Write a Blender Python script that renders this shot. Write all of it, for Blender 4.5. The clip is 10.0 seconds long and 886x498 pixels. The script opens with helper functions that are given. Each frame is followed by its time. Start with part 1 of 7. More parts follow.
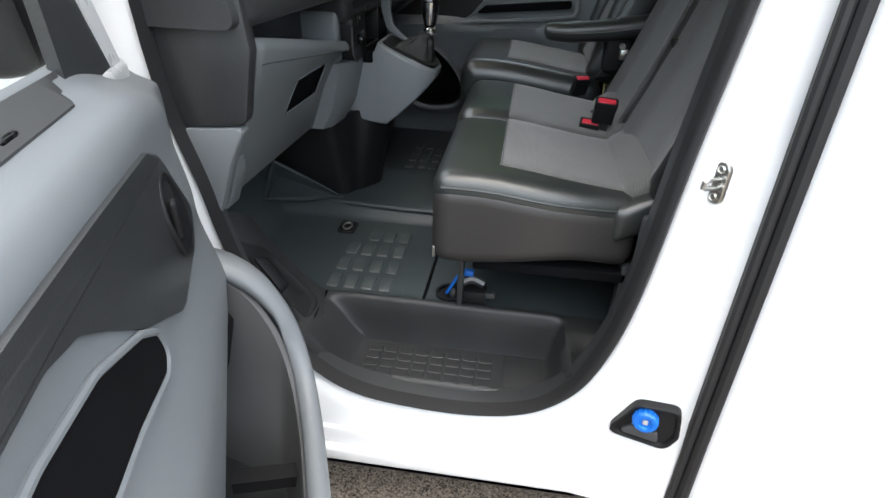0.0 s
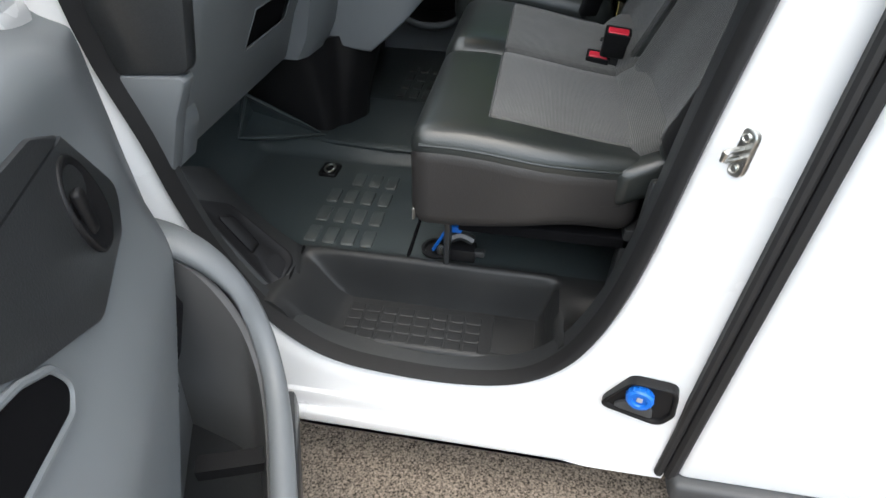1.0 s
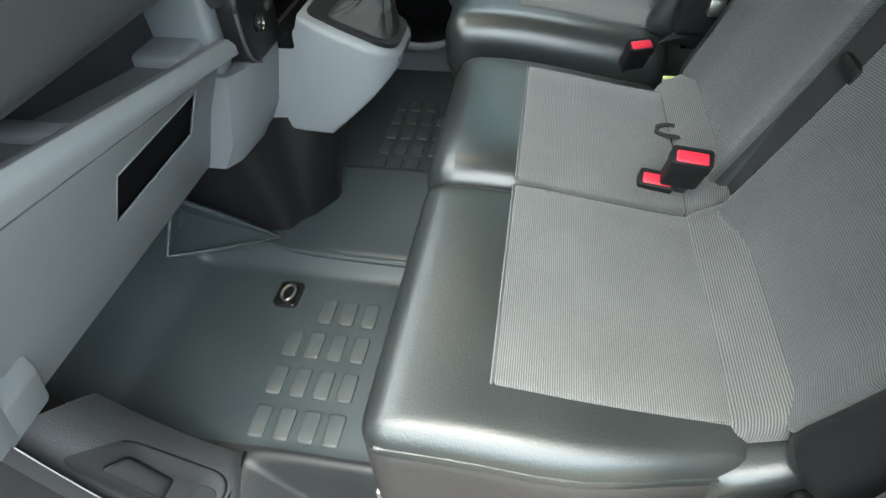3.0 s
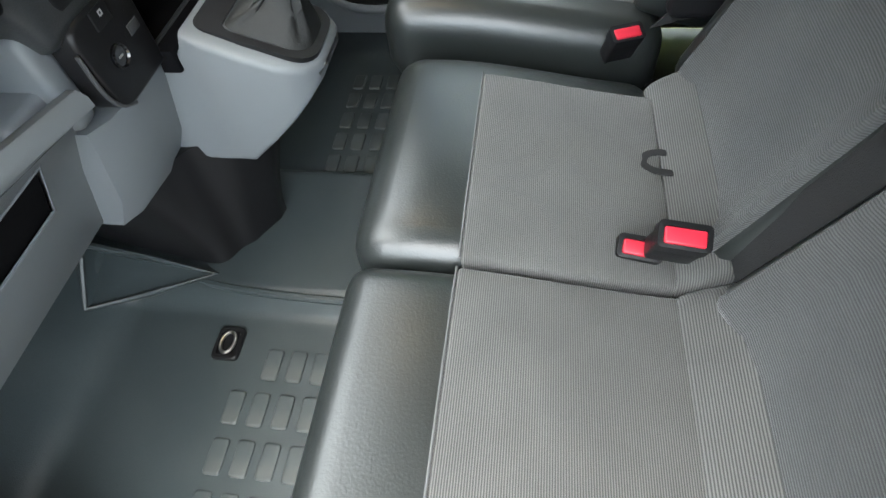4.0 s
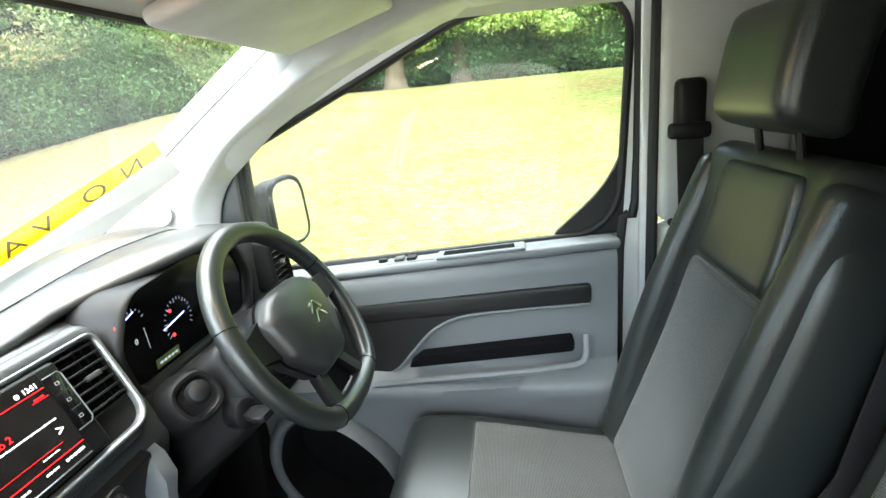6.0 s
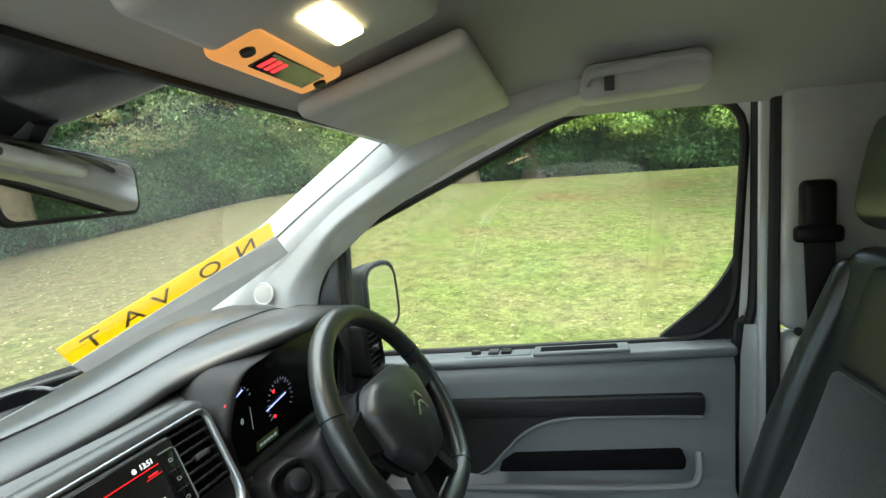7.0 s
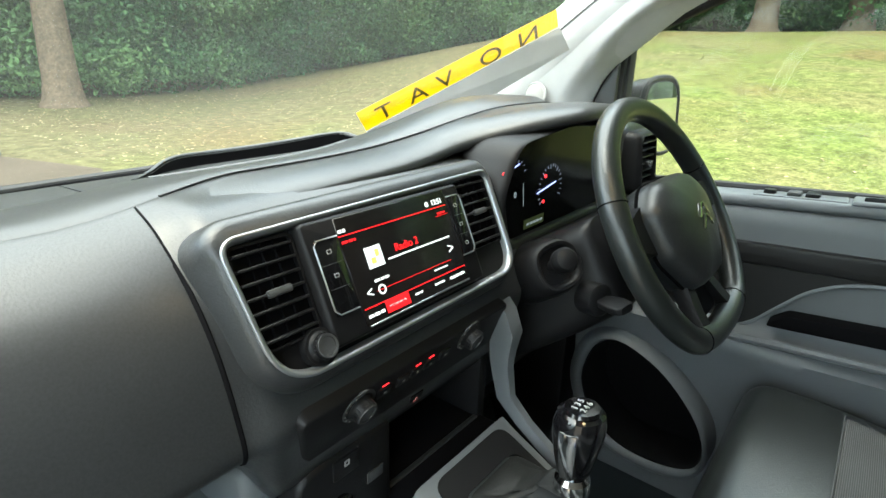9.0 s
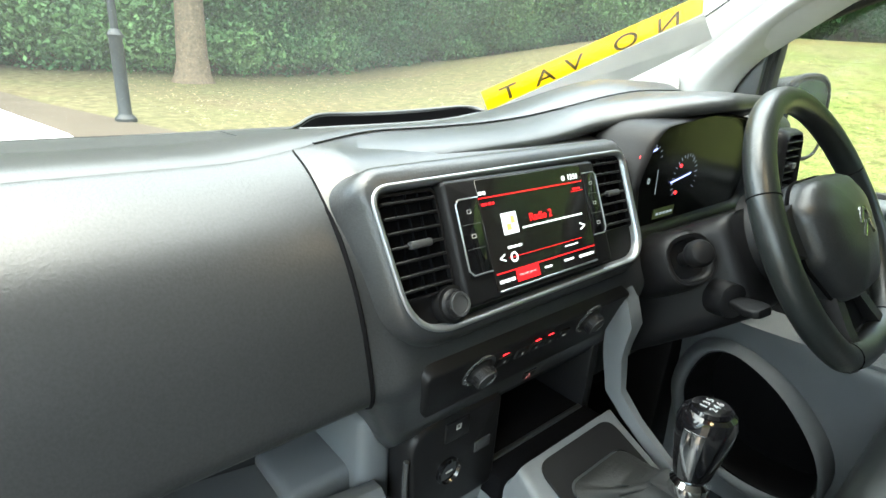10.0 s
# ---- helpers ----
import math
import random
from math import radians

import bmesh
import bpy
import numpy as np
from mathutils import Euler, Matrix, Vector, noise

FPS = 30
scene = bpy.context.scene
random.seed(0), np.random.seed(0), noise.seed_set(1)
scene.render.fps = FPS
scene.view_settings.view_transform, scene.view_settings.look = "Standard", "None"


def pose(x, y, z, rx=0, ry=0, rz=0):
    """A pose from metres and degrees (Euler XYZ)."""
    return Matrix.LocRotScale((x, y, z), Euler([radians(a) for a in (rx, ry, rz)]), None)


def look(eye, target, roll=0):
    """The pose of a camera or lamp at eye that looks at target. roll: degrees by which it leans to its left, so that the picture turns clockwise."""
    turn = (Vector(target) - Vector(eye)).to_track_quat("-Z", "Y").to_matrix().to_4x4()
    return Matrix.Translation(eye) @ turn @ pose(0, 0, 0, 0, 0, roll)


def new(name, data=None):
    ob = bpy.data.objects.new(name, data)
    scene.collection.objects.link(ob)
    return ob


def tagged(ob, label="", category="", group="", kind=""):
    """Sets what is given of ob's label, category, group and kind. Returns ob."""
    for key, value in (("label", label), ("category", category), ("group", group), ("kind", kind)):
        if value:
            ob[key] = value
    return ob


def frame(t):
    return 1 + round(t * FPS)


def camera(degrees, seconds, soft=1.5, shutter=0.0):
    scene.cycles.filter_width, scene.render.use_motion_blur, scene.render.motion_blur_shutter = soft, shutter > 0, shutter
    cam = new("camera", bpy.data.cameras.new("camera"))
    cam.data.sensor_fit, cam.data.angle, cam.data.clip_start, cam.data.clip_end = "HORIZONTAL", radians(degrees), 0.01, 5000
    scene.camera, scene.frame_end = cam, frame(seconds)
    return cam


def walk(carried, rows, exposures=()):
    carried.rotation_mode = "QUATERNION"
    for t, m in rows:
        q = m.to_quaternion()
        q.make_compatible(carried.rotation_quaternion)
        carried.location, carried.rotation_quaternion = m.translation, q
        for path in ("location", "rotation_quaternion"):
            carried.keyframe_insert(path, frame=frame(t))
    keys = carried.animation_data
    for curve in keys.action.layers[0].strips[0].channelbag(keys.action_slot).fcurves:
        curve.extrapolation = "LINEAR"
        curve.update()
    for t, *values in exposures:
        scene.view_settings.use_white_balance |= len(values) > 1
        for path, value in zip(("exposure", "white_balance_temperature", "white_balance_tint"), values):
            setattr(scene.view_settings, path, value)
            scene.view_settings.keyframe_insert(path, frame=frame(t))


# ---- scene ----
cam = camera(77.9, 10.0)
# seconds, eye x y z, then yaw to the left of +y, pitch up and roll in degrees
PATH = [
    (0.0, -0.0236, 0.0113, 1.2467, 7.45, -30.06, 1.85),
    (0.5, -0.0388, 0.0290, 1.2416, 7.59, -37.57, 1.87),
    (1.0, 0.0044, 0.1702, 1.2682, 8.24, -39.33, 1.52),
    (1.5, 0.0279, 0.3128, 1.2878, 8.46, -40.54, 1.95),
    (2.0, 0.0229, 0.4481, 1.3107, 9.92, -42.00, 0.91),
    (2.5, -0.0299, 0.6197, 1.3286, 10.82, -41.96, -0.48),
    (2.7, -0.0380, 0.6680, 1.3380, 10.90, -42.40, -1.10),
    (3.8, 0.0070, 0.9910, 1.3610, 12.46, -54.63, -6.86),
    (4.0, 0.0189, 1.0389, 1.3627, 13.14, -54.00, -7.33),
    (4.5, 0.0049, 1.1671, 1.3978, 13.22, -52.25, -7.66),
    (5.0, -0.0035, 1.2409, 1.4281, 11.22, -43.20, -7.33),
    (5.5, 0.0109, 1.2665, 1.4839, 8.90, -29.36, -6.01),
    (6.0, 0.0161, 1.2662, 1.5322, 7.41, -14.69, -4.67),
    (6.2, 0.0140, 1.2700, 1.5430, 7.00, -9.93, -3.83),
    (7.3, -0.0830, 1.2810, 1.5200, 17.61, -4.79, -1.70),
    (7.5, -0.0901, 1.2961, 1.5055, 20.52, -7.17, -1.16),
    (8.0, -0.1099, 1.2950, 1.4711, 28.35, -13.04, 0.18),
    (8.5, -0.1455, 1.2679, 1.4459, 34.54, -16.83, 0.97),
    (9.0, -0.1322, 1.2848, 1.4316, 38.23, -20.02, 1.68),
    (9.5, -0.1185, 1.3514, 1.4006, 43.08, -20.32, 3.92),
    (10.0, -0.1639, 1.2492, 1.3999, 47.50, -20.85, 4.39),
]


def aim(x, y, z, yaw, pitch, roll):
    a, p = radians(yaw), radians(pitch)
    way = Vector((-math.sin(a) * math.cos(p), math.cos(a) * math.cos(p), math.sin(p)))
    return look((x, y, z), Vector((x, y, z)) + way, roll)


EXPOSURES = [(0.0, 1.55, 6500, 6), (1.5, 1.3, 6500, 4), (2.5, 2.8, 6450, -3), (4.0, 2.95, 6500, 3), (4.5, 3.15, 6550, 2), (5.0, 3.65, 6700, 0), (5.5, 3.75, 6600, 0), (6.2, 3.25, 6500, 0), (7.3, 1.93, 6400, -6), (8.0, 1.82, 6450, -5), (8.5, 2.08, 6500, -5), (9.5, 2.7, 6500, -4), (10.0, 2.85, 6500, -4)]
walk(cam, [(row[0], aim(*row[1:])) for row in PATH], EXPOSURES)

# ---- light ----
world = bpy.data.worlds.new("world")
scene.world = world
world.use_nodes = True
wn = world.node_tree.nodes
sky = wn.new("ShaderNodeTexSky")
sky.sky_type = "NISHITA"
sky.sun_disc = False
sky.sun_elevation = radians(78)
sky.sun_rotation = radians(176)
sky.air_density, sky.dust_density, sky.ozone_density = 1.0, 3.0, 1.0
wn["Background"].inputs["Strength"].default_value = 0.15
world.node_tree.links.new(sky.outputs["Color"], wn["Background"].inputs["Color"])
sun_data = bpy.data.lights.new("sun", "SUN")
sun_data.energy, sun_data.angle, sun_data.color = 2.9, radians(125), (1.0, 0.96, 0.9)
sun = new("sun", sun_data)
sun.matrix_world = look((0.2, -1.2, 6.0), (0, 0, 0))

# ---- materials ----
def material(name, color, rough=0.5, metal=0.0, color2=None, scale=8.0, bump=0.0, bump_scale=200.0, coat=0.0, grain=0.0, spec=0.5, rough_var=0.08):
    m = bpy.data.materials.new(name)
    m.use_nodes = True
    nt = m.node_tree
    b = nt.nodes["Principled BSDF"]
    b.inputs["Roughness"].default_value, b.inputs["Metallic"].default_value = rough, metal
    b.inputs["Specular IOR Level"].default_value = spec
    b.inputs["Coat Weight"].default_value, b.inputs["Coat Roughness"].default_value = coat, 0.06
    tc = nt.nodes.new("ShaderNodeTexCoord")
    big = nt.nodes.new("ShaderNodeTexNoise")
    big.inputs["Scale"].default_value, big.inputs["Detail"].default_value = scale, 6
    nt.links.new(tc.outputs["Object"], big.inputs["Vector"])
    ramp = nt.nodes.new("ShaderNodeMix")
    ramp.data_type = "RGBA"
    c2 = color2 or tuple(c * 0.82 for c in color)
    ramp.inputs["A"].default_value, ramp.inputs["B"].default_value = (*color, 1), (*c2, 1)
    span = nt.nodes.new("ShaderNodeMapRange")
    span.inputs["From Min"].default_value, span.inputs["From Max"].default_value = 0.35, 0.65
    nt.links.new(big.outputs["Fac"], span.inputs["Value"])
    nt.links.new(span.outputs["Result"], ramp.inputs["Factor"])
    out = ramp.outputs["Result"]
    fine = nt.nodes.new("ShaderNodeTexNoise")
    fine.inputs["Scale"].default_value, fine.inputs["Detail"].default_value = bump_scale, 3
    nt.links.new(tc.outputs["Object"], fine.inputs["Vector"])
    if grain:
        g = nt.nodes.new("ShaderNodeMix")
        g.data_type, g.blend_type = "RGBA", "MULTIPLY"
        g.inputs["Factor"].default_value = 1.0
        gr = nt.nodes.new("ShaderNodeMapRange")
        gr.inputs["From Min"].default_value, gr.inputs["From Max"].default_value = 0.3, 0.7
        gr.inputs["To Min"].default_value, gr.inputs["To Max"].default_value = 1 - grain, 1 + grain
        nt.links.new(fine.outputs["Fac"], gr.inputs["Value"])
        nt.links.new(out, g.inputs["A"])
        nt.links.new(gr.outputs["Result"], g.inputs["B"])
        out = g.outputs["Result"]
    nt.links.new(out, b.inputs["Base Color"])
    rv = nt.nodes.new("ShaderNodeMapRange")
    rv.inputs["To Min"].default_value, rv.inputs["To Max"].default_value = max(0.02, rough - rough_var), min(1, rough + rough_var)
    nt.links.new(big.outputs["Fac"], rv.inputs["Value"])
    nt.links.new(rv.outputs["Result"], b.inputs["Roughness"])
    if bump:
        bp = nt.nodes.new("ShaderNodeBump")
        bp.inputs["Strength"].default_value, bp.inputs["Distance"].default_value = bump, 0.002
        nt.links.new(fine.outputs["Fac"], bp.inputs["Height"])
        nt.links.new(bp.outputs["Normal"], b.inputs["Normal"])
    return m


def glow(name, color, strength):
    m = bpy.data.materials.new(name)
    m.use_nodes = True
    b = m.node_tree.nodes["Principled BSDF"]
    b.inputs["Base Color"].default_value = (*[c * 0.3 for c in color], 1)
    b.inputs["Emission Color"].default_value, b.inputs["Emission Strength"].default_value = (*color, 1), strength
    return m


def fabric_material(name, light, dark, pitch, axis):
    """Ribbed seat cloth: fine ridges along one way, crossed by a weave."""
    m = bpy.data.materials.new(name)
    m.use_nodes = True
    nt = m.node_tree
    b = nt.nodes["Principled BSDF"]
    b.inputs["Roughness"].default_value = 0.95
    b.inputs["Sheen Weight"].default_value = 0.25
    b.inputs["Specular IOR Level"].default_value = 0.2
    tc = nt.nodes.new("ShaderNodeTexCoord")
    w = nt.nodes.new("ShaderNodeTexWave")
    w.bands_direction = axis
    w.inputs["Scale"].default_value = 0.314 / pitch
    w.inputs["Distortion"].default_value = 0.3
    w.inputs["Detail"].default_value = 1
    nt.links.new(tc.outputs["Object"], w.inputs["Vector"])
    n = nt.nodes.new("ShaderNodeTexNoise")
    n.inputs["Scale"].default_value = 900
    nt.links.new(tc.outputs["Object"], n.inputs["Vector"])
    big = nt.nodes.new("ShaderNodeTexNoise")
    big.inputs["Scale"].default_value, big.inputs["Detail"].default_value = 9, 5
    nt.links.new(tc.outputs["Object"], big.inputs["Vector"])
    mix = nt.nodes.new("ShaderNodeMix")
    mix.data_type = "RGBA"
    mix.inputs["A"].default_value, mix.inputs["B"].default_value = (*dark, 1), (*light, 1)
    nt.links.new(w.outputs["Fac"], mix.inputs["Factor"])
    stain = nt.nodes.new("ShaderNodeMapRange")
    stain.inputs["From Min"].default_value, stain.inputs["From Max"].default_value = 0.3, 0.7
    stain.inputs["To Min"].default_value, stain.inputs["To Max"].default_value = 0.86, 1.1
    nt.links.new(big.outputs["Fac"], stain.inputs["Value"])
    mul = nt.nodes.new("ShaderNodeMix")
    mul.data_type, mul.blend_type = "RGBA", "MULTIPLY"
    mul.inputs["Factor"].default_value = 1
    nt.links.new(mix.outputs["Result"], mul.inputs["A"])
    nt.links.new(stain.outputs["Result"], mul.inputs["B"])
    nt.links.new(mul.outputs["Result"], b.inputs["Base Color"])
    add = nt.nodes.new("ShaderNodeMath")
    nt.links.new(w.outputs["Fac"], add.inputs[0])
    nt.links.new(n.outputs["Fac"], add.inputs[1])
    bp = nt.nodes.new("ShaderNodeBump")
    bp.inputs["Strength"].default_value, bp.inputs["Distance"].default_value = 0.5, 0.001
    nt.links.new(add.outputs[0], bp.inputs["Height"])
    nt.links.new(bp.outputs["Normal"], b.inputs["Normal"])
    return m


def glass_material(name, tint=(0.96, 0.98, 0.97), rough=0.0, dust=0.0):
    m = bpy.data.materials.new(name)
    m.use_nodes = True
    nt = m.node_tree
    nt.nodes.remove(nt.nodes["Principled BSDF"])
    clear, gloss, mix = nt.nodes.new("ShaderNodeBsdfTransparent"), nt.nodes.new("ShaderNodeBsdfGlossy"), nt.nodes.new("ShaderNodeMixShader")
    lw = nt.nodes.new("ShaderNodeLayerWeight")
    lw.inputs["Blend"].default_value = 0.5
    power, fr = nt.nodes.new("ShaderNodeMath"), nt.nodes.new("ShaderNodeMath")
    power.operation, fr.operation = "POWER", "MULTIPLY_ADD"
    power.inputs[1].default_value, fr.inputs[1].default_value, fr.inputs[2].default_value = 5.0, 0.9, 0.028
    nt.links.new(lw.outputs["Facing"], power.inputs[0])
    nt.links.new(power.outputs[0], fr.inputs[0])
    clear.inputs["Color"].default_value = (*tint, 1)
    gloss.inputs["Roughness"].default_value = rough
    nt.links.new(fr.outputs[0], mix.inputs["Fac"])
    nt.links.new(clear.outputs["BSDF"], mix.inputs[1])
    nt.links.new(gloss.outputs["BSDF"], mix.inputs[2])
    out = mix.outputs["Shader"]
    if dust:
        film, both = nt.nodes.new("ShaderNodeBsdfTranslucent"), nt.nodes.new("ShaderNodeMixShader")
        film.inputs["Color"].default_value = (0.85, 0.87, 0.84, 1)
        tc, n, span = nt.nodes.new("ShaderNodeTexCoord"), nt.nodes.new("ShaderNodeTexNoise"), nt.nodes.new("ShaderNodeMapRange")
        n.inputs["Scale"].default_value, n.inputs["Detail"].default_value = 3.0, 8
        span.inputs["To Min"].default_value, span.inputs["To Max"].default_value = dust * 0.4, dust * 1.6
        nt.links.new(tc.outputs["Object"], n.inputs["Vector"])
        nt.links.new(n.outputs["Fac"], span.inputs["Value"])
        nt.links.new(span.outputs["Result"], both.inputs["Fac"])
        nt.links.new(out, both.inputs[1])
        nt.links.new(film.outputs["BSDF"], both.inputs[2])
        out = both.outputs["Shader"]
    nt.links.new(out, nt.nodes["Material Output"].inputs["Surface"])
    return m


WHITE = material("white_paint", (0.80, 0.81, 0.82), 0.28, coat=0.6, color2=(0.77, 0.78, 0.79), scale=2)
GREY = material("grey_plastic", (0.158, 0.171, 0.182), 0.46, color2=(0.143, 0.155, 0.166), bump=0.12, bump_scale=700, scale=3)
DGREY = material("dark_grey_plastic", (0.055, 0.057, 0.06), 0.55, bump=0.2, bump_scale=600, scale=3)
BLACK = material("black_grained_plastic", (0.034, 0.036, 0.038), 0.34, spec=0.7, bump=0.15, bump_scale=420, scale=5, grain=0.18)
TRIM_BLACK = material("black_door_plastic", (0.017, 0.017, 0.018), 0.45, spec=0.35, bump=0.2, bump_scale=420, scale=5)
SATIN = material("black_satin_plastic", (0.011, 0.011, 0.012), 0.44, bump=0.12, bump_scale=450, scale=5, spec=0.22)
# Also stands in for the shade inside slots, pockets and bins.
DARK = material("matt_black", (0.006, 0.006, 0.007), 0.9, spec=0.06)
GLOSSY = material("gloss_black", (0.006, 0.006, 0.007), 0.08, coat=0.5)
RUBBER = material("rubber_seal", (0.014, 0.014, 0.015), 0.6, bump=0.1, bump_scale=300)
MAT = material("floor_mat_plastic", (0.034, 0.044, 0.047), 0.36, color2=(0.044, 0.054, 0.056), scale=5, bump=0.25, bump_scale=500, grain=0.1, rough_var=0.12)
DUSTY = material("dusty_mat_plastic", (0.046, 0.057, 0.060), 0.45, color2=(0.062, 0.069, 0.067), scale=14, bump=0.2, bump_scale=500)
VINYL = material("black_vinyl", (0.016, 0.019, 0.0185), 0.33, spec=0.75, color2=(0.022, 0.025, 0.024), scale=6, bump=0.18, bump_scale=350)
SKIRT = material("grey_brown_vinyl", (0.029, 0.027, 0.0265), 0.5, color2=(0.023, 0.0215, 0.021), scale=5, bump=0.15, bump_scale=300)
FABRIC = fabric_material("ribbed_grey_cloth", (0.140, 0.138, 0.131), (0.046, 0.046, 0.045), 0.0025, "X")
# Backrest cloth, its colour darkened for the shade over the bench back.
FABRIC_BACK_SHADED = fabric_material("grey_cloth", (0.084, 0.085, 0.084), (0.036, 0.037, 0.037), 0.0026, "Z")
THREAD = material("grey_stitching", (0.12, 0.12, 0.12), 0.8)
CHROME = material("chrome", (0.75, 0.75, 0.76), 0.12, metal=1.0)
STEEL = material("zinc_steel", (0.62, 0.61, 0.58), 0.30, metal=1.0, color2=(0.50, 0.49, 0.46), scale=60)
SILVER = material("satin_silver", (0.45, 0.47, 0.49), 0.3, metal=0.8)
RED = material("red_plastic", (0.62, 0.025, 0.05), 0.4)
BLUE = material("blue_plastic", (0.01, 0.15, 0.62), 0.4)
LINER = material("headliner_cloth", (0.50, 0.50, 0.48), 0.95, color2=(0.51, 0.51, 0.49), bump=0.3, bump_scale=800)
PILLAR = material("pale_grey_trim", (0.60, 0.60, 0.59), 0.55, bump=0.1, bump_scale=600)
GAITER = material("gaiter_leather", (0.012, 0.013, 0.013), 0.62, spec=0.35, color2=(0.018, 0.019, 0.019), scale=20, bump=0.3, bump_scale=200)
BELT = material("belt_webbing", (0.015, 0.015, 0.016), 0.85, bump=0.3, bump_scale=600)
MIRROR = material("mirror_glass", (0.9, 0.9, 0.9), 0.01, metal=1.0, rough_var=0.0, color2=(0.9, 0.9, 0.9))
GLASS = glass_material("window_glass", dust=0.008)
SCREEN_GLASS = glass_material("dusty_windscreen_glass", dust=0.016)
YELLOW = material("yellow_film", (0.85, 0.66, 0.02), 0.45, color2=(0.80, 0.60, 0.02), scale=10)
def let_through(m, color, share):
    """Thin sheet that daylight shines through."""
    nt = m.node_tree
    film, both = nt.nodes.new("ShaderNodeBsdfTranslucent"), nt.nodes.new("ShaderNodeMixShader")
    film.inputs["Color"].default_value = (*color, 1)
    both.inputs["Fac"].default_value = share
    nt.links.new(nt.nodes["Principled BSDF"].outputs["BSDF"], both.inputs[1])
    nt.links.new(film.outputs["BSDF"], both.inputs[2])
    nt.links.new(both.outputs["Shader"], nt.nodes["Material Output"].inputs["Surface"])
let_through(YELLOW, (0.95, 0.72, 0.03), 0.55)
# Olive puts the daylight through the film into the print's colour.
PRINT = material("backlit_print", (0.11, 0.095, 0.022), 0.6)
BANNERBACK = material("banner_white_back", (0.7, 0.7, 0.68), 0.6)
ASPHALT = material("asphalt", (0.185, 0.155, 0.125), 0.9, color2=(0.140, 0.117, 0.095), scale=1.2, bump=1.0, bump_scale=210, grain=0.95, spec=0.15)
def leaf_litter(m, x0, x1, color):
    """Leaf litter and mud trodden over the asphalt towards the trees."""
    nt = m.node_tree
    b = nt.nodes["Principled BSDF"]
    old = b.inputs["Base Color"].links[0].from_socket
    tc = nt.nodes.new("ShaderNodeTexCoord")
    sep = nt.nodes.new("ShaderNodeSeparateXYZ")
    nt.links.new(tc.outputs["Object"], sep.inputs["Vector"])
    spot = nt.nodes.new("ShaderNodeTexNoise")
    spot.inputs["Scale"].default_value, spot.inputs["Detail"].default_value = 1.4, 8
    nt.links.new(tc.outputs["Object"], spot.inputs["Vector"])
    wob = nt.nodes.new("ShaderNodeMath")
    wob.operation = "MULTIPLY_ADD"
    wob.inputs[1].default_value = 3.0
    nt.links.new(spot.outputs["Fac"], wob.inputs[0])
    nt.links.new(sep.outputs["X"], wob.inputs[2])
    f = nt.nodes.new("ShaderNodeMapRange")
    f.inputs["From Min"].default_value, f.inputs["From Max"].default_value, f.inputs["To Max"].default_value = x0, x1, 0.85
    nt.links.new(wob.outputs[0], f.inputs["Value"])
    mix = nt.nodes.new("ShaderNodeMix")
    mix.data_type = "RGBA"
    mix.inputs["B"].default_value = (*color, 1)
    nt.links.new(f.outputs["Result"], mix.inputs["Factor"])
    nt.links.new(old, mix.inputs["A"])
    nt.links.new(mix.outputs["Result"], b.inputs["Base Color"])
leaf_litter(ASPHALT, -1.0, -3.0, (0.062, 0.050, 0.036))
BARK = material("bark", (0.150, 0.112, 0.076), 0.95, color2=(0.112, 0.088, 0.062), scale=7, bump=1.0, bump_scale=18, grain=0.22, spec=0.1)
LAMP_ON = glow("warm_lamp", (1.0, 0.75, 0.42), 3.0)
# Glow put into the frame itself in place of the lamp's light.
FRAME_GLOW = glow("frame_glow", (1.0, 0.40, 0.11), 0.16)
LED_RED = glow("red_led", (1.0, 0.02, 0.03), 0.6)
SCREEN_RED = glow("screen_red", (0.85, 0.008, 0.015), 0.40)
SCREEN_WHITE = glow("screen_white", (0.85, 0.88, 0.9), 0.35)
SCREEN_ORANGE = glow("screen_orange", (1.0, 0.5, 0.1), 0.40)
GAUGE_BLUE = glow("gauge_blue", (0.35, 0.4, 1.0), 0.55)
LEGEND = material("white_legend", (0.42, 0.42, 0.42), 0.6)
SCREEN_OFF = material("unlit_screen", (0.012, 0.011, 0.011), 0.12, rough_var=0.02)
CLUSTER = material("smoked_cluster", (0.004, 0.0045, 0.005), 0.18, rough_var=0.02, spec=0.08)
HAZARD = material("pale_red_plastic", (0.55, 0.16, 0.15), 0.5)
GAUGE_MARK = glow("gauge_marks", (0.5, 0.55, 0.8), 0.07)
GAUGE_DIM = glow("gauge_digits", (0.4, 0.45, 0.5), 0.12)
TRIP = glow("trip_green", (0.10, 0.13, 0.05), 0.04)


# ---- mesh helpers ----
def place_of(parent):
    return Matrix.Translation(parent.location) if parent and parent.type == "EMPTY" else Matrix()


def thing(name, label, category, at=(0, 0, 0), group="", kind=""):
    ob = new(name)
    ob.location = at
    ob.empty_display_size = 0.05
    return tagged(ob, label, category, group, kind)


def part(name, bm, mat, parent=None, label="", flat=False, sharp=38):
    me = bpy.data.meshes.new(name)
    bmesh.ops.recalc_face_normals(bm, faces=bm.faces)
    bm.to_mesh(me)
    bm.free()
    me.materials.append(mat)
    if not flat:
        me.shade_smooth()
        me.set_sharp_from_angle(angle=radians(sharp))
    ob = new(name, me)
    if parent:
        ob.parent = parent
        ob.matrix_parent_inverse = place_of(parent).inverted()
    if label:
        ob["label"] = label
    return ob


def solo(name, bm, mat, label, category, kind="", group="", **kw):
    return tagged(part(name, bm, mat, **kw), label, category, group, kind)


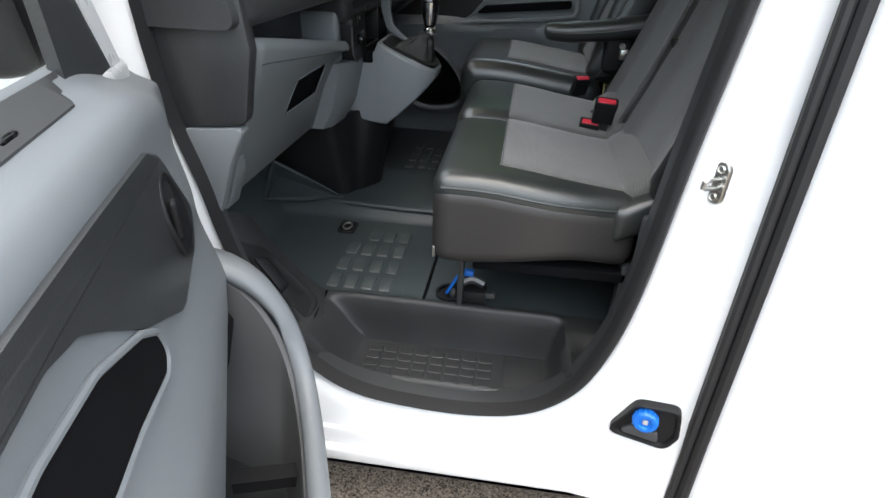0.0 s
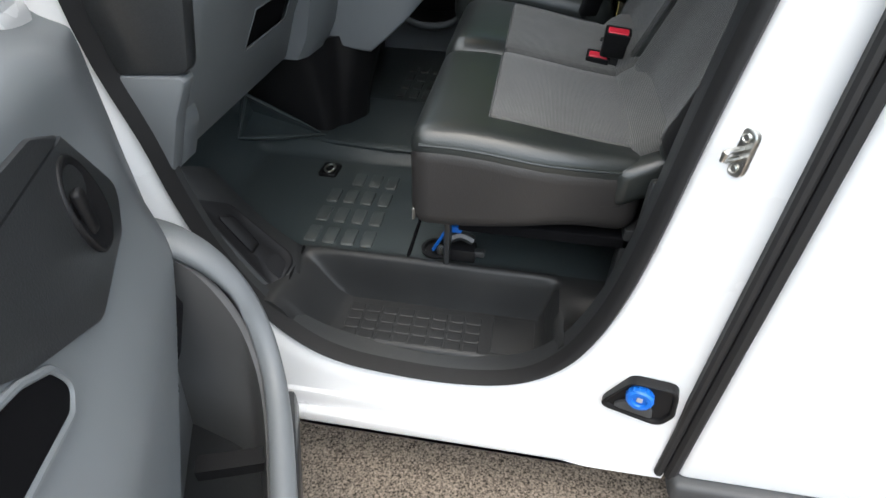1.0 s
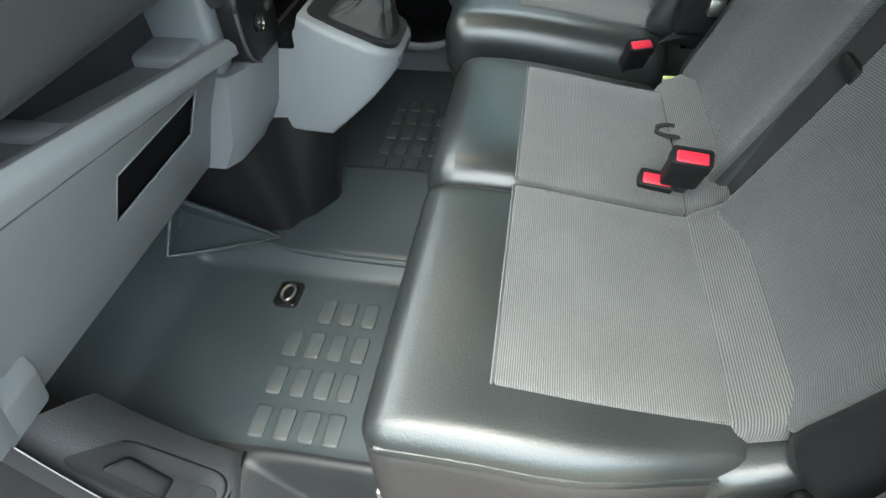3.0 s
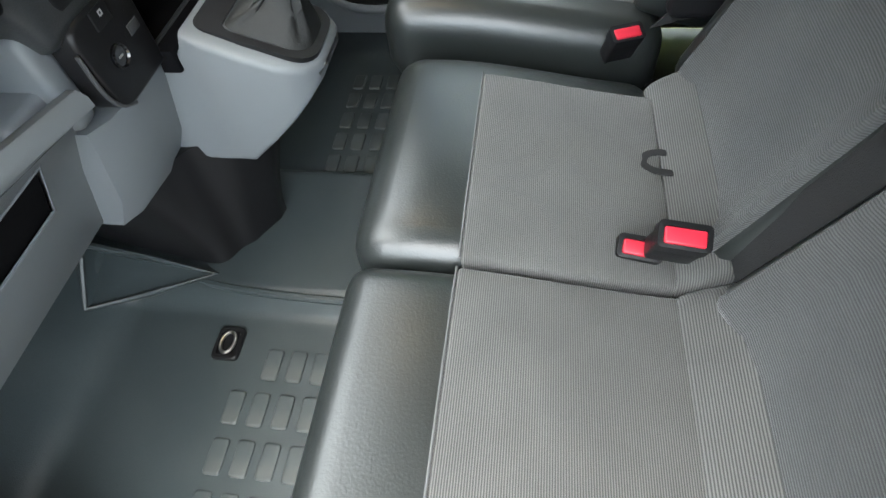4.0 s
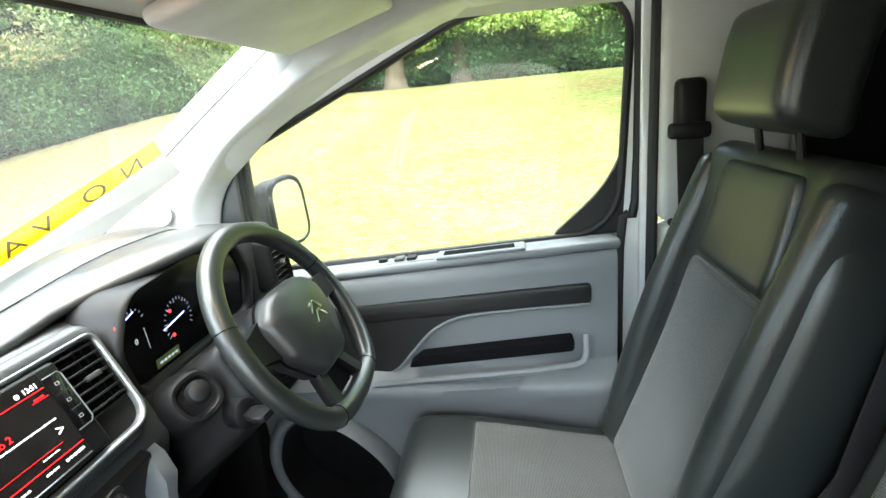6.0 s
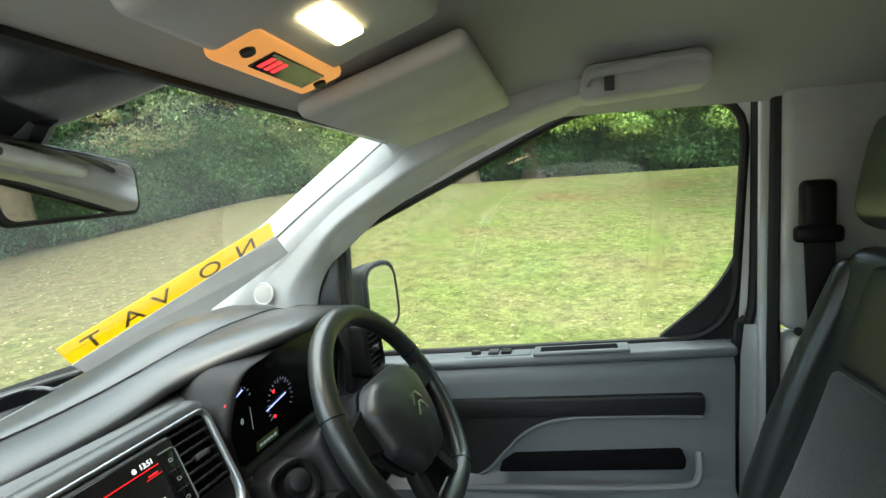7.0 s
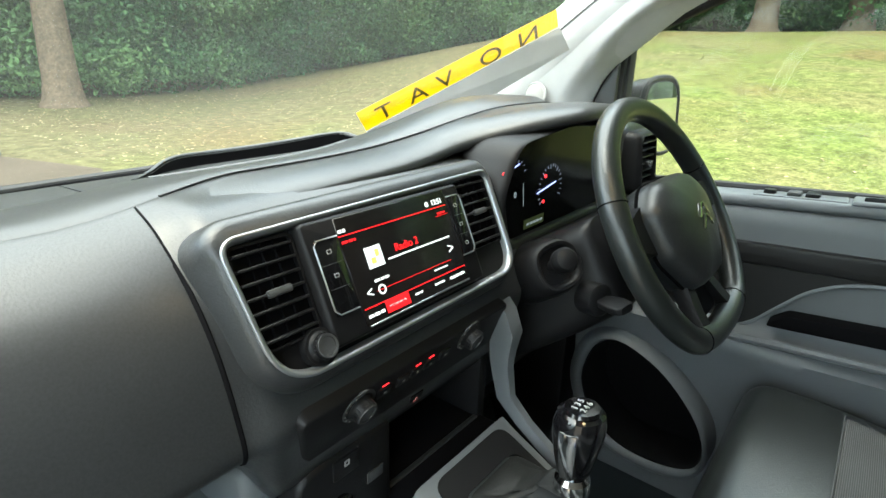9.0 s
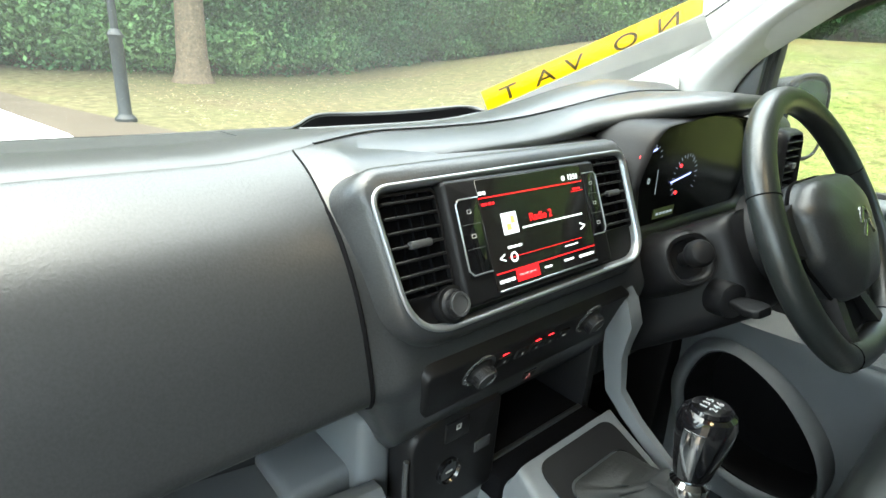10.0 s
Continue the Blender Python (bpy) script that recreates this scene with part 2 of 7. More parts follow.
def rbox(lo, hi, r=0.01, seg=3, cuts=(0, 0, 0), warp=None, m=None):
    """A box with rounded edges, cut up evenly where it shall be warped."""
    bm = bmesh.new()
    lo, hi = Vector(lo), Vector(hi)
    size, mid = hi - lo, (lo + hi) / 2
    bmesh.ops.create_cube(bm, size=1.0, matrix=Matrix.Translation(mid) @ Matrix.Diagonal((*size, 1)))
    r = min(r, min(size) * 0.49)
    if r > 0:
        bmesh.ops.bevel(bm, geom=bm.edges[:], offset=r, segments=seg, affect="EDGES", profile=0.5)
    for axis, n in enumerate(cuts):
        for i in range(n):
            co = lo.copy()
            co[axis] = lo[axis] + size[axis] * (i + 1) / (n + 1)
            no = Vector((0, 0, 0))
            no[axis] = 1
            bmesh.ops.bisect_plane(bm, geom=bm.verts[:] + bm.edges[:] + bm.faces[:], plane_co=co, plane_no=no)
    if warp:
        for v in bm.verts:
            v.co = warp(v.co.copy())
    if m:
        bm.transform(m)
    return bm


def prism(profile, axis, a, b, r=0.0, seg=2, m=None):
    """A 2D outline (the two axes other than axis, in order) drawn out from a to b."""
    bm = bmesh.new()
    def at(p, s):
        q = list(p)
        q.insert("xyz".index(axis), s)
        return Vector(q)
    va = [bm.verts.new(at(p, a)) for p in profile]
    vb = [bm.verts.new(at(p, b)) for p in profile]
    n = len(profile)
    bm.faces.new(va)
    bm.faces.new(vb[::-1])
    for i in range(n):
        bm.faces.new((va[i], vb[i], vb[(i + 1) % n], va[(i + 1) % n]))
    bmesh.ops.recalc_face_normals(bm, faces=bm.faces)
    if r:
        bmesh.ops.bevel(bm, geom=[e for e in bm.edges if len(e.link_faces) == 2 and e.calc_face_angle() > 0.5], offset=r, segments=seg, affect="EDGES", profile=0.5, clamp_overlap=True)
    if m:
        bm.transform(m)
    return bm


def loft(sections, closed=True, caps=True, ring=False):
    bm = bmesh.new()
    rows = [[bm.verts.new(p) for p in s] for s in sections]
    n = len(rows[0])
    k = len(rows)
    for i in range(k if ring else k - 1):
        a, b = rows[i], rows[(i + 1) % k]
        for j in range(n if closed else n - 1):
            q = (a[j], a[(j + 1) % n], b[(j + 1) % n], b[j])
            if len(set(q)) == 4:
                bm.faces.new(q)
    if caps and closed and not ring:
        bm.faces.new(rows[0][::-1])
        bm.faces.new(rows[-1])
    return bm


def smooth_line(points, n=6, closed=False):
    """A smooth line through a few points."""
    pts = [Vector(p) for p in points]
    out, k = [], len(pts)
    for i in range(k if closed else k - 1):
        p0 = pts[(i - 1) % k] if closed or i else pts[0]
        p1, p2 = pts[i], pts[(i + 1) % k]
        p3 = pts[(i + 2) % k] if closed or i + 2 < k else pts[-1]
        for j in range(n):
            t = j / n
            out.append(0.5 * (2 * p1 + (p2 - p0) * t + (2 * p0 - 5 * p1 + 4 * p2 - p3) * t * t + (3 * p1 - p0 - 3 * p2 + p3) * t ** 3))
    return out if closed else out + [pts[-1]]


def tube(points, radius, n=8, closed=False, flat=1.0, side=None, smooth=0):
    """A bar along a line; flat squashes it across side."""
    pts = smooth_line(points, smooth, closed) if smooth else [Vector(p) for p in points]
    k = len(pts)
    secs = []
    up = Vector(side) if side else Vector((0.13, 0.21, 0.97))
    for i, p in enumerate(pts):
        d = (pts[(i + 1) % k] - pts[i - 1]) if closed else (pts[min(i + 1, k - 1)] - pts[max(i - 1, 0)])
        d.normalize()
        e1 = up - d * up.dot(d)
        if e1.length < 1e-4:
            e1 = d.orthogonal()
        e1.normalize()
        if not side:
            up = e1
        e2 = d.cross(e1)
        r = radius(i / (k - 1)) if callable(radius) else radius
        secs.append([p + r * (math.cos(6.2832 * j / n) * e1 * flat + math.sin(6.2832 * j / n) * e2) for j in range(n)])
    return loft(secs, ring=closed)


def lathe(profile, n=24, m=None):
    """(radius, height) turned round z."""
    bm = bmesh.new()
    secs = [[Vector((max(r, 1e-5) * math.cos(6.2832 * j / n), max(r, 1e-5) * math.sin(6.2832 * j / n), h)) for j in range(n)] for r, h in profile]
    bm.free()
    bm = loft(secs)
    bmesh.ops.remove_doubles(bm, verts=bm.verts, dist=1e-4)
    if m:
        bm.transform(m)
    return bm


def join(*bms):
    out = bmesh.new()
    me = bpy.data.meshes.new("tmp")
    for b in bms:
        b.to_mesh(me)
        b.free()
        out.from_mesh(me)
    bpy.data.meshes.remove(me)
    return out


def rounded(corners, n=6):
    """A 2D outline with rounded corners: (x, y, radius)."""
    out, k = [], len(corners)
    for i, (x, y, r) in enumerate(corners):
        p = Vector((x, y))
        a = (Vector(corners[i - 1][:2]) - p).normalized()
        b = (Vector(corners[(i + 1) % k][:2]) - p).normalized()
        half = a.angle(b) / 2
        cut = r / math.tan(half)
        for j in range(n + 1):
            t = j / n
            out.append((p + a * cut * (1 - t) ** 2 + b * cut * t ** 2))
    return out


def offset(pts, d):
    """A closed 2D outline moved outwards by d (a number, or by its normal)."""
    n = len(pts)
    out = []
    for i, p in enumerate(pts):
        t = (pts[(i + 1) % n] - pts[i - 1]).normalized()
        q = Vector((t.y, -t.x))
        out.append(p + q * (d(q) if callable(d) else d))
    return out


def step01(a, b, v):
    t = min(1, max(0, (v - a) / (b - a)))
    return t * t * (3 - 2 * t)


def facing(origin, right, up):
    """A frame on a slanting face: x to the right, y up it, z out of it."""
    r, u = Vector(right).normalized(), Vector(up).normalized()
    n = r.cross(u).normalized()
    u = n.cross(r)
    m = Matrix((r, u, n)).transposed().to_4x4()
    return Matrix.Translation(origin) @ m


def words(name, body, size, m, mat, parent):
    cu = bpy.data.curves.new(name, "FONT")
    cu.body, cu.size, cu.extrude, cu.align_x, cu.align_y = body, size, 0.0004, "CENTER", "CENTER"
    tmp = new(name, cu)
    dg = bpy.context.evaluated_depsgraph_get()
    me = bpy.data.meshes.new_from_object(tmp.evaluated_get(dg))
    bpy.data.objects.remove(tmp)
    me.transform(m)
    me.materials.clear()
    me.materials.append(mat)
    ob = new(name, me)
    ob.parent = parent
    ob.matrix_parent_inverse = place_of(parent).inverted()
    return ob

# ---- ground, grass and woods ----
def ground_height(x, y):
    """Level round the van, rising to a low ridge beyond the driver's side."""
    az = math.degrees(math.atan2(-x, y - 1.3))
    d = math.hypot(x, y - 1.3)
    side = 1 - step01(22, 62, az) if az > -90 else 0.6
    return 2.35 * side * step01(4, 24, d) - 0.3 * step01(26, 60, d) + 0.25 * side * noise.noise(Vector((x * 0.12, y * 0.12, 0))) * step01(5, 9, d)


def build_ground():
    bm = bmesh.new()
    radii = [0, 1.5, 2.5, 3.5] + [4 + i * 0.9 for i in range(30)] + [36, 45, 60, 90, 200, 600, 2500]
    n = 96
    rows = []
    for r in radii:
        if r == 0:
            rows.append([bm.verts.new((0, 1.3, 0))])
            continue
        row = []
        for j in range(n):
            a = 6.2832 * j / n
            x, y = r * math.cos(a), 1.3 + r * math.sin(a)
            row.append(bm.verts.new((x, y, ground_height(x, y) if r < 200 else -0.3)))
        rows.append(row)
    for j in range(n):
        bm.faces.new((rows[0][0], rows[1][j], rows[1][(j + 1) % n]))
    for a, b in zip(rows[1:], rows[2:]):
        for j in range(n):
            bm.faces.new((a[j], b[j], b[(j + 1) % n], a[(j + 1) % n]))
    return bm


def grass_material():
    m = material("mown_grass", (0.088, 0.106, 0.030), 0.95, color2=(0.112, 0.108, 0.044), scale=0.8, bump=0.6, bump_scale=26, grain=0.45, spec=0.04)
    nt = m.node_tree
    b = nt.nodes["Principled BSDF"]
    old = b.inputs["Base Color"].links[0].from_socket
    tc = nt.nodes.new("ShaderNodeTexCoord")
    patch = nt.nodes.new("ShaderNodeTexNoise")
    patch.inputs["Scale"].default_value, patch.inputs["Detail"].default_value = 0.28, 8
    nt.links.new(tc.outputs["Object"], patch.inputs["Vector"])
    lit = nt.nodes.new("ShaderNodeMapRange")
    lit.inputs["From Min"].default_value, lit.inputs["From Max"].default_value = 0.52, 0.68
    nt.links.new(patch.outputs["Fac"], lit.inputs["Value"])
    mix = nt.nodes.new("ShaderNodeMix")
    mix.data_type = "RGBA"
    mix.inputs["B"].default_value = (0.105, 0.076, 0.034, 1)
    half = nt.nodes.new("ShaderNodeMath")
    half.operation = "MULTIPLY"
    half.inputs[1].default_value = 0.75
    nt.links.new(lit.outputs["Result"], half.inputs[0])
    nt.links.new(half.outputs[0], mix.inputs["Factor"])
    nt.links.new(old, mix.inputs["A"])
    # leaf litter under the trees ahead of the van, coloured for their shade too
    sep = nt.nodes.new("ShaderNodeSeparateXYZ")
    nt.links.new(tc.outputs["Object"], sep.inputs["Vector"])
    wob = nt.nodes.new("ShaderNodeMath")
    wob.operation = "MULTIPLY_ADD"
    wob.inputs[1].default_value = 9.0
    nt.links.new(patch.outputs["Fac"], wob.inputs[0])
    nt.links.new(sep.outputs["X"], wob.inputs[2])
    under = nt.nodes.new("ShaderNodeMapRange")
    under.inputs["From Min"].default_value, under.inputs["From Max"].default_value = 1.5, -4.5
    under.inputs["To Max"].default_value = 0.62
    nt.links.new(wob.outputs[0], under.inputs["Value"])
    litter = nt.nodes.new("ShaderNodeMix")
    litter.data_type = "RGBA"
    litter.inputs["B"].default_value = (0.104, 0.086, 0.058, 1)
    nt.links.new(under.outputs["Result"], litter.inputs["Factor"])
    nt.links.new(mix.outputs["Result"], litter.inputs["A"])
    # tufts a hand across
    tuft = nt.nodes.new("ShaderNodeTexNoise")
    tuft.inputs["Scale"].default_value, tuft.inputs["Detail"].default_value, tuft.inputs["Roughness"].default_value = 5.0, 10, 0.75
    nt.links.new(tc.outputs["Object"], tuft.inputs["Vector"])
    tone = nt.nodes.new("ShaderNodeMapRange")
    tone.inputs["From Min"].default_value, tone.inputs["From Max"].default_value = 0.32, 0.68
    tone.inputs["To Min"].default_value, tone.inputs["To Max"].default_value = 0.5, 1.6
    nt.links.new(tuft.outputs["Fac"], tone.inputs["Value"])
    mown = nt.nodes.new("ShaderNodeMix")
    mown.data_type, mown.blend_type = "RGBA", "MULTIPLY"
    mown.inputs["Factor"].default_value = 1.0
    nt.links.new(litter.outputs["Result"], mown.inputs["A"])
    nt.links.new(tone.outputs["Result"], mown.inputs["B"])
    nt.links.new(mown.outputs["Result"], b.inputs["Base Color"])
    return m


GRASS = grass_material()
solo("ground", build_ground(), GRASS, "mown green grass with dry brown patches and fallen leaves", "grass", kind="structure", flat=False, sharp=180)


def build_road():
    bm = bmesh.new()
    # car park by the van, and the path that leaves it ahead
    edge_far = [(14, 2.9), (4, 2.85), (0, 2.8), (-3, 2.9), (-5.5, 3.3), (-7.2, 3.75), (-9, 3.1), (-11, 2.4), (-14, 1.6), (-22, 0.4)]
    edge_near = [(14, -9), (4, -9), (0, -9), (-3, -9), (-5.5, -8), (-7.2, -6), (-9, -3.5), (-11, -1.6), (-14, -0.9), (-22, -1.6)]
    rows = []
    for (x0, y0), (x1, y1) in zip(edge_far, edge_near):
        k = 14
        rows.append([bm.verts.new((x0 + (x1 - x0) * i / k + 0, y0 + (y1 - y0) * i / k, max(0, ground_height(x0 + (x1 - x0) * i / k, y0 + (y1 - y0) * i / k)) + 0.012)) for i in range(k + 1)])
    for a, b in zip(rows, rows[1:]):
        for i in range(len(a) - 1):
            bm.faces.new((a[i], a[i + 1], b[i + 1], b[i]))
    bmesh.ops.recalc_face_normals(bm, faces=bm.faces)
    ext = bmesh.ops.extrude_face_region(bm, geom=bm.faces[:])
    for v in ext["geom"]:
        if isinstance(v, bmesh.types.BMVert):
            v.co.z -= 0.1
    return bm


solo("road", build_road(), ASPHALT, "grey-brown asphalt car park with pale stone chips", "road", kind="structure")


def leaf_material(name, a, b):
    m = material(name, a, 0.6, color2=b, scale=0.24, spec=0.1)
    nt = m.node_tree
    bs = nt.nodes["Principled BSDF"]
    old = bs.inputs["Base Color"].links[0].from_socket
    geo = nt.nodes.new("ShaderNodeNewGeometry")
    hsv = nt.nodes.new("ShaderNodeHueSaturation")
    rng = nt.nodes.new("ShaderNodeMapRange")
    rng.inputs["To Min"].default_value, rng.inputs["To Max"].default_value = 0.6, 1.4
    nt.links.new(geo.outputs["Random Per Island"], rng.inputs["Value"])
    nt.links.new(rng.outputs["Result"], hsv.inputs["Value"])
    nt.links.new(old, hsv.inputs["Color"])
    nt.links.new(hsv.outputs["Color"], bs.inputs["Base Color"])
    return m


# Broad two-tone masses: leaf variety, plus depth of shade put into the colour.
LEAF = leaf_material("leaves_green", (0.270, 0.400, 0.150), (0.085, 0.190, 0.085))
SHRUB_LEAF = leaf_material("leaves_dark", (0.145, 0.25, 0.09), (0.05, 0.12, 0.05))
LEAF_BRIGHT = leaf_material("leaves_bright", (0.36, 0.47, 0.12), (0.12, 0.22, 0.07))
LEAF_RUST = leaf_material("leaves_turning", (0.370, 0.310, 0.150), (0.165, 0.230, 0.100))


def leaves(spots, rng):
    """Small bent leaves: each spot is (centre, radius, squash, count, leaf size)."""
    verts, faces = [], []
    for c, r, squash, count, size in spots:
        cen = np.array(c)
        d = rng.normal(size=(count, 3))
        d /= np.linalg.norm(d, axis=1, keepdims=True)
        rad = r * rng.uniform(0.35, 1.05, size=(count, 1)) ** 0.5
        p = cen + d * rad * np.array([1, 1, squash])
        a = rng.normal(size=(count, 3))
        a /= np.linalg.norm(a, axis=1, keepdims=True)
        b = np.cross(a, d + 0.4 * rng.normal(size=(count, 3)))
        b /= np.linalg.norm(b, axis=1, keepdims=True) + 1e-6
        s = size * rng.uniform(0.6, 1.4, size=(count, 1))
        nrm = np.cross(a, b)
        quad = np.stack([p - a * s, p + b * s * 0.5 + nrm * s * 0.15, p + a * s, p - b * s * 0.5 + nrm * s * 0.15], 1)
        base = len(verts) * 4
        verts.append(quad.reshape(-1, 3))
        faces.append(count)
    v = np.concatenate(verts)
    k = len(v) // 4
    me = bpy.data.meshes.new("leaves")
    me.from_pydata(v.tolist(), [], np.arange(k * 4).reshape(k, 4).tolist())
    return me


def leaf_object(name, me, mat, parent=None):
    me.materials.append(mat)
    ob = new(name, me)
    if parent:
        ob.parent = parent
        ob.matrix_parent_inverse = place_of(parent).inverted()
    return ob


rng = np.random.default_rng(4)


def wood_edge(name, az0, az1, d0, d1, mat, count, hmax, label, low=0.0, size=0.17):
    spots = []
    for i in range(count):
        az = radians(az0 + (az1 - az0) * (i + rng.uniform(-0.3, 1.3)) / count)
        d = rng.uniform(d0, d1) * (1 - 0.30 * step01(46, 70, math.degrees(az)))
        x, y = -d * math.sin(az), 1.3 + d * math.cos(az)
        h = low + (hmax - low) * rng.uniform(0, 1) ** 0.8
        r = rng.uniform(0.5, 1.7)
        spots.append(((x, y, ground_height(x, y) + max(r * 0.5, h)), r, rng.uniform(0.35, 0.8), int(rng.uniform(330, 500) * (0.35 + 0.5 * r)), size))
    ob = leaf_object(name, leaves(spots, rng), mat)
    return tagged(ob, label, "woodland", kind="stuff")


wood_edge("shrubs", -45, 100, 25, 27.5, SHRUB_LEAF, 900, 3.4, "dense dark green shrubs along the edge of the grass", size=0.075)
wood_edge("far_woods", -50, 105, 27, 31, LEAF, 1300, 15.0, "tall green wood behind the shrubs", low=1.0, size=0.105)
wood_edge("turning_trees", 20, 102, 21, 25, LEAF_RUST, 330, 12.0, "tree crowns with rusty turning leaves", low=3.0, size=0.065)
wood_edge("bright_foliage", -34, 24, 22.5, 25, LEAF_BRIGHT, 520, 11, "bright green tree foliage in front of the wood", low=1.6, size=0.08)
# a dark green sheet closes the view, the wood's deep shade in its colour
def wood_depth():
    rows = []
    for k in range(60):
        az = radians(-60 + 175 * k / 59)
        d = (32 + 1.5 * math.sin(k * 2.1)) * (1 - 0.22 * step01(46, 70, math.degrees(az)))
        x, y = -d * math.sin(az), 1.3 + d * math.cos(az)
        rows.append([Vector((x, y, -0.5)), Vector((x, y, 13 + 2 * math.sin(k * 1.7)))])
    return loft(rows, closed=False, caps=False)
solo("backdrop", wood_depth(), material("wood_shade", (0.016, 0.028, 0.012), 0.95, color2=(0.040, 0.065, 0.026), scale=1.6, bump=1.0, bump_scale=9, grain=0.5), "dark green sheet coloured for the deep shade within the wood", "woodland", kind="structure")


def tree(x, y, radius, height, label, crown_mat, crown_low, crown_r, clumps):
    z = ground_height(x, y)
    t = thing("tree", label, "tree", (x, y, z))
    line = [(x + 0.06 * height * math.sin(i * 1.3 + x) * (i / 6) ** 2 * 0.3, y + 0.03 * i, z - 0.1 + height * i / 6) for i in range(7)]
    trunk = tube(line, lambda f: radius * (1.0 - 0.62 * f + 0.55 * math.exp(-f * 26)), n=14, smooth=4)
    for v in trunk.verts:
        k = 1 + 0.06 * noise.noise(v.co * 2.2)
        v.co.x, v.co.y = x + (v.co.x - x) * k, y + (v.co.y - y) * k
    part("trunk", trunk, BARK, t)
    r = random.Random(int(x * 10))
    spots = []
    for i in range(clumps):
        a, up = r.uniform(0, 6.28), r.uniform(0, 1)
        rr = crown_r * math.sqrt(r.uniform(0.1, 1)) * math.sqrt(1 - (up * 0.9) ** 2)
        c = (x + rr * math.cos(a), y + rr * math.sin(a), z + crown_low + (height * 1.25 - crown_low) * up)
        spots.append((c, r.uniform(0.7, 1.3), 0.7, 120, 0.13))
        if i % 5 == 0:
            root = Vector(line[3 + i % 3])
            part("limb", tube([root, (root + Vector(c)) / 2 + Vector((0, 0, 0.4)), c], lambda f: radius * 0.32 * (1 - 0.8 * f), n=7, smooth=4), BARK, t)
    leaf_object("crown", leaves(spots, np.random.default_rng(int(abs(x * 7)))), crown_mat, t)


tree(-14.6, 5.85, 0.36, 9, "old tree with a thick brown trunk standing in the grass", LEAF_RUST, 5.2, 4.2, 60)
tree(-1.8, 26.5, 0.45, 9, "broad tree with a grey trunk at the edge of the wood", LEAF_BRIGHT, 4.2, 4.0, 55)
tree(-4.4, 24.5, 0.4, 9, "tree with a pale trunk at the edge of the wood", LEAF, 4.0, 4.0, 55)
tree(5.2, 15.5, 0.35, 8, "tree with bright green overhanging branches", LEAF_BRIGHT, 3.1, 4.2, 70)


def fallen_leaves():
    r = np.random.default_rng(9)
    verts, faces = [], []
    for i in range(6500):
        az, d = radians(r.uniform(-40, 85)), r.uniform(3.2, 18)
        x, y = -d * math.sin(az), 1.3 + d * math.cos(az)
        if (y < 3.9 and x < 2) or (x > -3 and r.uniform() < 0.86):
            continue
        z, s, a = ground_height(x, y) + 0.015, r.uniform(0.014, 0.04), r.uniform(0, 6.28)
        k = len(verts)
        for j, (u, v, h) in enumerate(((-1, 0, 0), (0, 0.6, 0.25), (1, 0, 0.05), (0, -0.6, 0.2))):
            verts.append((x + s * (u * math.cos(a) - v * math.sin(a)), y + s * (u * math.sin(a) + v * math.cos(a)), z + s * h))
        faces.append((k, k + 1, k + 2, k + 3))
    me = bpy.data.meshes.new("fallen_leaves")
    me.from_pydata(verts, [], faces)
    return me


DRY = leaf_material("dry_leaves", (0.40, 0.33, 0.20), (0.30, 0.20, 0.10))
tagged(leaf_object("fallen_leaves", fallen_leaves(), DRY), "dry brown leaves scattered over the grass", "leaves", kind="stuff")


def lamp_post(x, y):
    t = thing("street_lamp", "dark green-black iron lamp post beside the path", "street lamp", (x, y, 0))
    iron = material("painted_iron", (0.012, 0.016, 0.017), 0.5)
    part("base", lathe([(0.0, 0), (0.14, 0), (0.14, 0.05), (0.1, 0.09), (0.085, 0.12), (0.085, 1.1), (0.1, 1.15), (0.06, 1.22), (0.0, 1.22)], m=Matrix.Translation((x, y, 0))), iron, t)
    part("pole", lathe([(0.0, 1.2), (0.05, 1.2), (0.042, 4.6), (0.0, 4.6)], m=Matrix.Translation((x, y, 0))), iron, t)
    part("collar", lathe([(0.0, 1.62), (0.058, 1.62), (0.058, 1.72), (0.0, 1.72)], m=Matrix.Translation((x, y, 0))), SILVER, t, "pale metal band")
    part("lantern", lathe([(0.0, 4.6), (0.1, 4.62), (0.2, 4.95), (0.22, 5.0), (0.05, 5.2), (0.0, 5.2)], m=Matrix.Translation((x, y, 0))), iron, t)


lamp_post(-9.0, 3.1)


def grass_blades():
    """Short blades and stalks over the mown ground beside the van."""
    r = np.random.default_rng(17)
    verts, faces = [], []
    while len(faces) < 90000:
        az, d = radians(r.uniform(-42, 88)), 3.0 + 17 * r.uniform() ** 0.75
        x, y = -d * math.sin(az), 1.3 + d * math.cos(az)
        if y < 3.95:
            continue
        z, a = ground_height(x, y) - 0.004, r.uniform(0, 6.28)
        w, h, lean = r.uniform(0.006, 0.012), r.uniform(0.006, 0.014), r.uniform(2.0, 5.0)
        c, s = math.cos(a), math.sin(a)
        k = len(verts)
        verts += [(x - s * w, y + c * w, z), (x + s * w, y - c * w, z), (x + c * h * lean, y + s * h * lean, z + h)]
        faces.append((k, k + 1, k + 2))
    me = bpy.data.meshes.new("grass_blades")
    me.from_pydata(verts, [], faces)
    return me


BLADE = leaf_material("grass_blade", (0.120, 0.145, 0.040), (0.160, 0.148, 0.068))
tagged(leaf_object("grass_blades", grass_blades(), BLADE), "short mown grass blades in green and straw", "grass", kind="stuff")


# ---- the van's shell ----
def outline3(corners, y, n=6):
    return [Vector((p.x, y, p.y)) for p in rounded(corners, n)]


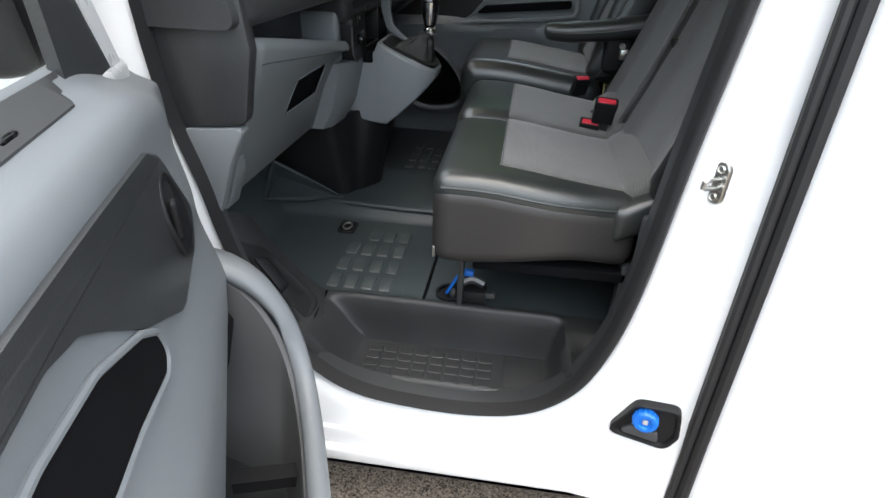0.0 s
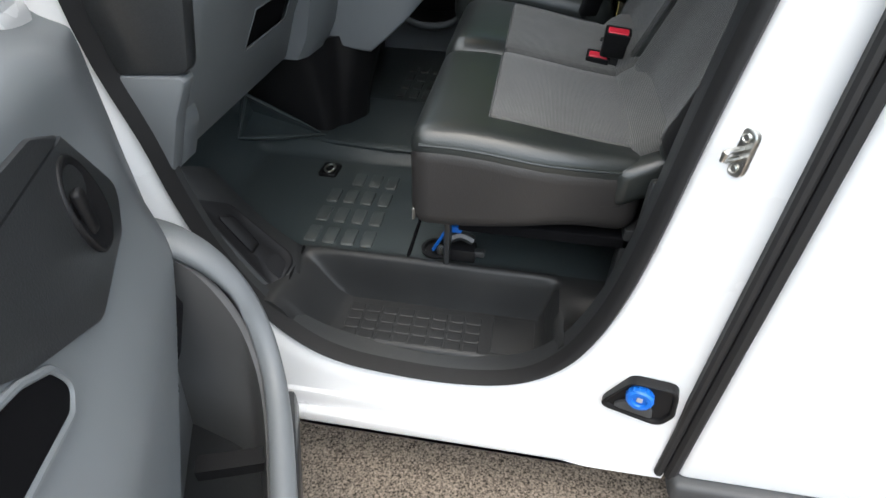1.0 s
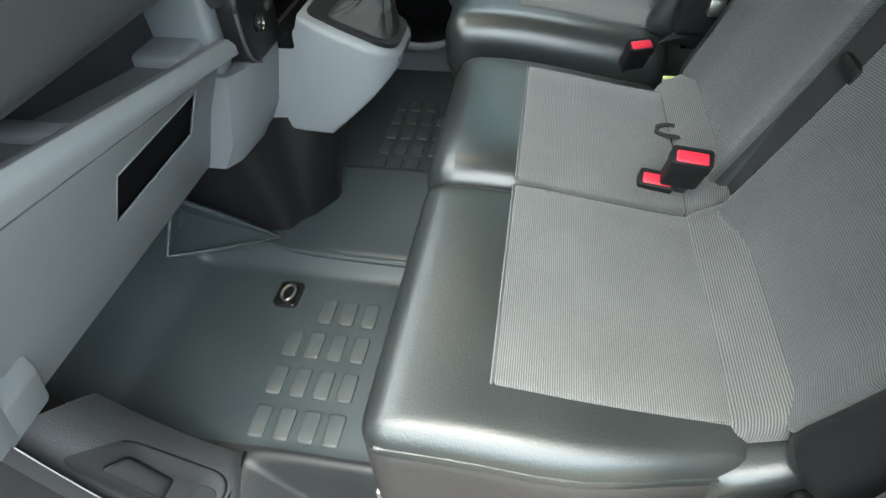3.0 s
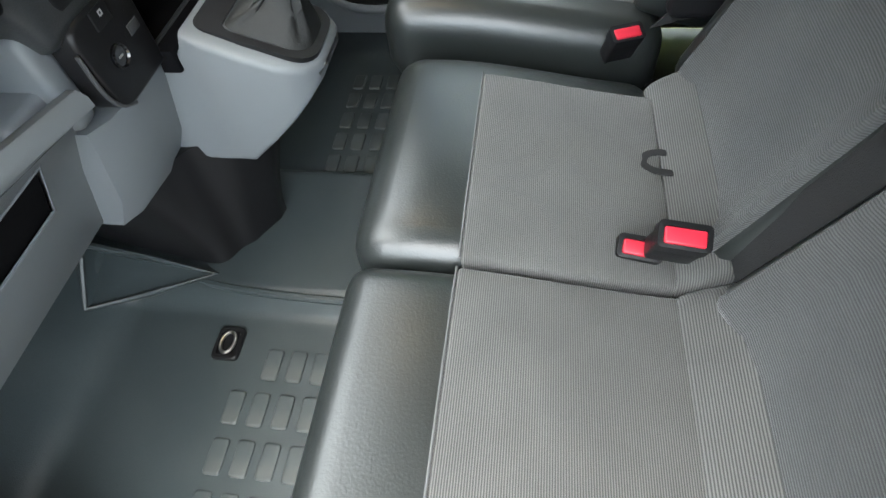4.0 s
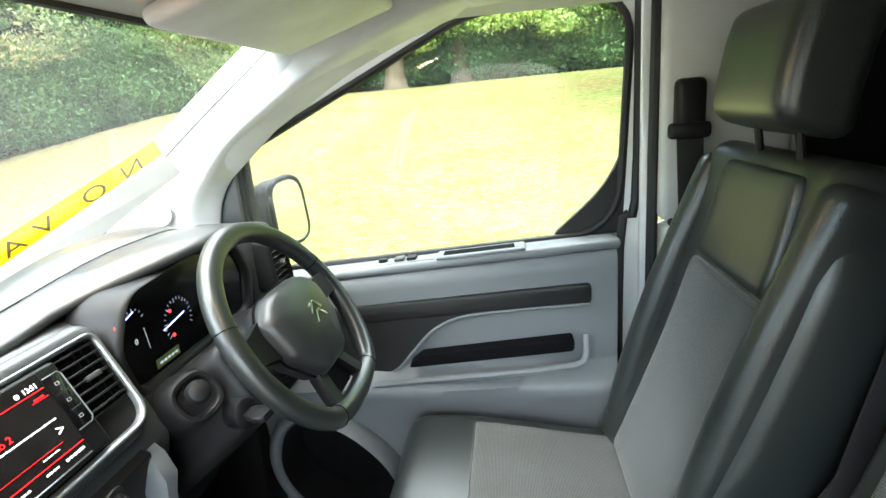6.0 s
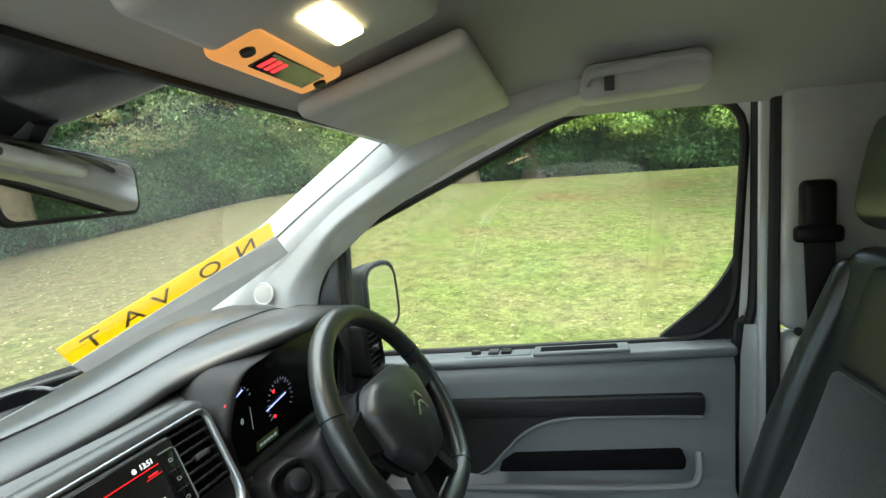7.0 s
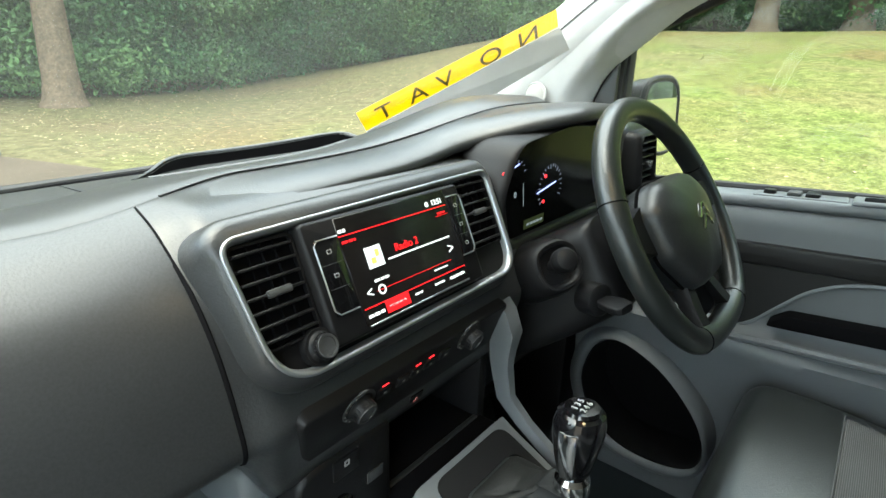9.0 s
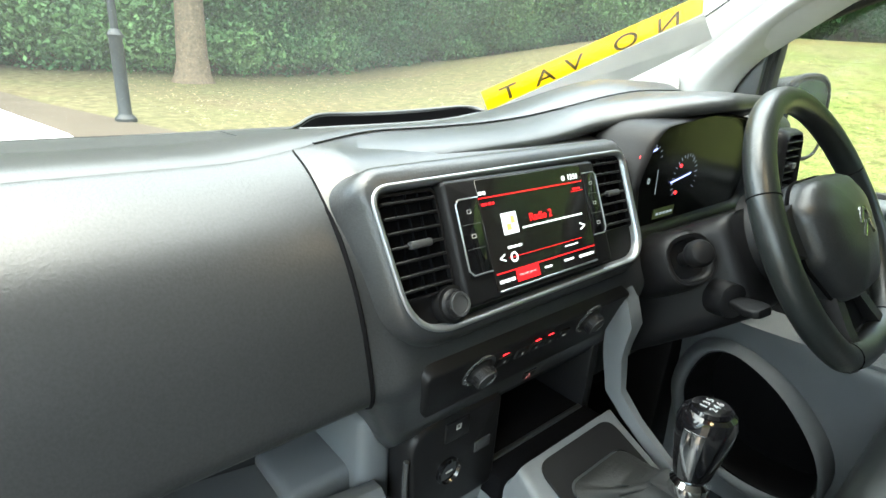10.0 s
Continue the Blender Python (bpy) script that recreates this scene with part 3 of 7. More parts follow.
# the door opening: x and z of its edge, round from the front upper corner
MOUTH = [Vector((p.x, p.y)) for p in smooth_line([(-0.66, 1.62, 0), (-0.668, 1.30, 0), (-0.655, 1.0, 0), (-0.612, 0.82, 0), (-0.588, 0.70, 0), (-0.548, 0.57, 0), (-0.48, 0.455, 0), (-0.395, 0.385, 0), (-0.30, 0.349, 0), (-0.20, 0.335, 0), (-0.09, 0.332, 0), (0.01, 0.345, 0), (0.085, 0.375, 0), (0.145, 0.430, 0), (0.182, 0.50, 0), (0.212, 0.60, 0), (0.234, 0.736, 0), (0.256, 0.955, 0), (0.283, 1.18, 0), (0.305, 1.42, 0), (0.30, 1.62, 0), (0.22, 1.70, 0), (-0.15, 1.72, 0), (-0.55, 1.70, 0)], 4, closed=True)]


def opening(d, y, wide=False):
    """The opening's edge pushed out by d; the front post lies a little deeper."""
    out = []
    for p, q in zip(MOUTH, offset(MOUTH, d)):
        yy = y + (0.024 * step01(-0.30, -0.55, p.x) if y < 0.93 else 0)
        if d < -0.003:
            rear = step01(0.06, 0.20, p.x)
            q = p + (q - p) * (0.30 + 0.70 * rear)
            yy = min(yy, 0.946)
        if wide:
            q = Vector((min(0.385, max(-0.74, q.x)), min(1.80, max(0.176, q.y))))
        out.append(Vector((q.x, yy, q.y)))
    return out


shell = thing("wall_left", "white painted van body side with the front door opening", "van body", (0, 0.85, 0.2), kind="structure")
part("door_jamb", loft([opening(0.0, 0.925), opening(0.0, 0.888), opening(0.012, 0.874), opening(0.05, 0.863), opening(0.12, 0.853, True), opening(0.20, 0.836, True), opening(0.36, 0.824, True), opening(0.36, 0.85, True), opening(0.03, 0.94)], ring=True), WHITE, shell, sharp=50)
part("door_seal", loft([opening(0.002, 0.90), opening(0.002, 0.872), opening(-0.003, 0.866), opening(-0.010, 0.868), opening(-0.015, 0.878), opening(-0.017, 0.905), opening(-0.004, 0.906)], ring=True), RUBBER, shell, "black rubber door seal", sharp=60)
part("opening_trim", loft([opening(-0.010, 0.902), opening(-0.013, 0.906), opening(-0.015, 0.925), opening(-0.015, 0.95), opening(-0.004, 0.95)], ring=True), BLACK, shell, "black plastic edging inside the seal", sharp=60)


part("wing", rbox((-1.75, 0.83, 0.35), (-0.745, 0.90, 1.08), 0.03, 3), WHITE, shell)
part("roof_side", rbox((-0.25, 0.88, 1.70), (3.2, 1.0, 1.92), 0.04, 3), WHITE, shell)
part("rocker", rbox((-0.70, 0.827, 0.176), (0.368, 0.852, 0.215), 0.008, 3), WHITE, shell)
part("sill", rbox((-0.75, 0.845, 0.19), (0.38, 1.2, 0.262), 0.01, 2), WHITE, shell)

part("inner_post", prism([(0.26, 0.45), (0.60, 0.45), (0.60, 1.75), (0.37, 1.75), (0.34, 1.15), (0.30, 0.75)], "y", 0.955, 1.0, r=0.01), BLACK, shell, "black inner post trim")
# the rubbing strip, seal and skin of the sliding door
slide = thing("door_3", "closed white sliding side door with black lower trim", "van door", (0.9, 0.8, 0.2), kind="structure")
part("panel", rbox((0.40, 0.79, 0.215), (2.4, 0.86, 1.78), 0.018, 4, cuts=(0, 0, 12), warp=lambda c: Vector((c.x, c.y + 0.02 * ((c.z - 0.9) / 0.8) ** 2, c.z))), WHITE, slide)
part("edge_seal", tube([(0.394, 0.818, 0.205), (0.394, 0.818, 0.8), (0.394, 0.824, 1.3), (0.400, 0.836, 1.78)], 0.013, n=8, smooth=5), RUBBER, slide, "black rubber edge seal")
part("inner_seal", tube([(0.372, 0.822, 0.200), (0.372, 0.822, 0.8), (0.372, 0.826, 1.3), (0.375, 0.836, 1.78)], 0.009, n=8, smooth=5), RUBBER, slide)
part("gap_strip", rbox((0.366, 0.826, 0.20), (0.396, 0.838, 1.78), 0.002, 1), RUBBER, slide)
part("lower_trim", rbox((0.392, 0.782, 0.168), (2.4, 0.835, 0.222), 0.012, 3), DGREY, slide, "dark grey plastic lower trim")
solo("wall_right", join(rbox((0.50, 2.47, 0.3), (3.2, 2.54, 1.92), 0.02), rbox((-1.75, 2.44, 0.35), (-0.86, 2.52, 0.98), 0.03), rbox((-0.86, 2.44, 0.17), (0.52, 2.53, 0.36), 0.01)), WHITE, "white painted van body side by the driver", "van body", kind="structure")
solo("roof", rbox((-0.42, 0.9, 1.84), (3.2, 2.46, 1.90), 0.03), WHITE, "white painted van roof", "van roof", kind="structure")
solo("wall_rear", rbox((0.60, 0.90, 0.3), (0.64, 2.48, 1.86), 0.004), DARK, "black bulkhead panel behind the seats", "bulkhead", kind="structure")
solo("wall_front", join(rbox((-1.06, 0.9, 0.25), (-1.02, 2.46, 1.24), 0.005), rbox((-1.7, 0.9, 0.2), (-1.68, 2.46, 0.95), 0.01)), DARK, "dark sound-deadened bulkhead under the dashboard", "bulkhead", kind="structure")
solo("bonnet", rbox((-1.72, 0.93, 0.96), (-1.06, 2.42, 1.02), 0.02, 3, cuts=(6, 0, 0), warp=lambda c: Vector((c.x, c.y, c.z + 0.12 * (c.x + 1.72) - 0.05))), WHITE, "white painted van bonnet", "bonnet", kind="structure")

solo("wall_back", rbox((3.16, 0.86, 0.3), (3.22, 2.50, 1.88), 0.03, 3), WHITE, "white painted rear end of the van", "van body", kind="structure")
for wx in (-1.22, 2.15):
    for wy, s in ((0.93, -1), (2.40, 1)):
        w = thing("road_wheel", "black tyre on a grey steel rim standing on the asphalt", "wheel", (wx, wy, 0.01), group="wheels of the van")
        m_ = Matrix.Translation((wx, wy, 0.342)) @ pose(0, 0, 0, 90 * -s, 0, 0)
        part("tyre", lathe([(0.20, -0.10), (0.29, -0.105), (0.325, -0.085), (0.332, -0.04), (0.332, 0.04), (0.325, 0.085), (0.29, 0.105), (0.20, 0.10)], 32, m_), RUBBER, w)
        part("rim", lathe([(0, 0.05), (0.10, 0.06), (0.15, 0.04), (0.20, 0.085), (0.205, 0.09), (0.205, -0.08), (0, -0.08)], 28, m_), SILVER, w)


# ---- floor ----
def floor_z(x, y):
    z = 0.458
    # door step: a deep tray beside the seat
    inx = step01(-0.455 - 0.10 * (1.08 - y), -0.335 - 0.12 * (1.08 - y), x) * (1 - step01(0.098, 0.128 + 0.1 * (1.08 - y), x))
    iny = 1 - step01(1.068, 1.086, y)
    z -= 0.112 * inx * iny
    z -= 0.02 * (1 - step01(0.93, 0.945, y)) * inx
    z -= 0.10 * (1 - step01(0.93, 1.05, y)) * step01(0.128, 0.2, x)
    z -= 0.05 * (1 - step01(0.93, 1.05, y)) * (1 - step01(-0.60, -0.45, x)) * 0
    # rim of the tray
    z += 0.006 * math.exp(-((y - 1.096) / 0.010) ** 2) * step01(-0.47, -0.42, x) * (1 - step01(0.11, 0.14, x))
    # raised middle of the floor with a rolled edge
    z += 0.040 * step01(1.490, 1.540, y) * (1 - step01(1.84, 1.88, y)) * (1 - step01(-0.16, -0.1, x))
    # toe board
    z += 0.36 * step01(-0.70, -1.02, x) if x < -0.70 else 0
    z += 0.05 * step01(-0.74, -0.79, x)
    return z


def build_floor(x0, x1, nx, y0, y1, ny):
    xs = np.linspace(x0, x1, nx)
    ys = np.linspace(y0, y1, ny)
    secs = [[Vector((x, y, floor_z(x, y))) for x in xs] for y in ys]
    bm = loft(secs, closed=False, caps=False)
    ext = bmesh.ops.extrude_face_region(bm, geom=bm.faces[:])
    for v in ext["geom"]:
        if isinstance(v, bmesh.types.BMVert):
            v.co.z = 0.264
    return bm


floor = solo("floor", build_floor(-1.02, 0.60, 150, 1.104, 2.46, 136), MAT, "moulded dark grey-green plastic cab floor mat", "floor mat", kind="structure", sharp=60)

STEP = material("sill_step_plastic", (0.020, 0.021, 0.022), 0.42, color2=(0.027, 0.028, 0.029), scale=6, bump=0.35, bump_scale=420, spec=0.4)
part("door_step", build_floor(-0.66, 0.60, 130, 0.915, 1.104, 48), STEP, floor, "black moulded step tray in the door opening", sharp=60)
# raised treads of the mats: one mesh shared by each set
def treads(cols, rows, x0, y0, dx, dy, size, z, skip=(), rake=0.0, height=0.006, mat=DUSTY):
    me = None
    for i in range(cols):
        for j in range(rows):
            if (i, j) in skip:
                continue
            if me is None:
                a, b = size[0] / 2, size[1] / 2
                ob = part("tread", loft([[Vector((p.x * k, p.y * k, z_)) for p in rounded([(-a, -b, a * 0.45), (a, -b, a * 0.45), (a, b, a * 0.45), (-a, b, a * 0.45)], 3)] for k, z_ in ((1.0, -0.002), (1.0, height * 0.3), (0.93, height * 0.6), (0.84, height * 0.66))]), mat, floor)
                me = ob.data
            else:
                ob = new("tread", me)
                ob.parent = floor
            ob.location = (x0 + dx * i + rake * j, y0 + dy * j, z)


treads(4, 4, -0.452, 1.150, 0.045, 0.083, (0.030, 0.060), 0.4585, skip=((0, 3),), rake=0.0)
treads(4, 5, -0.42, 1.905, 0.045, 0.075, (0.030, 0.056), 0.4585)
treads(8, 4, -0.318, 0.958, 0.039, 0.027, (0.034, 0.0235), 0.3455, height=0.0028, mat=STEP)
part("tread_panel", rbox((0.0, 0.955, 0.344), (0.092, 1.06, 0.3482), 0.003, 2), STEP, floor)
part("seam_step", tube([(-0.452, 0.965, 0.445), (-0.452, 1.03, 0.462), (-0.452, 1.09, 0.466)], 0.003, n=6), DARK, floor)
part("mat_edge", rbox((-0.215, 1.09, 0.457), (-0.207, 1.50, 0.463), 0.002, 1), DARK, floor)
part("mat_ridge", tube([(-0.60, 1.545, 0.492), (-0.50, 1.530, 0.494), (-0.35, 1.522, 0.494), (-0.16, 1.520, 0.494)], 0.008, n=8, smooth=4), MAT, floor)
part("toe_ridge", tube([(-0.775, 1.455, 0.522), (-0.79, 1.30, 0.512), (-0.78, 1.12, 0.508)], 0.008, n=8, smooth=4), MAT, floor)
ga, gb, gc = Vector((-0.768, 1.448, 0.523)), Vector((-0.560, 1.560, 0.500)), Vector((-0.768, 1.535, 0.614))
gm = (ga + gb + gc) / 3
inner = [ga.lerp(gm, 0.16) + Vector((-0.004, 0.006, -0.004)), gb.lerp(gm, 0.16) + Vector((-0.004, 0.006, -0.004)), gc.lerp(gm, 0.16) + Vector((-0.010, 0.020, -0.045))]
gm = sum(inner, Vector()) / 3
part("tunnel_gusset", loft([[g.lerp(gm, 0.98) for g in inner], inner, [ga, gb, gc], [ga + Vector((-0.03, 0.06, -0.05)), gb + Vector((-0.02, 0.05, -0.03)), gc + Vector((-0.03, 0.06, -0.03))]]), MAT, floor)
part("gusset_edge", tube([gc, gc * 0.5 + gb * 0.5, gb, gb * 0.5 + ga * 0.5 + Vector((0, -0.004, -0.002)), ga, gc], 0.007, n=8), MAT, floor)

# kick plate at the front of the sill with the bonnet release
kick = thing("kick_plate", "black grained sill trim with a bonnet release handle", "sill trim", (-0.55, 1.0, 0.5))
def sill_at(f, s, lift=0.0):
    """Along the sill (f) and across it (s), from the seal to the mat."""
    o = Vector((-0.672 + 0.245 * f, 0.942, 0.715 - 0.375 * f - 0.03 * math.sin(f * 3.14)))
    n = Vector((-0.605 + 0.150 * f, 1.062 + 0.022 * f, 0.668 - 0.196 * f - 0.02 * math.sin(f * 3.14)))
    p = o.lerp(n, s)
    return p + Vector((0.25, -0.45, 0.85)) * (0.030 * math.sin(s * 3.14) ** 0.7 + lift)
cross = [0, 0.08, 0.2, 0.35, 0.5, 0.65, 0.8, 0.92, 1.0]
part("trim", loft([[sill_at(f / 12, 0.0) + Vector((-0.035, -0.012, -0.035))] + [sill_at(f / 12, s) for s in cross] + [sill_at(f / 12, 1.0) + Vector((0.0, 0.0, -0.10)), sill_at(f / 12, 0.0) + Vector((0, 0.02, -0.08))] for f in range(13)]), STEP, kick, sharp=60)
hole_o = rounded([(0.18, 0.32, 0.09), (0.80, 0.24, 0.10), (0.93, 0.80, 0.12), (0.31, 0.76, 0.12)], 8)
hole_c = Vector((0.57, 0.53))
part("recess", loft([[sill_at(hole_c.x + (p.x - hole_c.x) * k, hole_c.y + (p.y - hole_c.y) * k, l) for p in hole_o] for k, l in ((1.05, -0.01), (1.05, 0.0025), (0.98, 0.003), (0.93, 0.0012), (0.4, 0.0008))]), SATIN, kick, "dark finger recess", sharp=80)
grip = rounded([(0.30, 0.42, 0.04), (0.58, 0.40, 0.03), (0.60, 0.60, 0.03), (0.36, 0.64, 0.05)], 5)
part("handle", loft([[sill_at(0.45 + (p.x - 0.45) * k, 0.51 + (p.y - 0.51) * k, l) for p in grip] for k, l in ((1.0, -0.005), (1.0, 0.006), (0.94, 0.010), (0.8, 0.011))]), SATIN, kick, "bonnet release handle", sharp=60)
ramp = rounded([(0.68, 0.40, 0.05), (0.82, 0.38, 0.05), (0.86, 0.66, 0.06), (0.74, 0.64, 0.05)], 5)
part("ramp", loft([[sill_at(p.x, p.y, l) for p in ramp] for l in (-0.005, 0.004)]), SATIN, kick)

# floor eye for lashing
dring = thing("lashing_ring", "dark metal lashing ring in a floor cup", "lashing ring", (-0.51, 1.435, 0.46))
plate_o = rounded([(-0.026, -0.033, 0.012), (0.026, -0.033, 0.012), (0.026, 0.033, 0.012), (-0.026, 0.033, 0.012)], 5)
RM = Matrix.Translation((-0.503, 1.432, 0.458))
part("cup", loft([[RM @ Vector((p.x * k, p.y * k, z)) for p in plate_o] for k, z in ((1.0, 0.0), (1.0, 0.006), (0.92, 0.008), (0.72, 0.007), (0.66, 0.003), (0.2, 0.002))]), SATIN, dring, "moulded black cup")
part("ring", tube([RM @ Vector((0.013 * math.cos(a), 0.021 * math.sin(a), 0.009)) for a in [i * 0.3927 for i in range(16)]], 0.0032, n=7, closed=True), STEEL, dring, "worn metal ring")

# door striker on the pillar
striker = thing("door_striker", "zinc-plated steel door striker on the white pillar", "striker", (0.29, 0.86, 0.93))
SM = facing((0.298, 0.862, 0.918), (0.55, -0.83, 0.0), (0.05, 0.0, 1))
oval = rounded([(-0.014, -0.034, 0.013), (0.014, -0.034, 0.013), (0.014, 0.034, 0.013), (-0.014, 0.034, 0.013)], 6)
part("plate", loft([[SM @ Vector((p.x * k, p.y * k, z)) for p in oval] for k, z in ((1.0, -0.004), (1.0, 0.003), (0.93, 0.0045))]), STEEL, striker)
part("loop", tube([SM @ Vector(p) for p in ((0.0, 0.007, 0.0), (0.0, 0.007, 0.028), (0.0, 0.005, 0.034), (0.0, -0.005, 0.034), (0.0, -0.007, 0.028), (0.0, -0.007, 0.0))], 0.0040, n=8), STEEL, striker, "bright steel loop")
for s in (-1, 1):
    part("bolt", lathe([(0.0, 0.003), (0.0065, 0.003), (0.0065, 0.006), (0.005, 0.007), (0.004, 0.0055), (0.0, 0.0055)], 14, SM @ Matrix.Translation((0.0, 0.023 * s, 0))), STEEL, striker, "bright bolt")

# filler recess with a blue cap
filler = thing("filler_cap", "blue screw cap in a black plastic filler recess", "filler cap", (0.285, 0.85, 0.43))
FM = facing((0.288, 0.838, 0.420), (0.975, -0.22, 0.0), (0.0, 0.03, 1))
fo = rounded([(-0.074, -0.052, 0.018), (0.046, -0.060, 0.028), (0.064, -0.020, 0.02), (0.056, 0.046, 0.020), (-0.026, 0.036, 0.03)], 8)
def inset(pts, k):
    return [p * k for p in pts]
part("recess", loft([[FM @ Vector((p.x, p.y, z)) for p in inset(fo, k)] for k, z in ((1.0, -0.012), (1.0, 0.008), (0.95, 0.0095), (0.88, 0.008), (0.84, 0.002), (0.3, 0.001))]), SATIN, filler)
part("ledge", prism([(p.x, p.y) for p in rounded([(-0.050, -0.042, 0.008), (0.030, -0.046, 0.008), (0.024, -0.022, 0.006), (-0.028, -0.020, 0.006)])], "z", 0.0, 0.009, r=0.002, m=FM), DGREY, filler)
part("cap", lathe([(0.0, 0.0), (0.023, 0.0), (0.024, 0.018), (0.021, 0.022), (0.014, 0.022), (0.012, 0.017), (0.0, 0.017)], 26, FM @ Matrix.Translation((-0.004, 0.006, 0.0))), BLUE, filler, "ribbed blue cap")
for i in range(14):
    part("cap_rib", rbox((0.0225, -0.0018, 0.004), (0.0252, 0.0018, 0.018), 0.0008, 1, m=FM @ Matrix.Translation((-0.004, 0.006, 0.0)) @ pose(0, 0, 0, 0, 0, i * 360 / 14)), BLUE, filler)
part("hub", rbox((-0.0095, 0.0005, 0.015), (0.0015, 0.0115, 0.0195), 0.002, 2, m=FM), LEGEND, filler, "pale square cap hub")


# ---- passenger door, standing open ----
hinge = Vector((-0.62, 0.86, 0))
DU, DN = Vector((0.39, -0.92, 0)).normalized(), Vector((0.92, 0.39, 0)).normalized()
DM = Matrix.Translation(hinge) @ Matrix((DU, DN, Vector((0, 0, 1)))).transposed().to_4x4()
pdoor = thing("door_1", "open front passenger door with grey and black plastic lining", "van door", (-0.5, 0.6, 0.3), kind="structure")


def d3(u, w, z):
    return DM @ Vector((u, w, z))


part("skin", rbox((0.02, -0.09, 0.22), (1.10, -0.03, 1.07), 0.02, 3, m=DM), WHITE, pdoor, "white painted outer skin")
# the lining: swells below the armrest, set back before the bin; the shoulder rolls up to the window line
def waist(u):
    return 1.056 + 0.045 * step01(0.03, 0.29, u) + 0.02 * max(0, u - 0.29)
def lining_w(u, z):
    w = 0.036 + 0.014 * step01(0.97, 0.87, z) + 0.025 * step01(0.86, 0.72, z) - 0.1 * max(0, 0.7 - z)
    w -= 0.045 * step01(0.0, 0.045, 0.225 + 1.1 * (0.7 - z) - u) * step01(0.735, 0.70, z)
    return w * (0.10 + 0.90 * step01(0.0, 0.19, u))
NF = 120
POCKET = [(0.490, 0.840, 0.02), (0.505, 0.878, 0.02), (0.54, 0.902, 0.03), (0.632, 0.936, 0.08), (0.74, 0.953, 0.1), (1.03, 0.958, 0.02), (1.03, 0.880, 0.02), (0.75, 0.868, 0.1), (0.62, 0.850, 0.1), (0.52, 0.829, 0.02)]
def inside(u, z, poly):
    hits = False
    for p, q in zip(poly, poly[1:] + poly[:1]):
        if (p.y > z) != (q.y > z) and u < p.x + (z - p.y) / (q.y - p.y) * (q.x - p.x):
            hits = not hits
    return hits
def shoulder(u):
    k = 0.10 + 0.90 * step01(0.0, 0.19, u)
    line = smooth_line([(lining_w(u, waist(u) - 0.085), 0, waist(u) - 0.085), (0.034 * k, 0, waist(u) - 0.066), (0.022 * k, 0, waist(u) - 0.046), (-0.002, 0, waist(u) - 0.034), (-0.028, 0, waist(u) - 0.020), (-0.046, 0, waist(u) - 0.004), (-0.056, 0, waist(u))], 3)
    return [d3(u, p.x, p.z) for p in line]
lin = loft([[d3(u, lining_w(u, z), z) for z in [0.24 + (waist(u) - 0.085 - 0.24) * i / NF for i in range(NF)]] + shoulder(u) + [d3(u, -0.06, waist(u) - 0.03), d3(u, -0.03, 0.24)] for u in [0.018 + 0.0053 * k for k in range(204)]])
door_inv = DM.inverted()
mouth = rounded(POCKET, 6)
hole = []
for f in lin.faces:
    c = door_inv @ f.calc_center_median()
    if c.y > 0.0 and inside(c.x, c.z, mouth):
        hole.append(f)
bmesh.ops.delete(lin, geom=hole, context="FACES")
part("lining", lin, GREY, pdoor, "moulded light grey lining", sharp=70)
def on_door(pts, off, thick=0.012, back=0.02):
    """A slab that follows the lining."""
    n = len(pts)
    rows = [[d3(p.x, lining_w(p.x, p.y) + o, p.y) for p in pts] for o in (-back, off - thick * 0.4, off)]
    mid = sum((p for p in pts), Vector((0, 0))) / n
    rows.append([d3(mid.x + (p.x - mid.x) * 0.985, lining_w(p.x, p.y) + off + 0.002, mid.y + (p.y - mid.y) * 0.97) for p in pts])
    return loft(rows)
def fine_poly(corners, n=5, step=0.05):
    pts = rounded(corners, n)
    out = []
    for k, p in enumerate(pts):
        q = pts[(k + 1) % len(pts)]
        m = max(1, int((q - p).length / step))
        out += [p + (q - p) * t / m for t in range(m)]
    return out
part("band", on_door(fine_poly([(0.268, 0.984, 0.004), (0.495, 0.991, 0.1), (0.655, 0.997, 0.1), (1.03, 1.004, 0.004), (1.03, 1.044, 0.004), (0.705, 1.034, 0.1), (0.545, 1.026, 0.1), (0.332, 1.012, 0.03)]), 0.004), BLACK, pdoor, "black grained band")
part("handle_panel", on_door(fine_poly([(0.264, 0.981, 0.006), (0.210, 0.882, 0.03), (0.252, 0.842, 0.03), (0.395, 0.826, 0.05), (0.527, 0.898, 0.05), (0.582, 0.941, 0.05), (0.631, 0.974, 0.04), (0.69, 0.990, 0.04), (1.02, 0.994, 0.002), (1.02, 1.000, 0.002), (0.655, 0.994, 0.1), (0.495, 0.988, 0.1)]), 0.002), BLACK, pdoor, "black grained handle panel")
def oval_on_door(u, z, a, b, turn):
    c, s = math.cos(turn), math.sin(turn)
    return [Vector((u + a * math.cos(t) * c - b * math.sin(t) * s, z + a * math.cos(t) * s + b * math.sin(t) * c)) for t in [6.2832 * k / 28 for k in range(28)]]
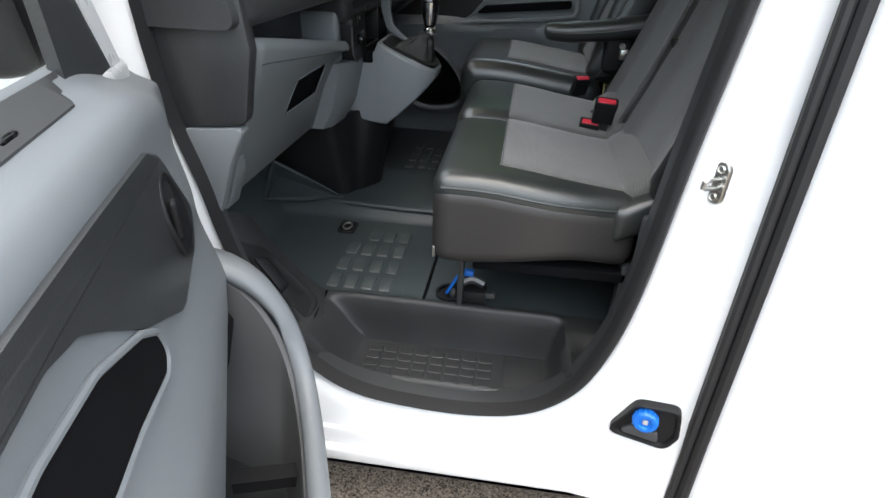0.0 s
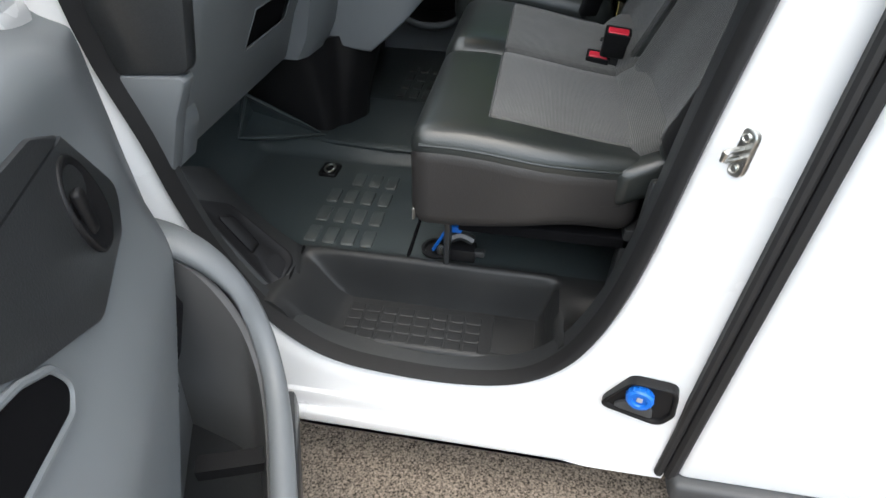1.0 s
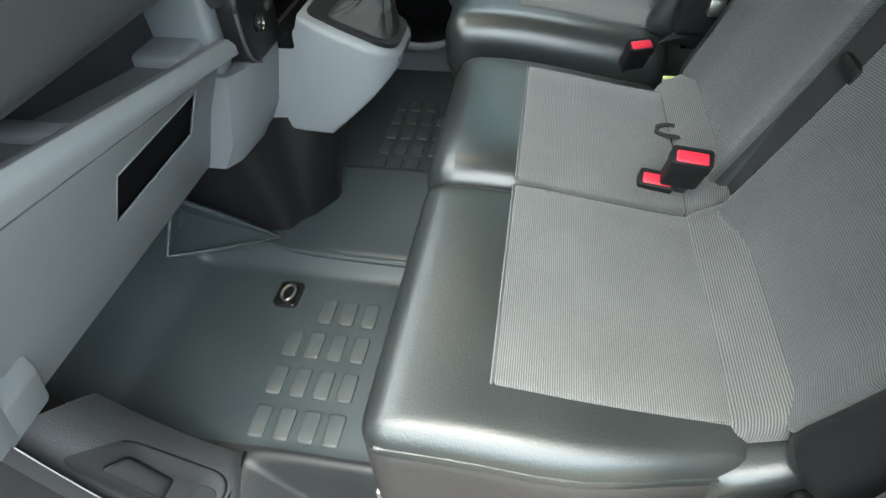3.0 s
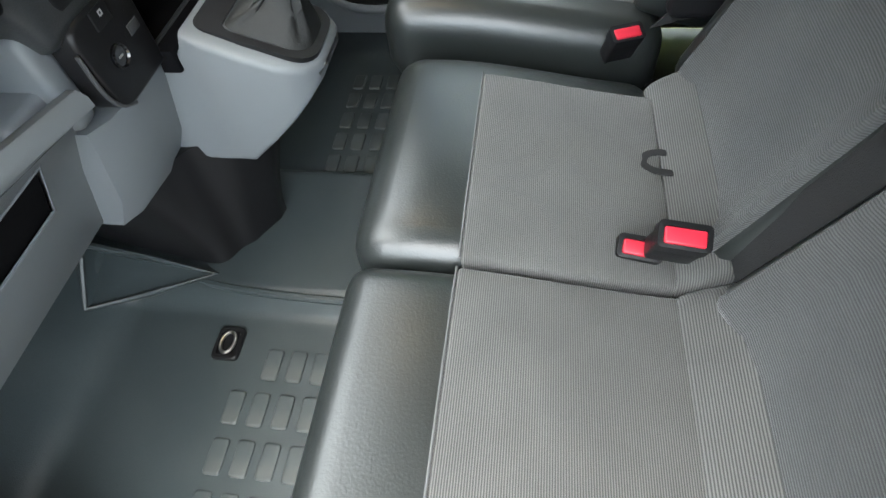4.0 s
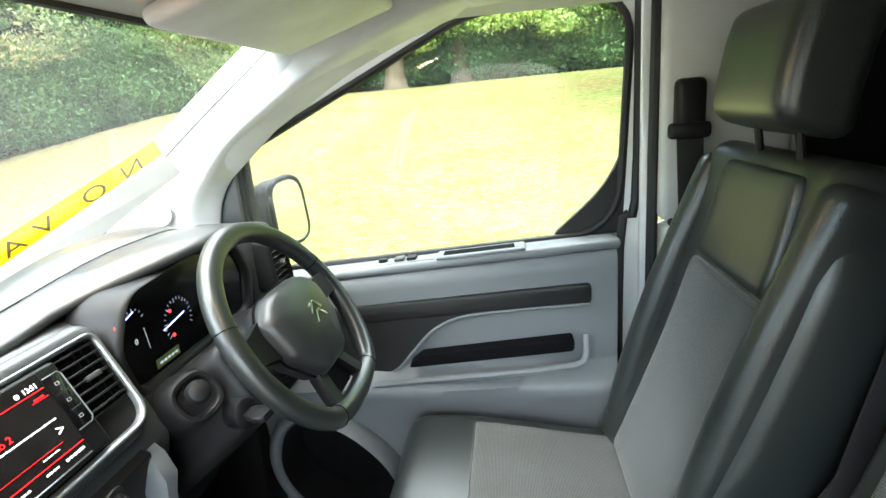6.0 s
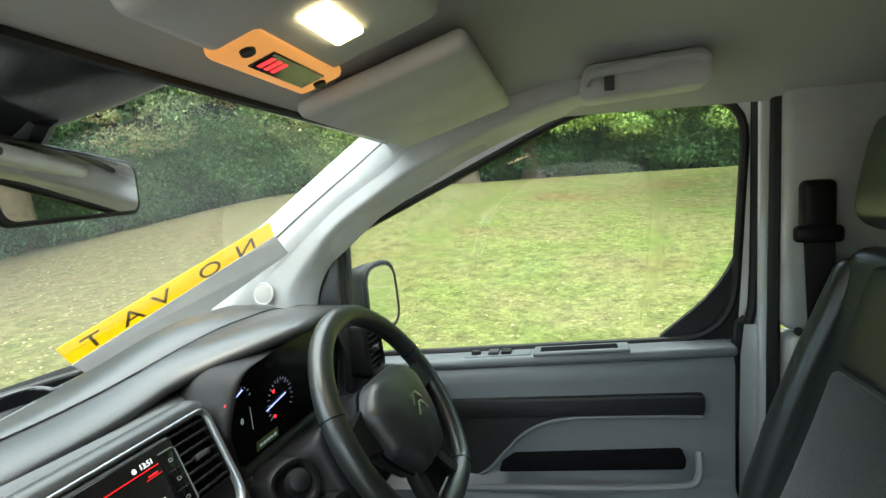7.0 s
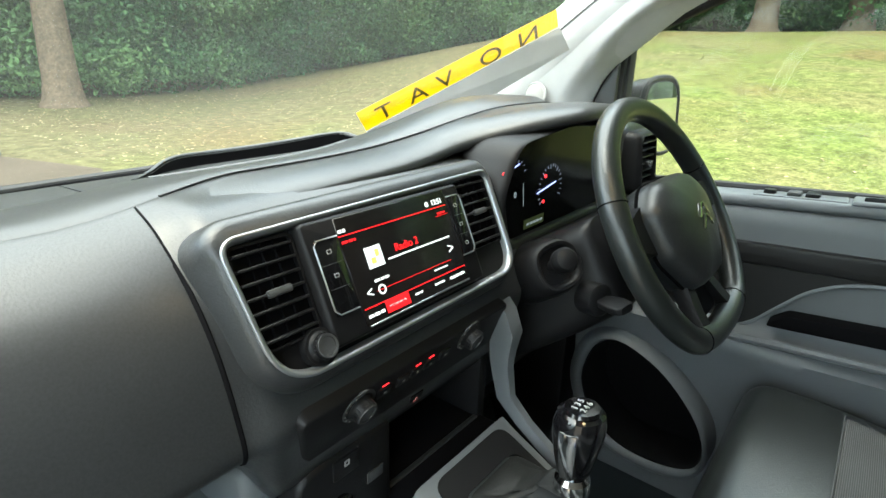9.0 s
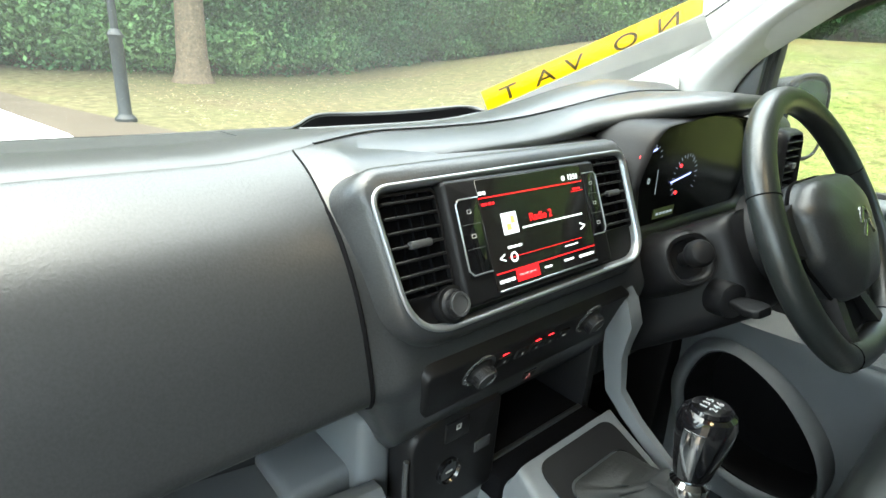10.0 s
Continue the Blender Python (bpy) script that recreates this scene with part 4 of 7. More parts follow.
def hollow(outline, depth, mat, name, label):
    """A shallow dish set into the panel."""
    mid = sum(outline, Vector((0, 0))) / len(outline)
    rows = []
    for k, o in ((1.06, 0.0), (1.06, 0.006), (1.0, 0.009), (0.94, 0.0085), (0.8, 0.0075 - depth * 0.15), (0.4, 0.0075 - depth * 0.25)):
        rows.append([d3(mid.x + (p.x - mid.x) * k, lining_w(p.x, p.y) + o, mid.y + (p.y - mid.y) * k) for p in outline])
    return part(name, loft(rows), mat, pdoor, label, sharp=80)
# Nearly flat bowl; its black colour stands in for the shade of depth.
hollow(oval_on_door(0.302, 0.915, 0.038, 0.054, 0.25), 0.012, SATIN, "latch_bowl", "bowl of the inner handle, black in place of deep shade")
lz = lining_w(0.30, 0.92)
part("latch_lever", rbox((0.310, lz + 0.004, 0.890), (0.330, lz + 0.016, 0.945), 0.006, 3, m=DM), SATIN, pdoor, "inner door handle")
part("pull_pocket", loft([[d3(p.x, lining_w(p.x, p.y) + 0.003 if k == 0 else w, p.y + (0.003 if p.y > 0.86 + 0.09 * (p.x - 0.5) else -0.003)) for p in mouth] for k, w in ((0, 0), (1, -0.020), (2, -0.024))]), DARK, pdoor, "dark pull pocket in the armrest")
part("pocket_rim", tube([d3(p.x, lining_w(p.x, p.y) + 0.002, p.y) for p in fine_poly(POCKET, 6, 0.03)], 0.0045, n=8, closed=True), GREY, pdoor)
part("speaker", on_door(fine_poly([(0.20, 0.46, 0.02), (0.46, 0.42, 0.02), (0.24, 0.69, 0.02), (0.19, 0.705, 0.01)]), 0.006), DARK, pdoor, "dark speaker mesh")
BIN_GREY = material("dark_grey_moulding", (0.125, 0.126, 0.128), 0.36, bump=0.06, bump_scale=500, scale=4)
# storage bin at the foot of the door: rolled rim, outer wall, dark end wall
rim = smooth_line([(0.085, 0.03, 0.748), (0.118, 0.085, 0.742), (0.150, 0.135, 0.712), (0.182, 0.172, 0.655), (0.215, 0.192, 0.59), (0.28, 0.203, 0.53), (0.42, 0.207, 0.50), (0.70, 0.205, 0.49), (1.02, 0.185, 0.49)], 5)
secs = []
for k, p in enumerate(rim):
    q = rim[min(k + 1, len(rim) - 1)] - rim[max(k - 1, 0)]
    q.normalize()
    inw = Vector((0, 0, 1)).cross(q)
    inw = Vector((abs(q.y), -abs(q.x), 0)).normalized()
    up = Vector((0, 0, 1))
    wdt = 0.036 + 0.034 * max(0, 1 - k / 14)
    secs.append([DM @ (p + v) for v in (Vector((0, 0, -0.03)), Vector((0, 0, -0.006)), up * 0.006 + inw * 0.006, up * 0.010 + inw * wdt * 0.5, up * 0.004 + inw * wdt * 0.92, inw * wdt - up * 0.008, inw * wdt * 0.8 - up * 0.03)])
part("bin_rim", loft(secs), GREY, pdoor, "light grey rolled rim of the door bin", sharp=70)
part("bin_wall", loft([[DM @ p, DM @ (p + Vector((0, -0.012, 0))), DM @ Vector((p.x + 0.05, p.y * 0.88 - 0.01, 0.25)), DM @ Vector((p.x + 0.05, p.y * 0.88, 0.24))] for p in [r - Vector((0, 0, 0.02)) for r in rim]]), GREY, pdoor, "light grey bin front wall")
part("bin_lining", loft([[DM @ (p + Vector((0.045 * (1 - k / len(rim)), -0.040, -0.012))), DM @ (Vector((p.x + 0.075, p.y * 0.80 - 0.035, 0.30))), DM @ (Vector((p.x + 0.07, p.y * 0.80 - 0.03, 0.29))), DM @ (p + Vector((0.03 * (1 - k / len(rim)), -0.030, -0.02)))] for k, p in enumerate(rim)]), BIN_GREY, pdoor, "dark grey bin end wall")
part("bin_floor", rbox((0.12, -0.02, 0.24), (1.05, 0.19, 0.30), 0.01, 2, m=DM), BLACK, pdoor)
part("bin_bar", loft([[d3(u, w, z) for w, z in ((0.05, 0.425), (0.19, 0.41), (0.19, 0.435), (0.05, 0.45))] for u in (0.335, 0.365)]), SATIN, pdoor)
# switch panel on the shoulder, window frame and pane
part("switch_bezel", loft([[d3(u, w, waist(u) + z) for w, z in ((-0.044, -0.012), (-0.012 + 0.4 * min(0, u - 0.35), -0.036), (-0.012 + 0.4 * min(0, u - 0.35), -0.026), (-0.042, -0.002))] for u in (0.275, 0.29, 0.32, 0.35, 0.64)]), DGREY, pdoor, "dark switch bezel")
part("window_switch", rbox((0.47, -0.034, 1.070), (0.51, -0.018, 1.088), 0.004, 2, m=DM), GLOSSY, pdoor)
part("window_frame", loft([[d3(u, w, z) for w, z in ((w0 - 0.02, z0), (w0 + 0.02, z0))] + [d3(u + du, w, z0 - dz) for w in (w0 + 0.02, w0 - 0.02)] for u, w0, z0, du, dz in ((0.05, -0.055, 1.06, 0.05, 0.0), (0.30, -0.065, 1.46, 0.04, 0.03), (0.55, -0.08, 1.66, 0.01, 0.045), (1.08, -0.08, 1.72, 0.0, 0.045))]), WHITE, pdoor)
part("sail_panel", loft([[d3(0.040, w, 1.045), d3(0.285, w, 1.085), d3(0.285, w - 0.01, 1.42), d3(0.255, w - 0.01, 1.40), d3(0.10, w - 0.004, 1.153)] for w in (-0.05, -0.036)]), BLACK, pdoor, "black mirror sail panel")
part("mirror_housing", rbox((0.0, -0.285, 1.060), (0.185, -0.100, 1.330), 0.045, 5, m=DM), SATIN, pdoor, "black wing mirror housing")
pane = part("pane", loft([[d3(0.285, w, 1.085), d3(1.06, w, 1.108), d3(1.06, w - 0.03, 1.68), d3(0.56, w - 0.03, 1.62), d3(0.32, w - 0.018, 1.43)] for w in (-0.058, -0.054)]), GLASS, pdoor, flat=True)
pane.visible_shadow = False
check = thing("door_check", "black and steel door check strap at the hinge pillar", "door check", (-0.69, 0.84, 0.75))
part("body", rbox((-0.735, 0.80, 0.735), (-0.685, 0.86, 0.775), 0.008, 2), SATIN, check)
part("bolt", lathe([(0, 0), (0.010, 0), (0.010, 0.008), (0, 0.008)], 8, Matrix.Translation((-0.70, 0.80, 0.755)) @ pose(0, 0, 0, 90, 0, 0)), STEEL, check)

# ---- driver's door ----
ddoor = thing("door_2", "closed driver's door with grey lining and open storage pockets", "van door", (-0.2, 2.46, 0.4), kind="structure")
WIN = [(-0.60, 1.175, 0.01), (0.250, 1.232, 0.13), (0.278, 1.722, 0.09), (-0.05, 1.712, 0.30), (-0.60, 1.455, 0.05)]
EDGE = [(-0.80, 0.36, 0.1), (0.300, 0.36, 0.05), (0.308, 1.80, 0.06), (-0.05, 1.79, 0.3), (-0.80, 1.44, 0.08)]
part("frame", loft([outline3(EDGE, 2.475), outline3(WIN, 2.485), outline3(WIN, 2.515), outline3(EDGE, 2.53)], ring=True), WHITE, ddoor, "white painted door frame")
part("window_seal", tube([v for v in outline3(WIN, 2.482)], 0.009, n=8, closed=True, side=(0, 1, 0)), RUBBER, ddoor, "black rubber window seal")
part("corner_fill", prism([(p.x, p.y) for p in rounded([(0.10, 1.222, 0.01), (0.280, 1.23, 0.02), (0.280, 1.50, 0.005), (0.258, 1.36, 0.3)])], "y", 2.484, 2.50), RUBBER, ddoor)
pane = part("pane", loft([outline3(WIN, 2.498), outline3(WIN, 2.502)]), GLASS, ddoor, flat=True)
pane.visible_shadow = False
part("seal_strip", tube([(0.252, 2.470, 0.42), (0.252, 2.470, 1.2), (0.285, 2.472, 1.30), (0.290, 2.472, 1.72)], 0.010, n=8, smooth=4), RUBBER, ddoor)
BIN = [Vector((p.x, p.y)) for p in smooth_line([(-0.548, 0.74, 0), (-0.530, 0.82, 0), (-0.490, 0.855, 0), (-0.440, 0.852, 0), (-0.365, 0.812, 0), (-0.295, 0.735, 0), (-0.272, 0.66, 0), (-0.300, 0.615, 0), (-0.38, 0.598, 0), (-0.46, 0.612, 0), (-0.520, 0.665, 0)], 4, closed=True)]
if sum(a.x * b.y - b.x * a.y for a, b in zip(BIN, BIN[1:] + BIN[:1])) < 0:
    BIN.reverse()
def belt(x):
    return 1.213 + 0.072 * x
def trim_w(x, z):
    """How far the lining stands in at each place."""
    top = belt(x)
    y = 2.462 - 0.028 * step01(0.80, 0.95, z) * (1 - step01(top - 0.03, top, z)) - 0.03
    y -= 0.055 * step01(0.45, 0.90, z) * (1 - step01(0.92, 0.955, z))
    return y
xs = [-0.70 + 0.0187 * i for i in range(51)]
secs = []
for x in xs:
    zs = [0.42 + (belt(x) - 0.42) * i / 44 for i in range(45)]
    secs.append([Vector((x, trim_w(x, z), z)) for z in zs] + [Vector((x, 2.476, belt(x))), Vector((x, 2.476, 0.42))])
lin = loft(secs)
bmesh.ops.delete(lin, geom=[f for f in lin.faces if f.calc_center_median().y < 2.45 and inside(f.calc_center_median().x, f.calc_center_median().z, BIN)], context="FACES")
part("lining", lin, GREY, ddoor, "moulded grey door lining", sharp=60)
def sheared(c):
    return Vector((c.x, c.y, c.z + 0.072 * c.x))
part("shoulder", rbox((-0.69, 2.405, 1.195), (0.243, 2.478, 1.216), 0.009, 3, cuts=(8, 0, 0), warp=sheared), GREY, ddoor)
part("switch_bezel", rbox((-0.30, 2.418, 1.212), (-0.155, 2.462, 1.219), 0.006, 2, cuts=(2, 0, 0), warp=sheared), GREY, ddoor)
part("mirror_switch", lathe([(0, 0), (0.011, 0), (0.010, 0.008), (0, 0.009)], 14, Matrix.Translation((-0.275, 2.438, 1.198))), SATIN, ddoor)
for i, x in enumerate((-0.236, -0.208)):
    part("window_switch", rbox((x - 0.011, 2.424, 1.216), (x + 0.011, 2.452, 1.226), 0.003, 2, warp=sheared), SATIN if i else DGREY, ddoor)
part("grab_rim", rbox((-0.150, 2.408, 1.213), (0.045, 2.466, 1.222), 0.008, 3, cuts=(3, 0, 0), warp=sheared), GREY, ddoor)
# Solid black strip; its colour stands in for the slot's shade.
part("grab_slot", rbox((-0.135, 2.420, 1.2205), (0.022, 2.452, 1.2235), 0.0015, 1, cuts=(3, 0, 0), warp=sheared), DARK, ddoor, "black strip for the shaded grab slot")
part("band", prism([(p.x, p.y) for p in rounded([(-0.62, 1.050, 0.01), (0.180, 1.100, 0.012), (0.180, 1.143, 0.012), (-0.62, 1.088, 0.01)])], "y", 2.392, 2.44, r=0.005), TRIM_BLACK, ddoor, "black recessed band")
curve = [(p.x, p.y) for p in smooth_line([(-0.62, 0.915, 0), (-0.34, 0.925, 0), (-0.262, 0.950, 0), (-0.215, 0.998, 0), (-0.165, 1.048, 0), (-0.09, 1.078, 0), (0.05, 1.090, 0), (0.176, 1.096, 0)], 5)]
part("sweep", prism(curve + [(0.178, 1.1005), (-0.62, 1.049)], "y", 2.396, 2.44), TRIM_BLACK, ddoor, "black swept pull")
part("sweep_edge", tube([Vector((x, 2.397, z)) for x, z in curve[4:]], 0.004, n=6), GREY, ddoor)
# A solid block, coloured black for the shade of a pocket.
part("pocket", prism([(p.x, p.y) for p in rounded([(-0.232, 0.968, 0.006), (0.138, 1.000, 0.010), (0.141, 1.028, 0.010), (-0.195, 0.997, 0.015)])], "y", 2.368, 2.42, r=0.002), DARK, ddoor, "black block for the shaded armrest pocket")
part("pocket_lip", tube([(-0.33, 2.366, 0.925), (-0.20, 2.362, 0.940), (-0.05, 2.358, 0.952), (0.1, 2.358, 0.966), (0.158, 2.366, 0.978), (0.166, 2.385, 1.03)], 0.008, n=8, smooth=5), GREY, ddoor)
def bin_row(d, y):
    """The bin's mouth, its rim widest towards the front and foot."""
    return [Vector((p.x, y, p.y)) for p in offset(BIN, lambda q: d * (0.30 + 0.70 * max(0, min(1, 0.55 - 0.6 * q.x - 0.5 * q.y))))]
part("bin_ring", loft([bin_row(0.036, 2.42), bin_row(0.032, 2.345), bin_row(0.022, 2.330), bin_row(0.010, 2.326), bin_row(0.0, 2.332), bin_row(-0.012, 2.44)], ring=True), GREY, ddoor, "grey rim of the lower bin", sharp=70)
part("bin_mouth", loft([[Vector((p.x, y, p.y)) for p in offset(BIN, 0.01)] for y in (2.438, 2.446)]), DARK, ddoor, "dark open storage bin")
part("bin_wall", loft([bin_row(-0.001, 2.336), bin_row(-0.013, 2.437), bin_row(-0.016, 2.437), bin_row(-0.004, 2.336)], ring=True), SATIN, ddoor)
part("bin_body", rbox((-0.22, 2.355, 0.44), (0.22, 2.44, 0.64), 0.04, 3), GREY, ddoor)
part("sail_panel", prism([(-0.80, 1.20), (-0.60, 1.20), (-0.60, 1.47), (-0.64, 1.455), (-0.80, 1.36)], "y", 2.452, 2.478, r=0.006), BLACK, ddoor, "black mirror sail panel")
part("post", tube([(-0.605, 2.474, 1.18), (-0.605, 2.474, 1.46)], 0.013, n=8), RUBBER, ddoor)
part("window_post", rbox((-0.612, 2.478, 1.17), (-0.586, 2.512, 1.47), 0.004, 2), RUBBER, ddoor, "black post at the front of the pane")

wing = thing("wing_mirror", "black door mirror outside the driver's window", "wing mirror", (-0.58, 2.62, 1.28))
WT = Matrix.Translation((-0.575, 2.625, 1.298)) @ pose(0, 0, 0, 0, -5, -20) @ Matrix.Translation((0.575, -2.625, -1.298))
part("housing", loft([[WT @ Vector((x, 2.625 + p.x * k, 1.30 + p.y * k)) for p in rounded([(-0.062, -0.090, 0.045), (0.068, -0.094, 0.05), (0.064, 0.090, 0.055), (-0.058, 0.080, 0.05)], 8)] for x, k in ((-0.665, 0.25), (-0.655, 0.62), (-0.635, 0.86), (-0.605, 0.97), (-0.575, 1.0), (-0.556, 0.98), (-0.553, 0.94))]), SATIN, wing, sharp=70)
part("arm", rbox((-0.64, 2.50, 1.22), (-0.585, 2.57, 1.27), 0.015, 3), SATIN, wing)
part("mirror", loft([[WT @ Vector((x, 2.626 + p.x, 1.298 + p.y)) for p in rounded([(-0.054, -0.080, 0.04), (0.058, -0.084, 0.045), (0.054, 0.080, 0.045), (-0.050, 0.072, 0.045)], 8)] for x in (-0.560, -0.5505)]), MIRROR, wing, "mirror glass")
part("rim", tube([WT @ Vector((-0.556, 2.625 + p.x, 1.30 + p.y)) for p in rounded([(-0.060, -0.086, 0.045), (0.065, -0.090, 0.05), (0.061, 0.087, 0.05), (-0.056, 0.078, 0.05)], 8)], 0.007, n=8, closed=True), SATIN, wing)

# ---- pillars, windscreen, headliner ----
trim_r = thing("trim", "pale grey plastic pillar trim beside the windscreen", "pillar trim", (-0.6, 2.4, 1.3), kind="structure")
def pillar_sec(x, z, y_in, wide):
    return [Vector((x - 0.03, y_in + 0.02, z + 0.035)), Vector((x - 0.008, y_in + 0.004, z + 0.012)), Vector((x, y_in, z)), Vector((x + 0.022, y_in + 0.005, z - 0.022 - wide * 0.4)), Vector((x + 0.050, y_in + 0.028, z - 0.046 - wide)), Vector((x + 0.070, y_in + 0.085, z - 0.063 - wide)), Vector((x + 0.03, y_in + 0.12, z + 0.01)), Vector((x - 0.04, y_in + 0.06, z + 0.05))]
part("pillar", loft([pillar_sec(*s) for s in ((-0.99, 1.27, 2.41, 0.06), (-0.86, 1.365, 2.385, 0.05), (-0.70, 1.472, 2.368, 0.02), (-0.55, 1.575, 2.352, 0.005), (-0.41, 1.668, 2.335, 0.02), (-0.30, 1.735, 2.325, 0.03))]), PILLAR, trim_r, sharp=50)
ridge = smooth_line([(-1.03, 2.415, 1.19), (-0.93, 2.398, 1.288), (-0.83, 2.381, 1.372), (-0.718, 2.369, 1.460), (-0.60, 2.356, 1.545), (-0.50, 2.346, 1.612), (-0.42, 2.336, 1.665), (-0.33, 2.315, 1.695), (-0.20, 2.300, 1.728), (-0.05, 2.295, 1.748), (0.12, 2.295, 1.752)], 6)
mouth = smooth_line([(-0.665, 2.446, 1.16), (-0.652, 2.444, 1.30), (-0.634, 2.443, 1.365), (-0.598, 2.442, 1.417), (-0.548, 2.442, 1.474), (-0.46, 2.442, 1.530), (-0.37, 2.442, 1.580), (-0.28, 2.442, 1.622), (-0.18, 2.442, 1.664), (-0.05, 2.442, 1.704), (0.12, 2.442, 1.728)], 6)
def quarter(f, s):
    """The smooth corner panel between the pillar and the window."""
    a, b = ridge[f], mouth[f]
    p = a.lerp(b, s)
    bow = 0.006 * math.sin(3.1416 * min(1, s / 0.75)) + step01(0.72, 1.0, s) ** 2 * (b.y - a.y - 0.012)
    return Vector((p.x, a.y + 0.003 + 0.012 * s - 0.006 * math.sin(3.1416 * s) + bow * 0.9, p.z))
nf = min(len(ridge), len(mouth))
part("corner_panel", loft([[quarter(f, q / 14) for q in range(15)] + [mouth[f] + Vector((0, 0.006, 0)), mouth[f] + Vector((-0.02, 0.02, 0)), ridge[f] + Vector((0, 0.06, 0))] for f in range(nf)]), PILLAR, trim_r, sharp=60)
part("joint_line", tube([p + Vector((0.0, 0.0005, 0)) for p in ridge[4:36]], 0.0022, n=6), DGREY, trim_r)
TWEETER = material("tweeter_mesh", (0.43, 0.42, 0.40), 0.8, bump=0.4, bump_scale=900)
cap_m = facing((-0.752, 2.381, 1.345), (1, 0.06, 0), (0.0, 0.1, 1))
part("speaker_cap", lathe([(0, 0), (0.020, 0), (0.020, 0.001), (0.017, 0.002), (0, 0.002)], 20, cap_m), TWEETER, trim_r)
part("cap_ring", lathe([(0.0225, -0.001), (0.0235, 0.0008), (0.0245, 0.0008), (0.026, -0.002)], 24, cap_m), PILLAR, trim_r)
trim_l = thing("trim", "grey plastic pillar trim at the passenger's side", "pillar trim", (-0.6, 0.95, 1.3), kind="structure")
part("pillar", loft([[Vector((v.x, 3.34 - v.y, v.z)) for v in pillar_sec(*s)] for s in ((-0.99, 1.27, 2.41, 0.06), (-0.70, 1.472, 2.368, 0.02), (-0.41, 1.668, 2.335, 0.02), (-0.30, 1.735, 2.325, 0.03))]), PILLAR, trim_l, sharp=50)

def screen_glass(u, v):
    """u across from -1 to 1, v up."""
    y = 1.67 + u * (0.76 - 0.035 * v)
    x = -1.03 + 0.62 * v + 0.10 * u * u * (1 - 0.6 * v)
    z = 1.235 + 0.42 * v + 0.035 * math.sin(v * 3.1416)
    return Vector((x, y, z))
ws = thing("window_1", "clear laminated windscreen with a black edge", "windscreen", (-0.9, 1.67, 1.24), kind="structure")
nu, nv = 16, 8
front = [[screen_glass(-1 + 2 * i / nu, j / nv) for i in range(nu + 1)] for j in range(nv + 1)]
pane = part("pane", loft(front, closed=False, caps=False), SCREEN_GLASS, ws, sharp=180)
pane.visible_shadow = False
part("lower_edge", tube([screen_glass(-1 + 2 * i / 20, 0.0) + Vector((0, 0, 0.006)) for i in range(21)], 0.005, n=6), RUBBER, ws, "black lower edge")
for s in (-1, 1):
    part("side_edge", tube([screen_glass(s, j / 10) + Vector((0, -0.012 * s, 0.0)) for j in range(11)], 0.012, n=6), RUBBER, ws)
part("top_edge", tube([screen_glass(-1 + 2 * i / 20, 1.0) for i in range(21)], 0.005, n=6), RUBBER, ws)

def liner_z(x, y):
    z = 1.655 + 0.11 * step01(-0.44, -0.05, x)
    side = abs(y - 1.67)
    z -= 0.07 * step01(0.52, 0.80, side) * step01(-0.40, -0.05, x)
    return z
secs = []
for i in range(25):
    x = -0.425 + 1.03 * i / 24
    line = [Vector((x, 0.92 + 1.52 * j / 30, liner_z(x, 0.92 + 1.52 * j / 30))) for j in range(31)]
    secs.append(line + [Vector((x, 2.46, 1.83)), Vector((x, 0.90, 1.83))])
solo("ceiling", loft(secs), LINER, "pale grey fabric headliner", "headliner", kind="structure", sharp=60)
bp = thing("trim", "pale grey plastic pillar trim behind the driver's door", "pillar trim", (0.43, 2.42, 0.9), kind="structure")
part("post_lower", rbox((0.325, 2.385, 0.5), (0.60, 2.47, 1.26), 0.015, 3), PILLAR, bp)
part("post_upper", rbox((0.318, 2.395, 1.268), (0.56, 2.46, 1.80), 0.015, 3), PILLAR, bp)
part("jamb", rbox((0.290, 2.452, 0.36), (0.322, 2.472, 1.80), 0.006, 2), WHITE, bp, "white painted door jamb")
part("jamb_seal", tube([(0.310, 2.435, 0.45), (0.310, 2.435, 1.2), (0.314, 2.432, 1.74)], 0.012, n=8, smooth=4), RUBBER, bp)
part("screw_cap", lathe([(0, 0), (0.008, 0), (0.008, 0.003), (0, 0.003)], 12, facing((0.335, 2.384, 1.27), (1, 0, 0), (0, 0, 1))), DGREY, bp)
adj = thing("belt_anchor", "black height adjuster of the driver's seat belt", "belt anchor", (0.355, 2.38, 1.5))
part("slider", rbox((0.335, 2.365, 1.44), (0.390, 2.40, 1.545), 0.012, 3), SATIN, adj)
part("guide", rbox((0.318, 2.35, 1.435), (0.395, 2.372, 1.465), 0.008, 3), SATIN, adj)
part("webbing", loft([[Vector((0.335, 2.362, 1.44)), Vector((0.383, 2.362, 1.44)), Vector((0.383, 2.365, 1.44)), Vector((0.335, 2.365, 1.44))], [Vector((0.38, 2.372, 0.60)), Vector((0.428, 2.372, 0.60)), Vector((0.428, 2.375, 0.60)), Vector((0.38, 2.375, 0.60))]]), BELT, adj, "black webbing")

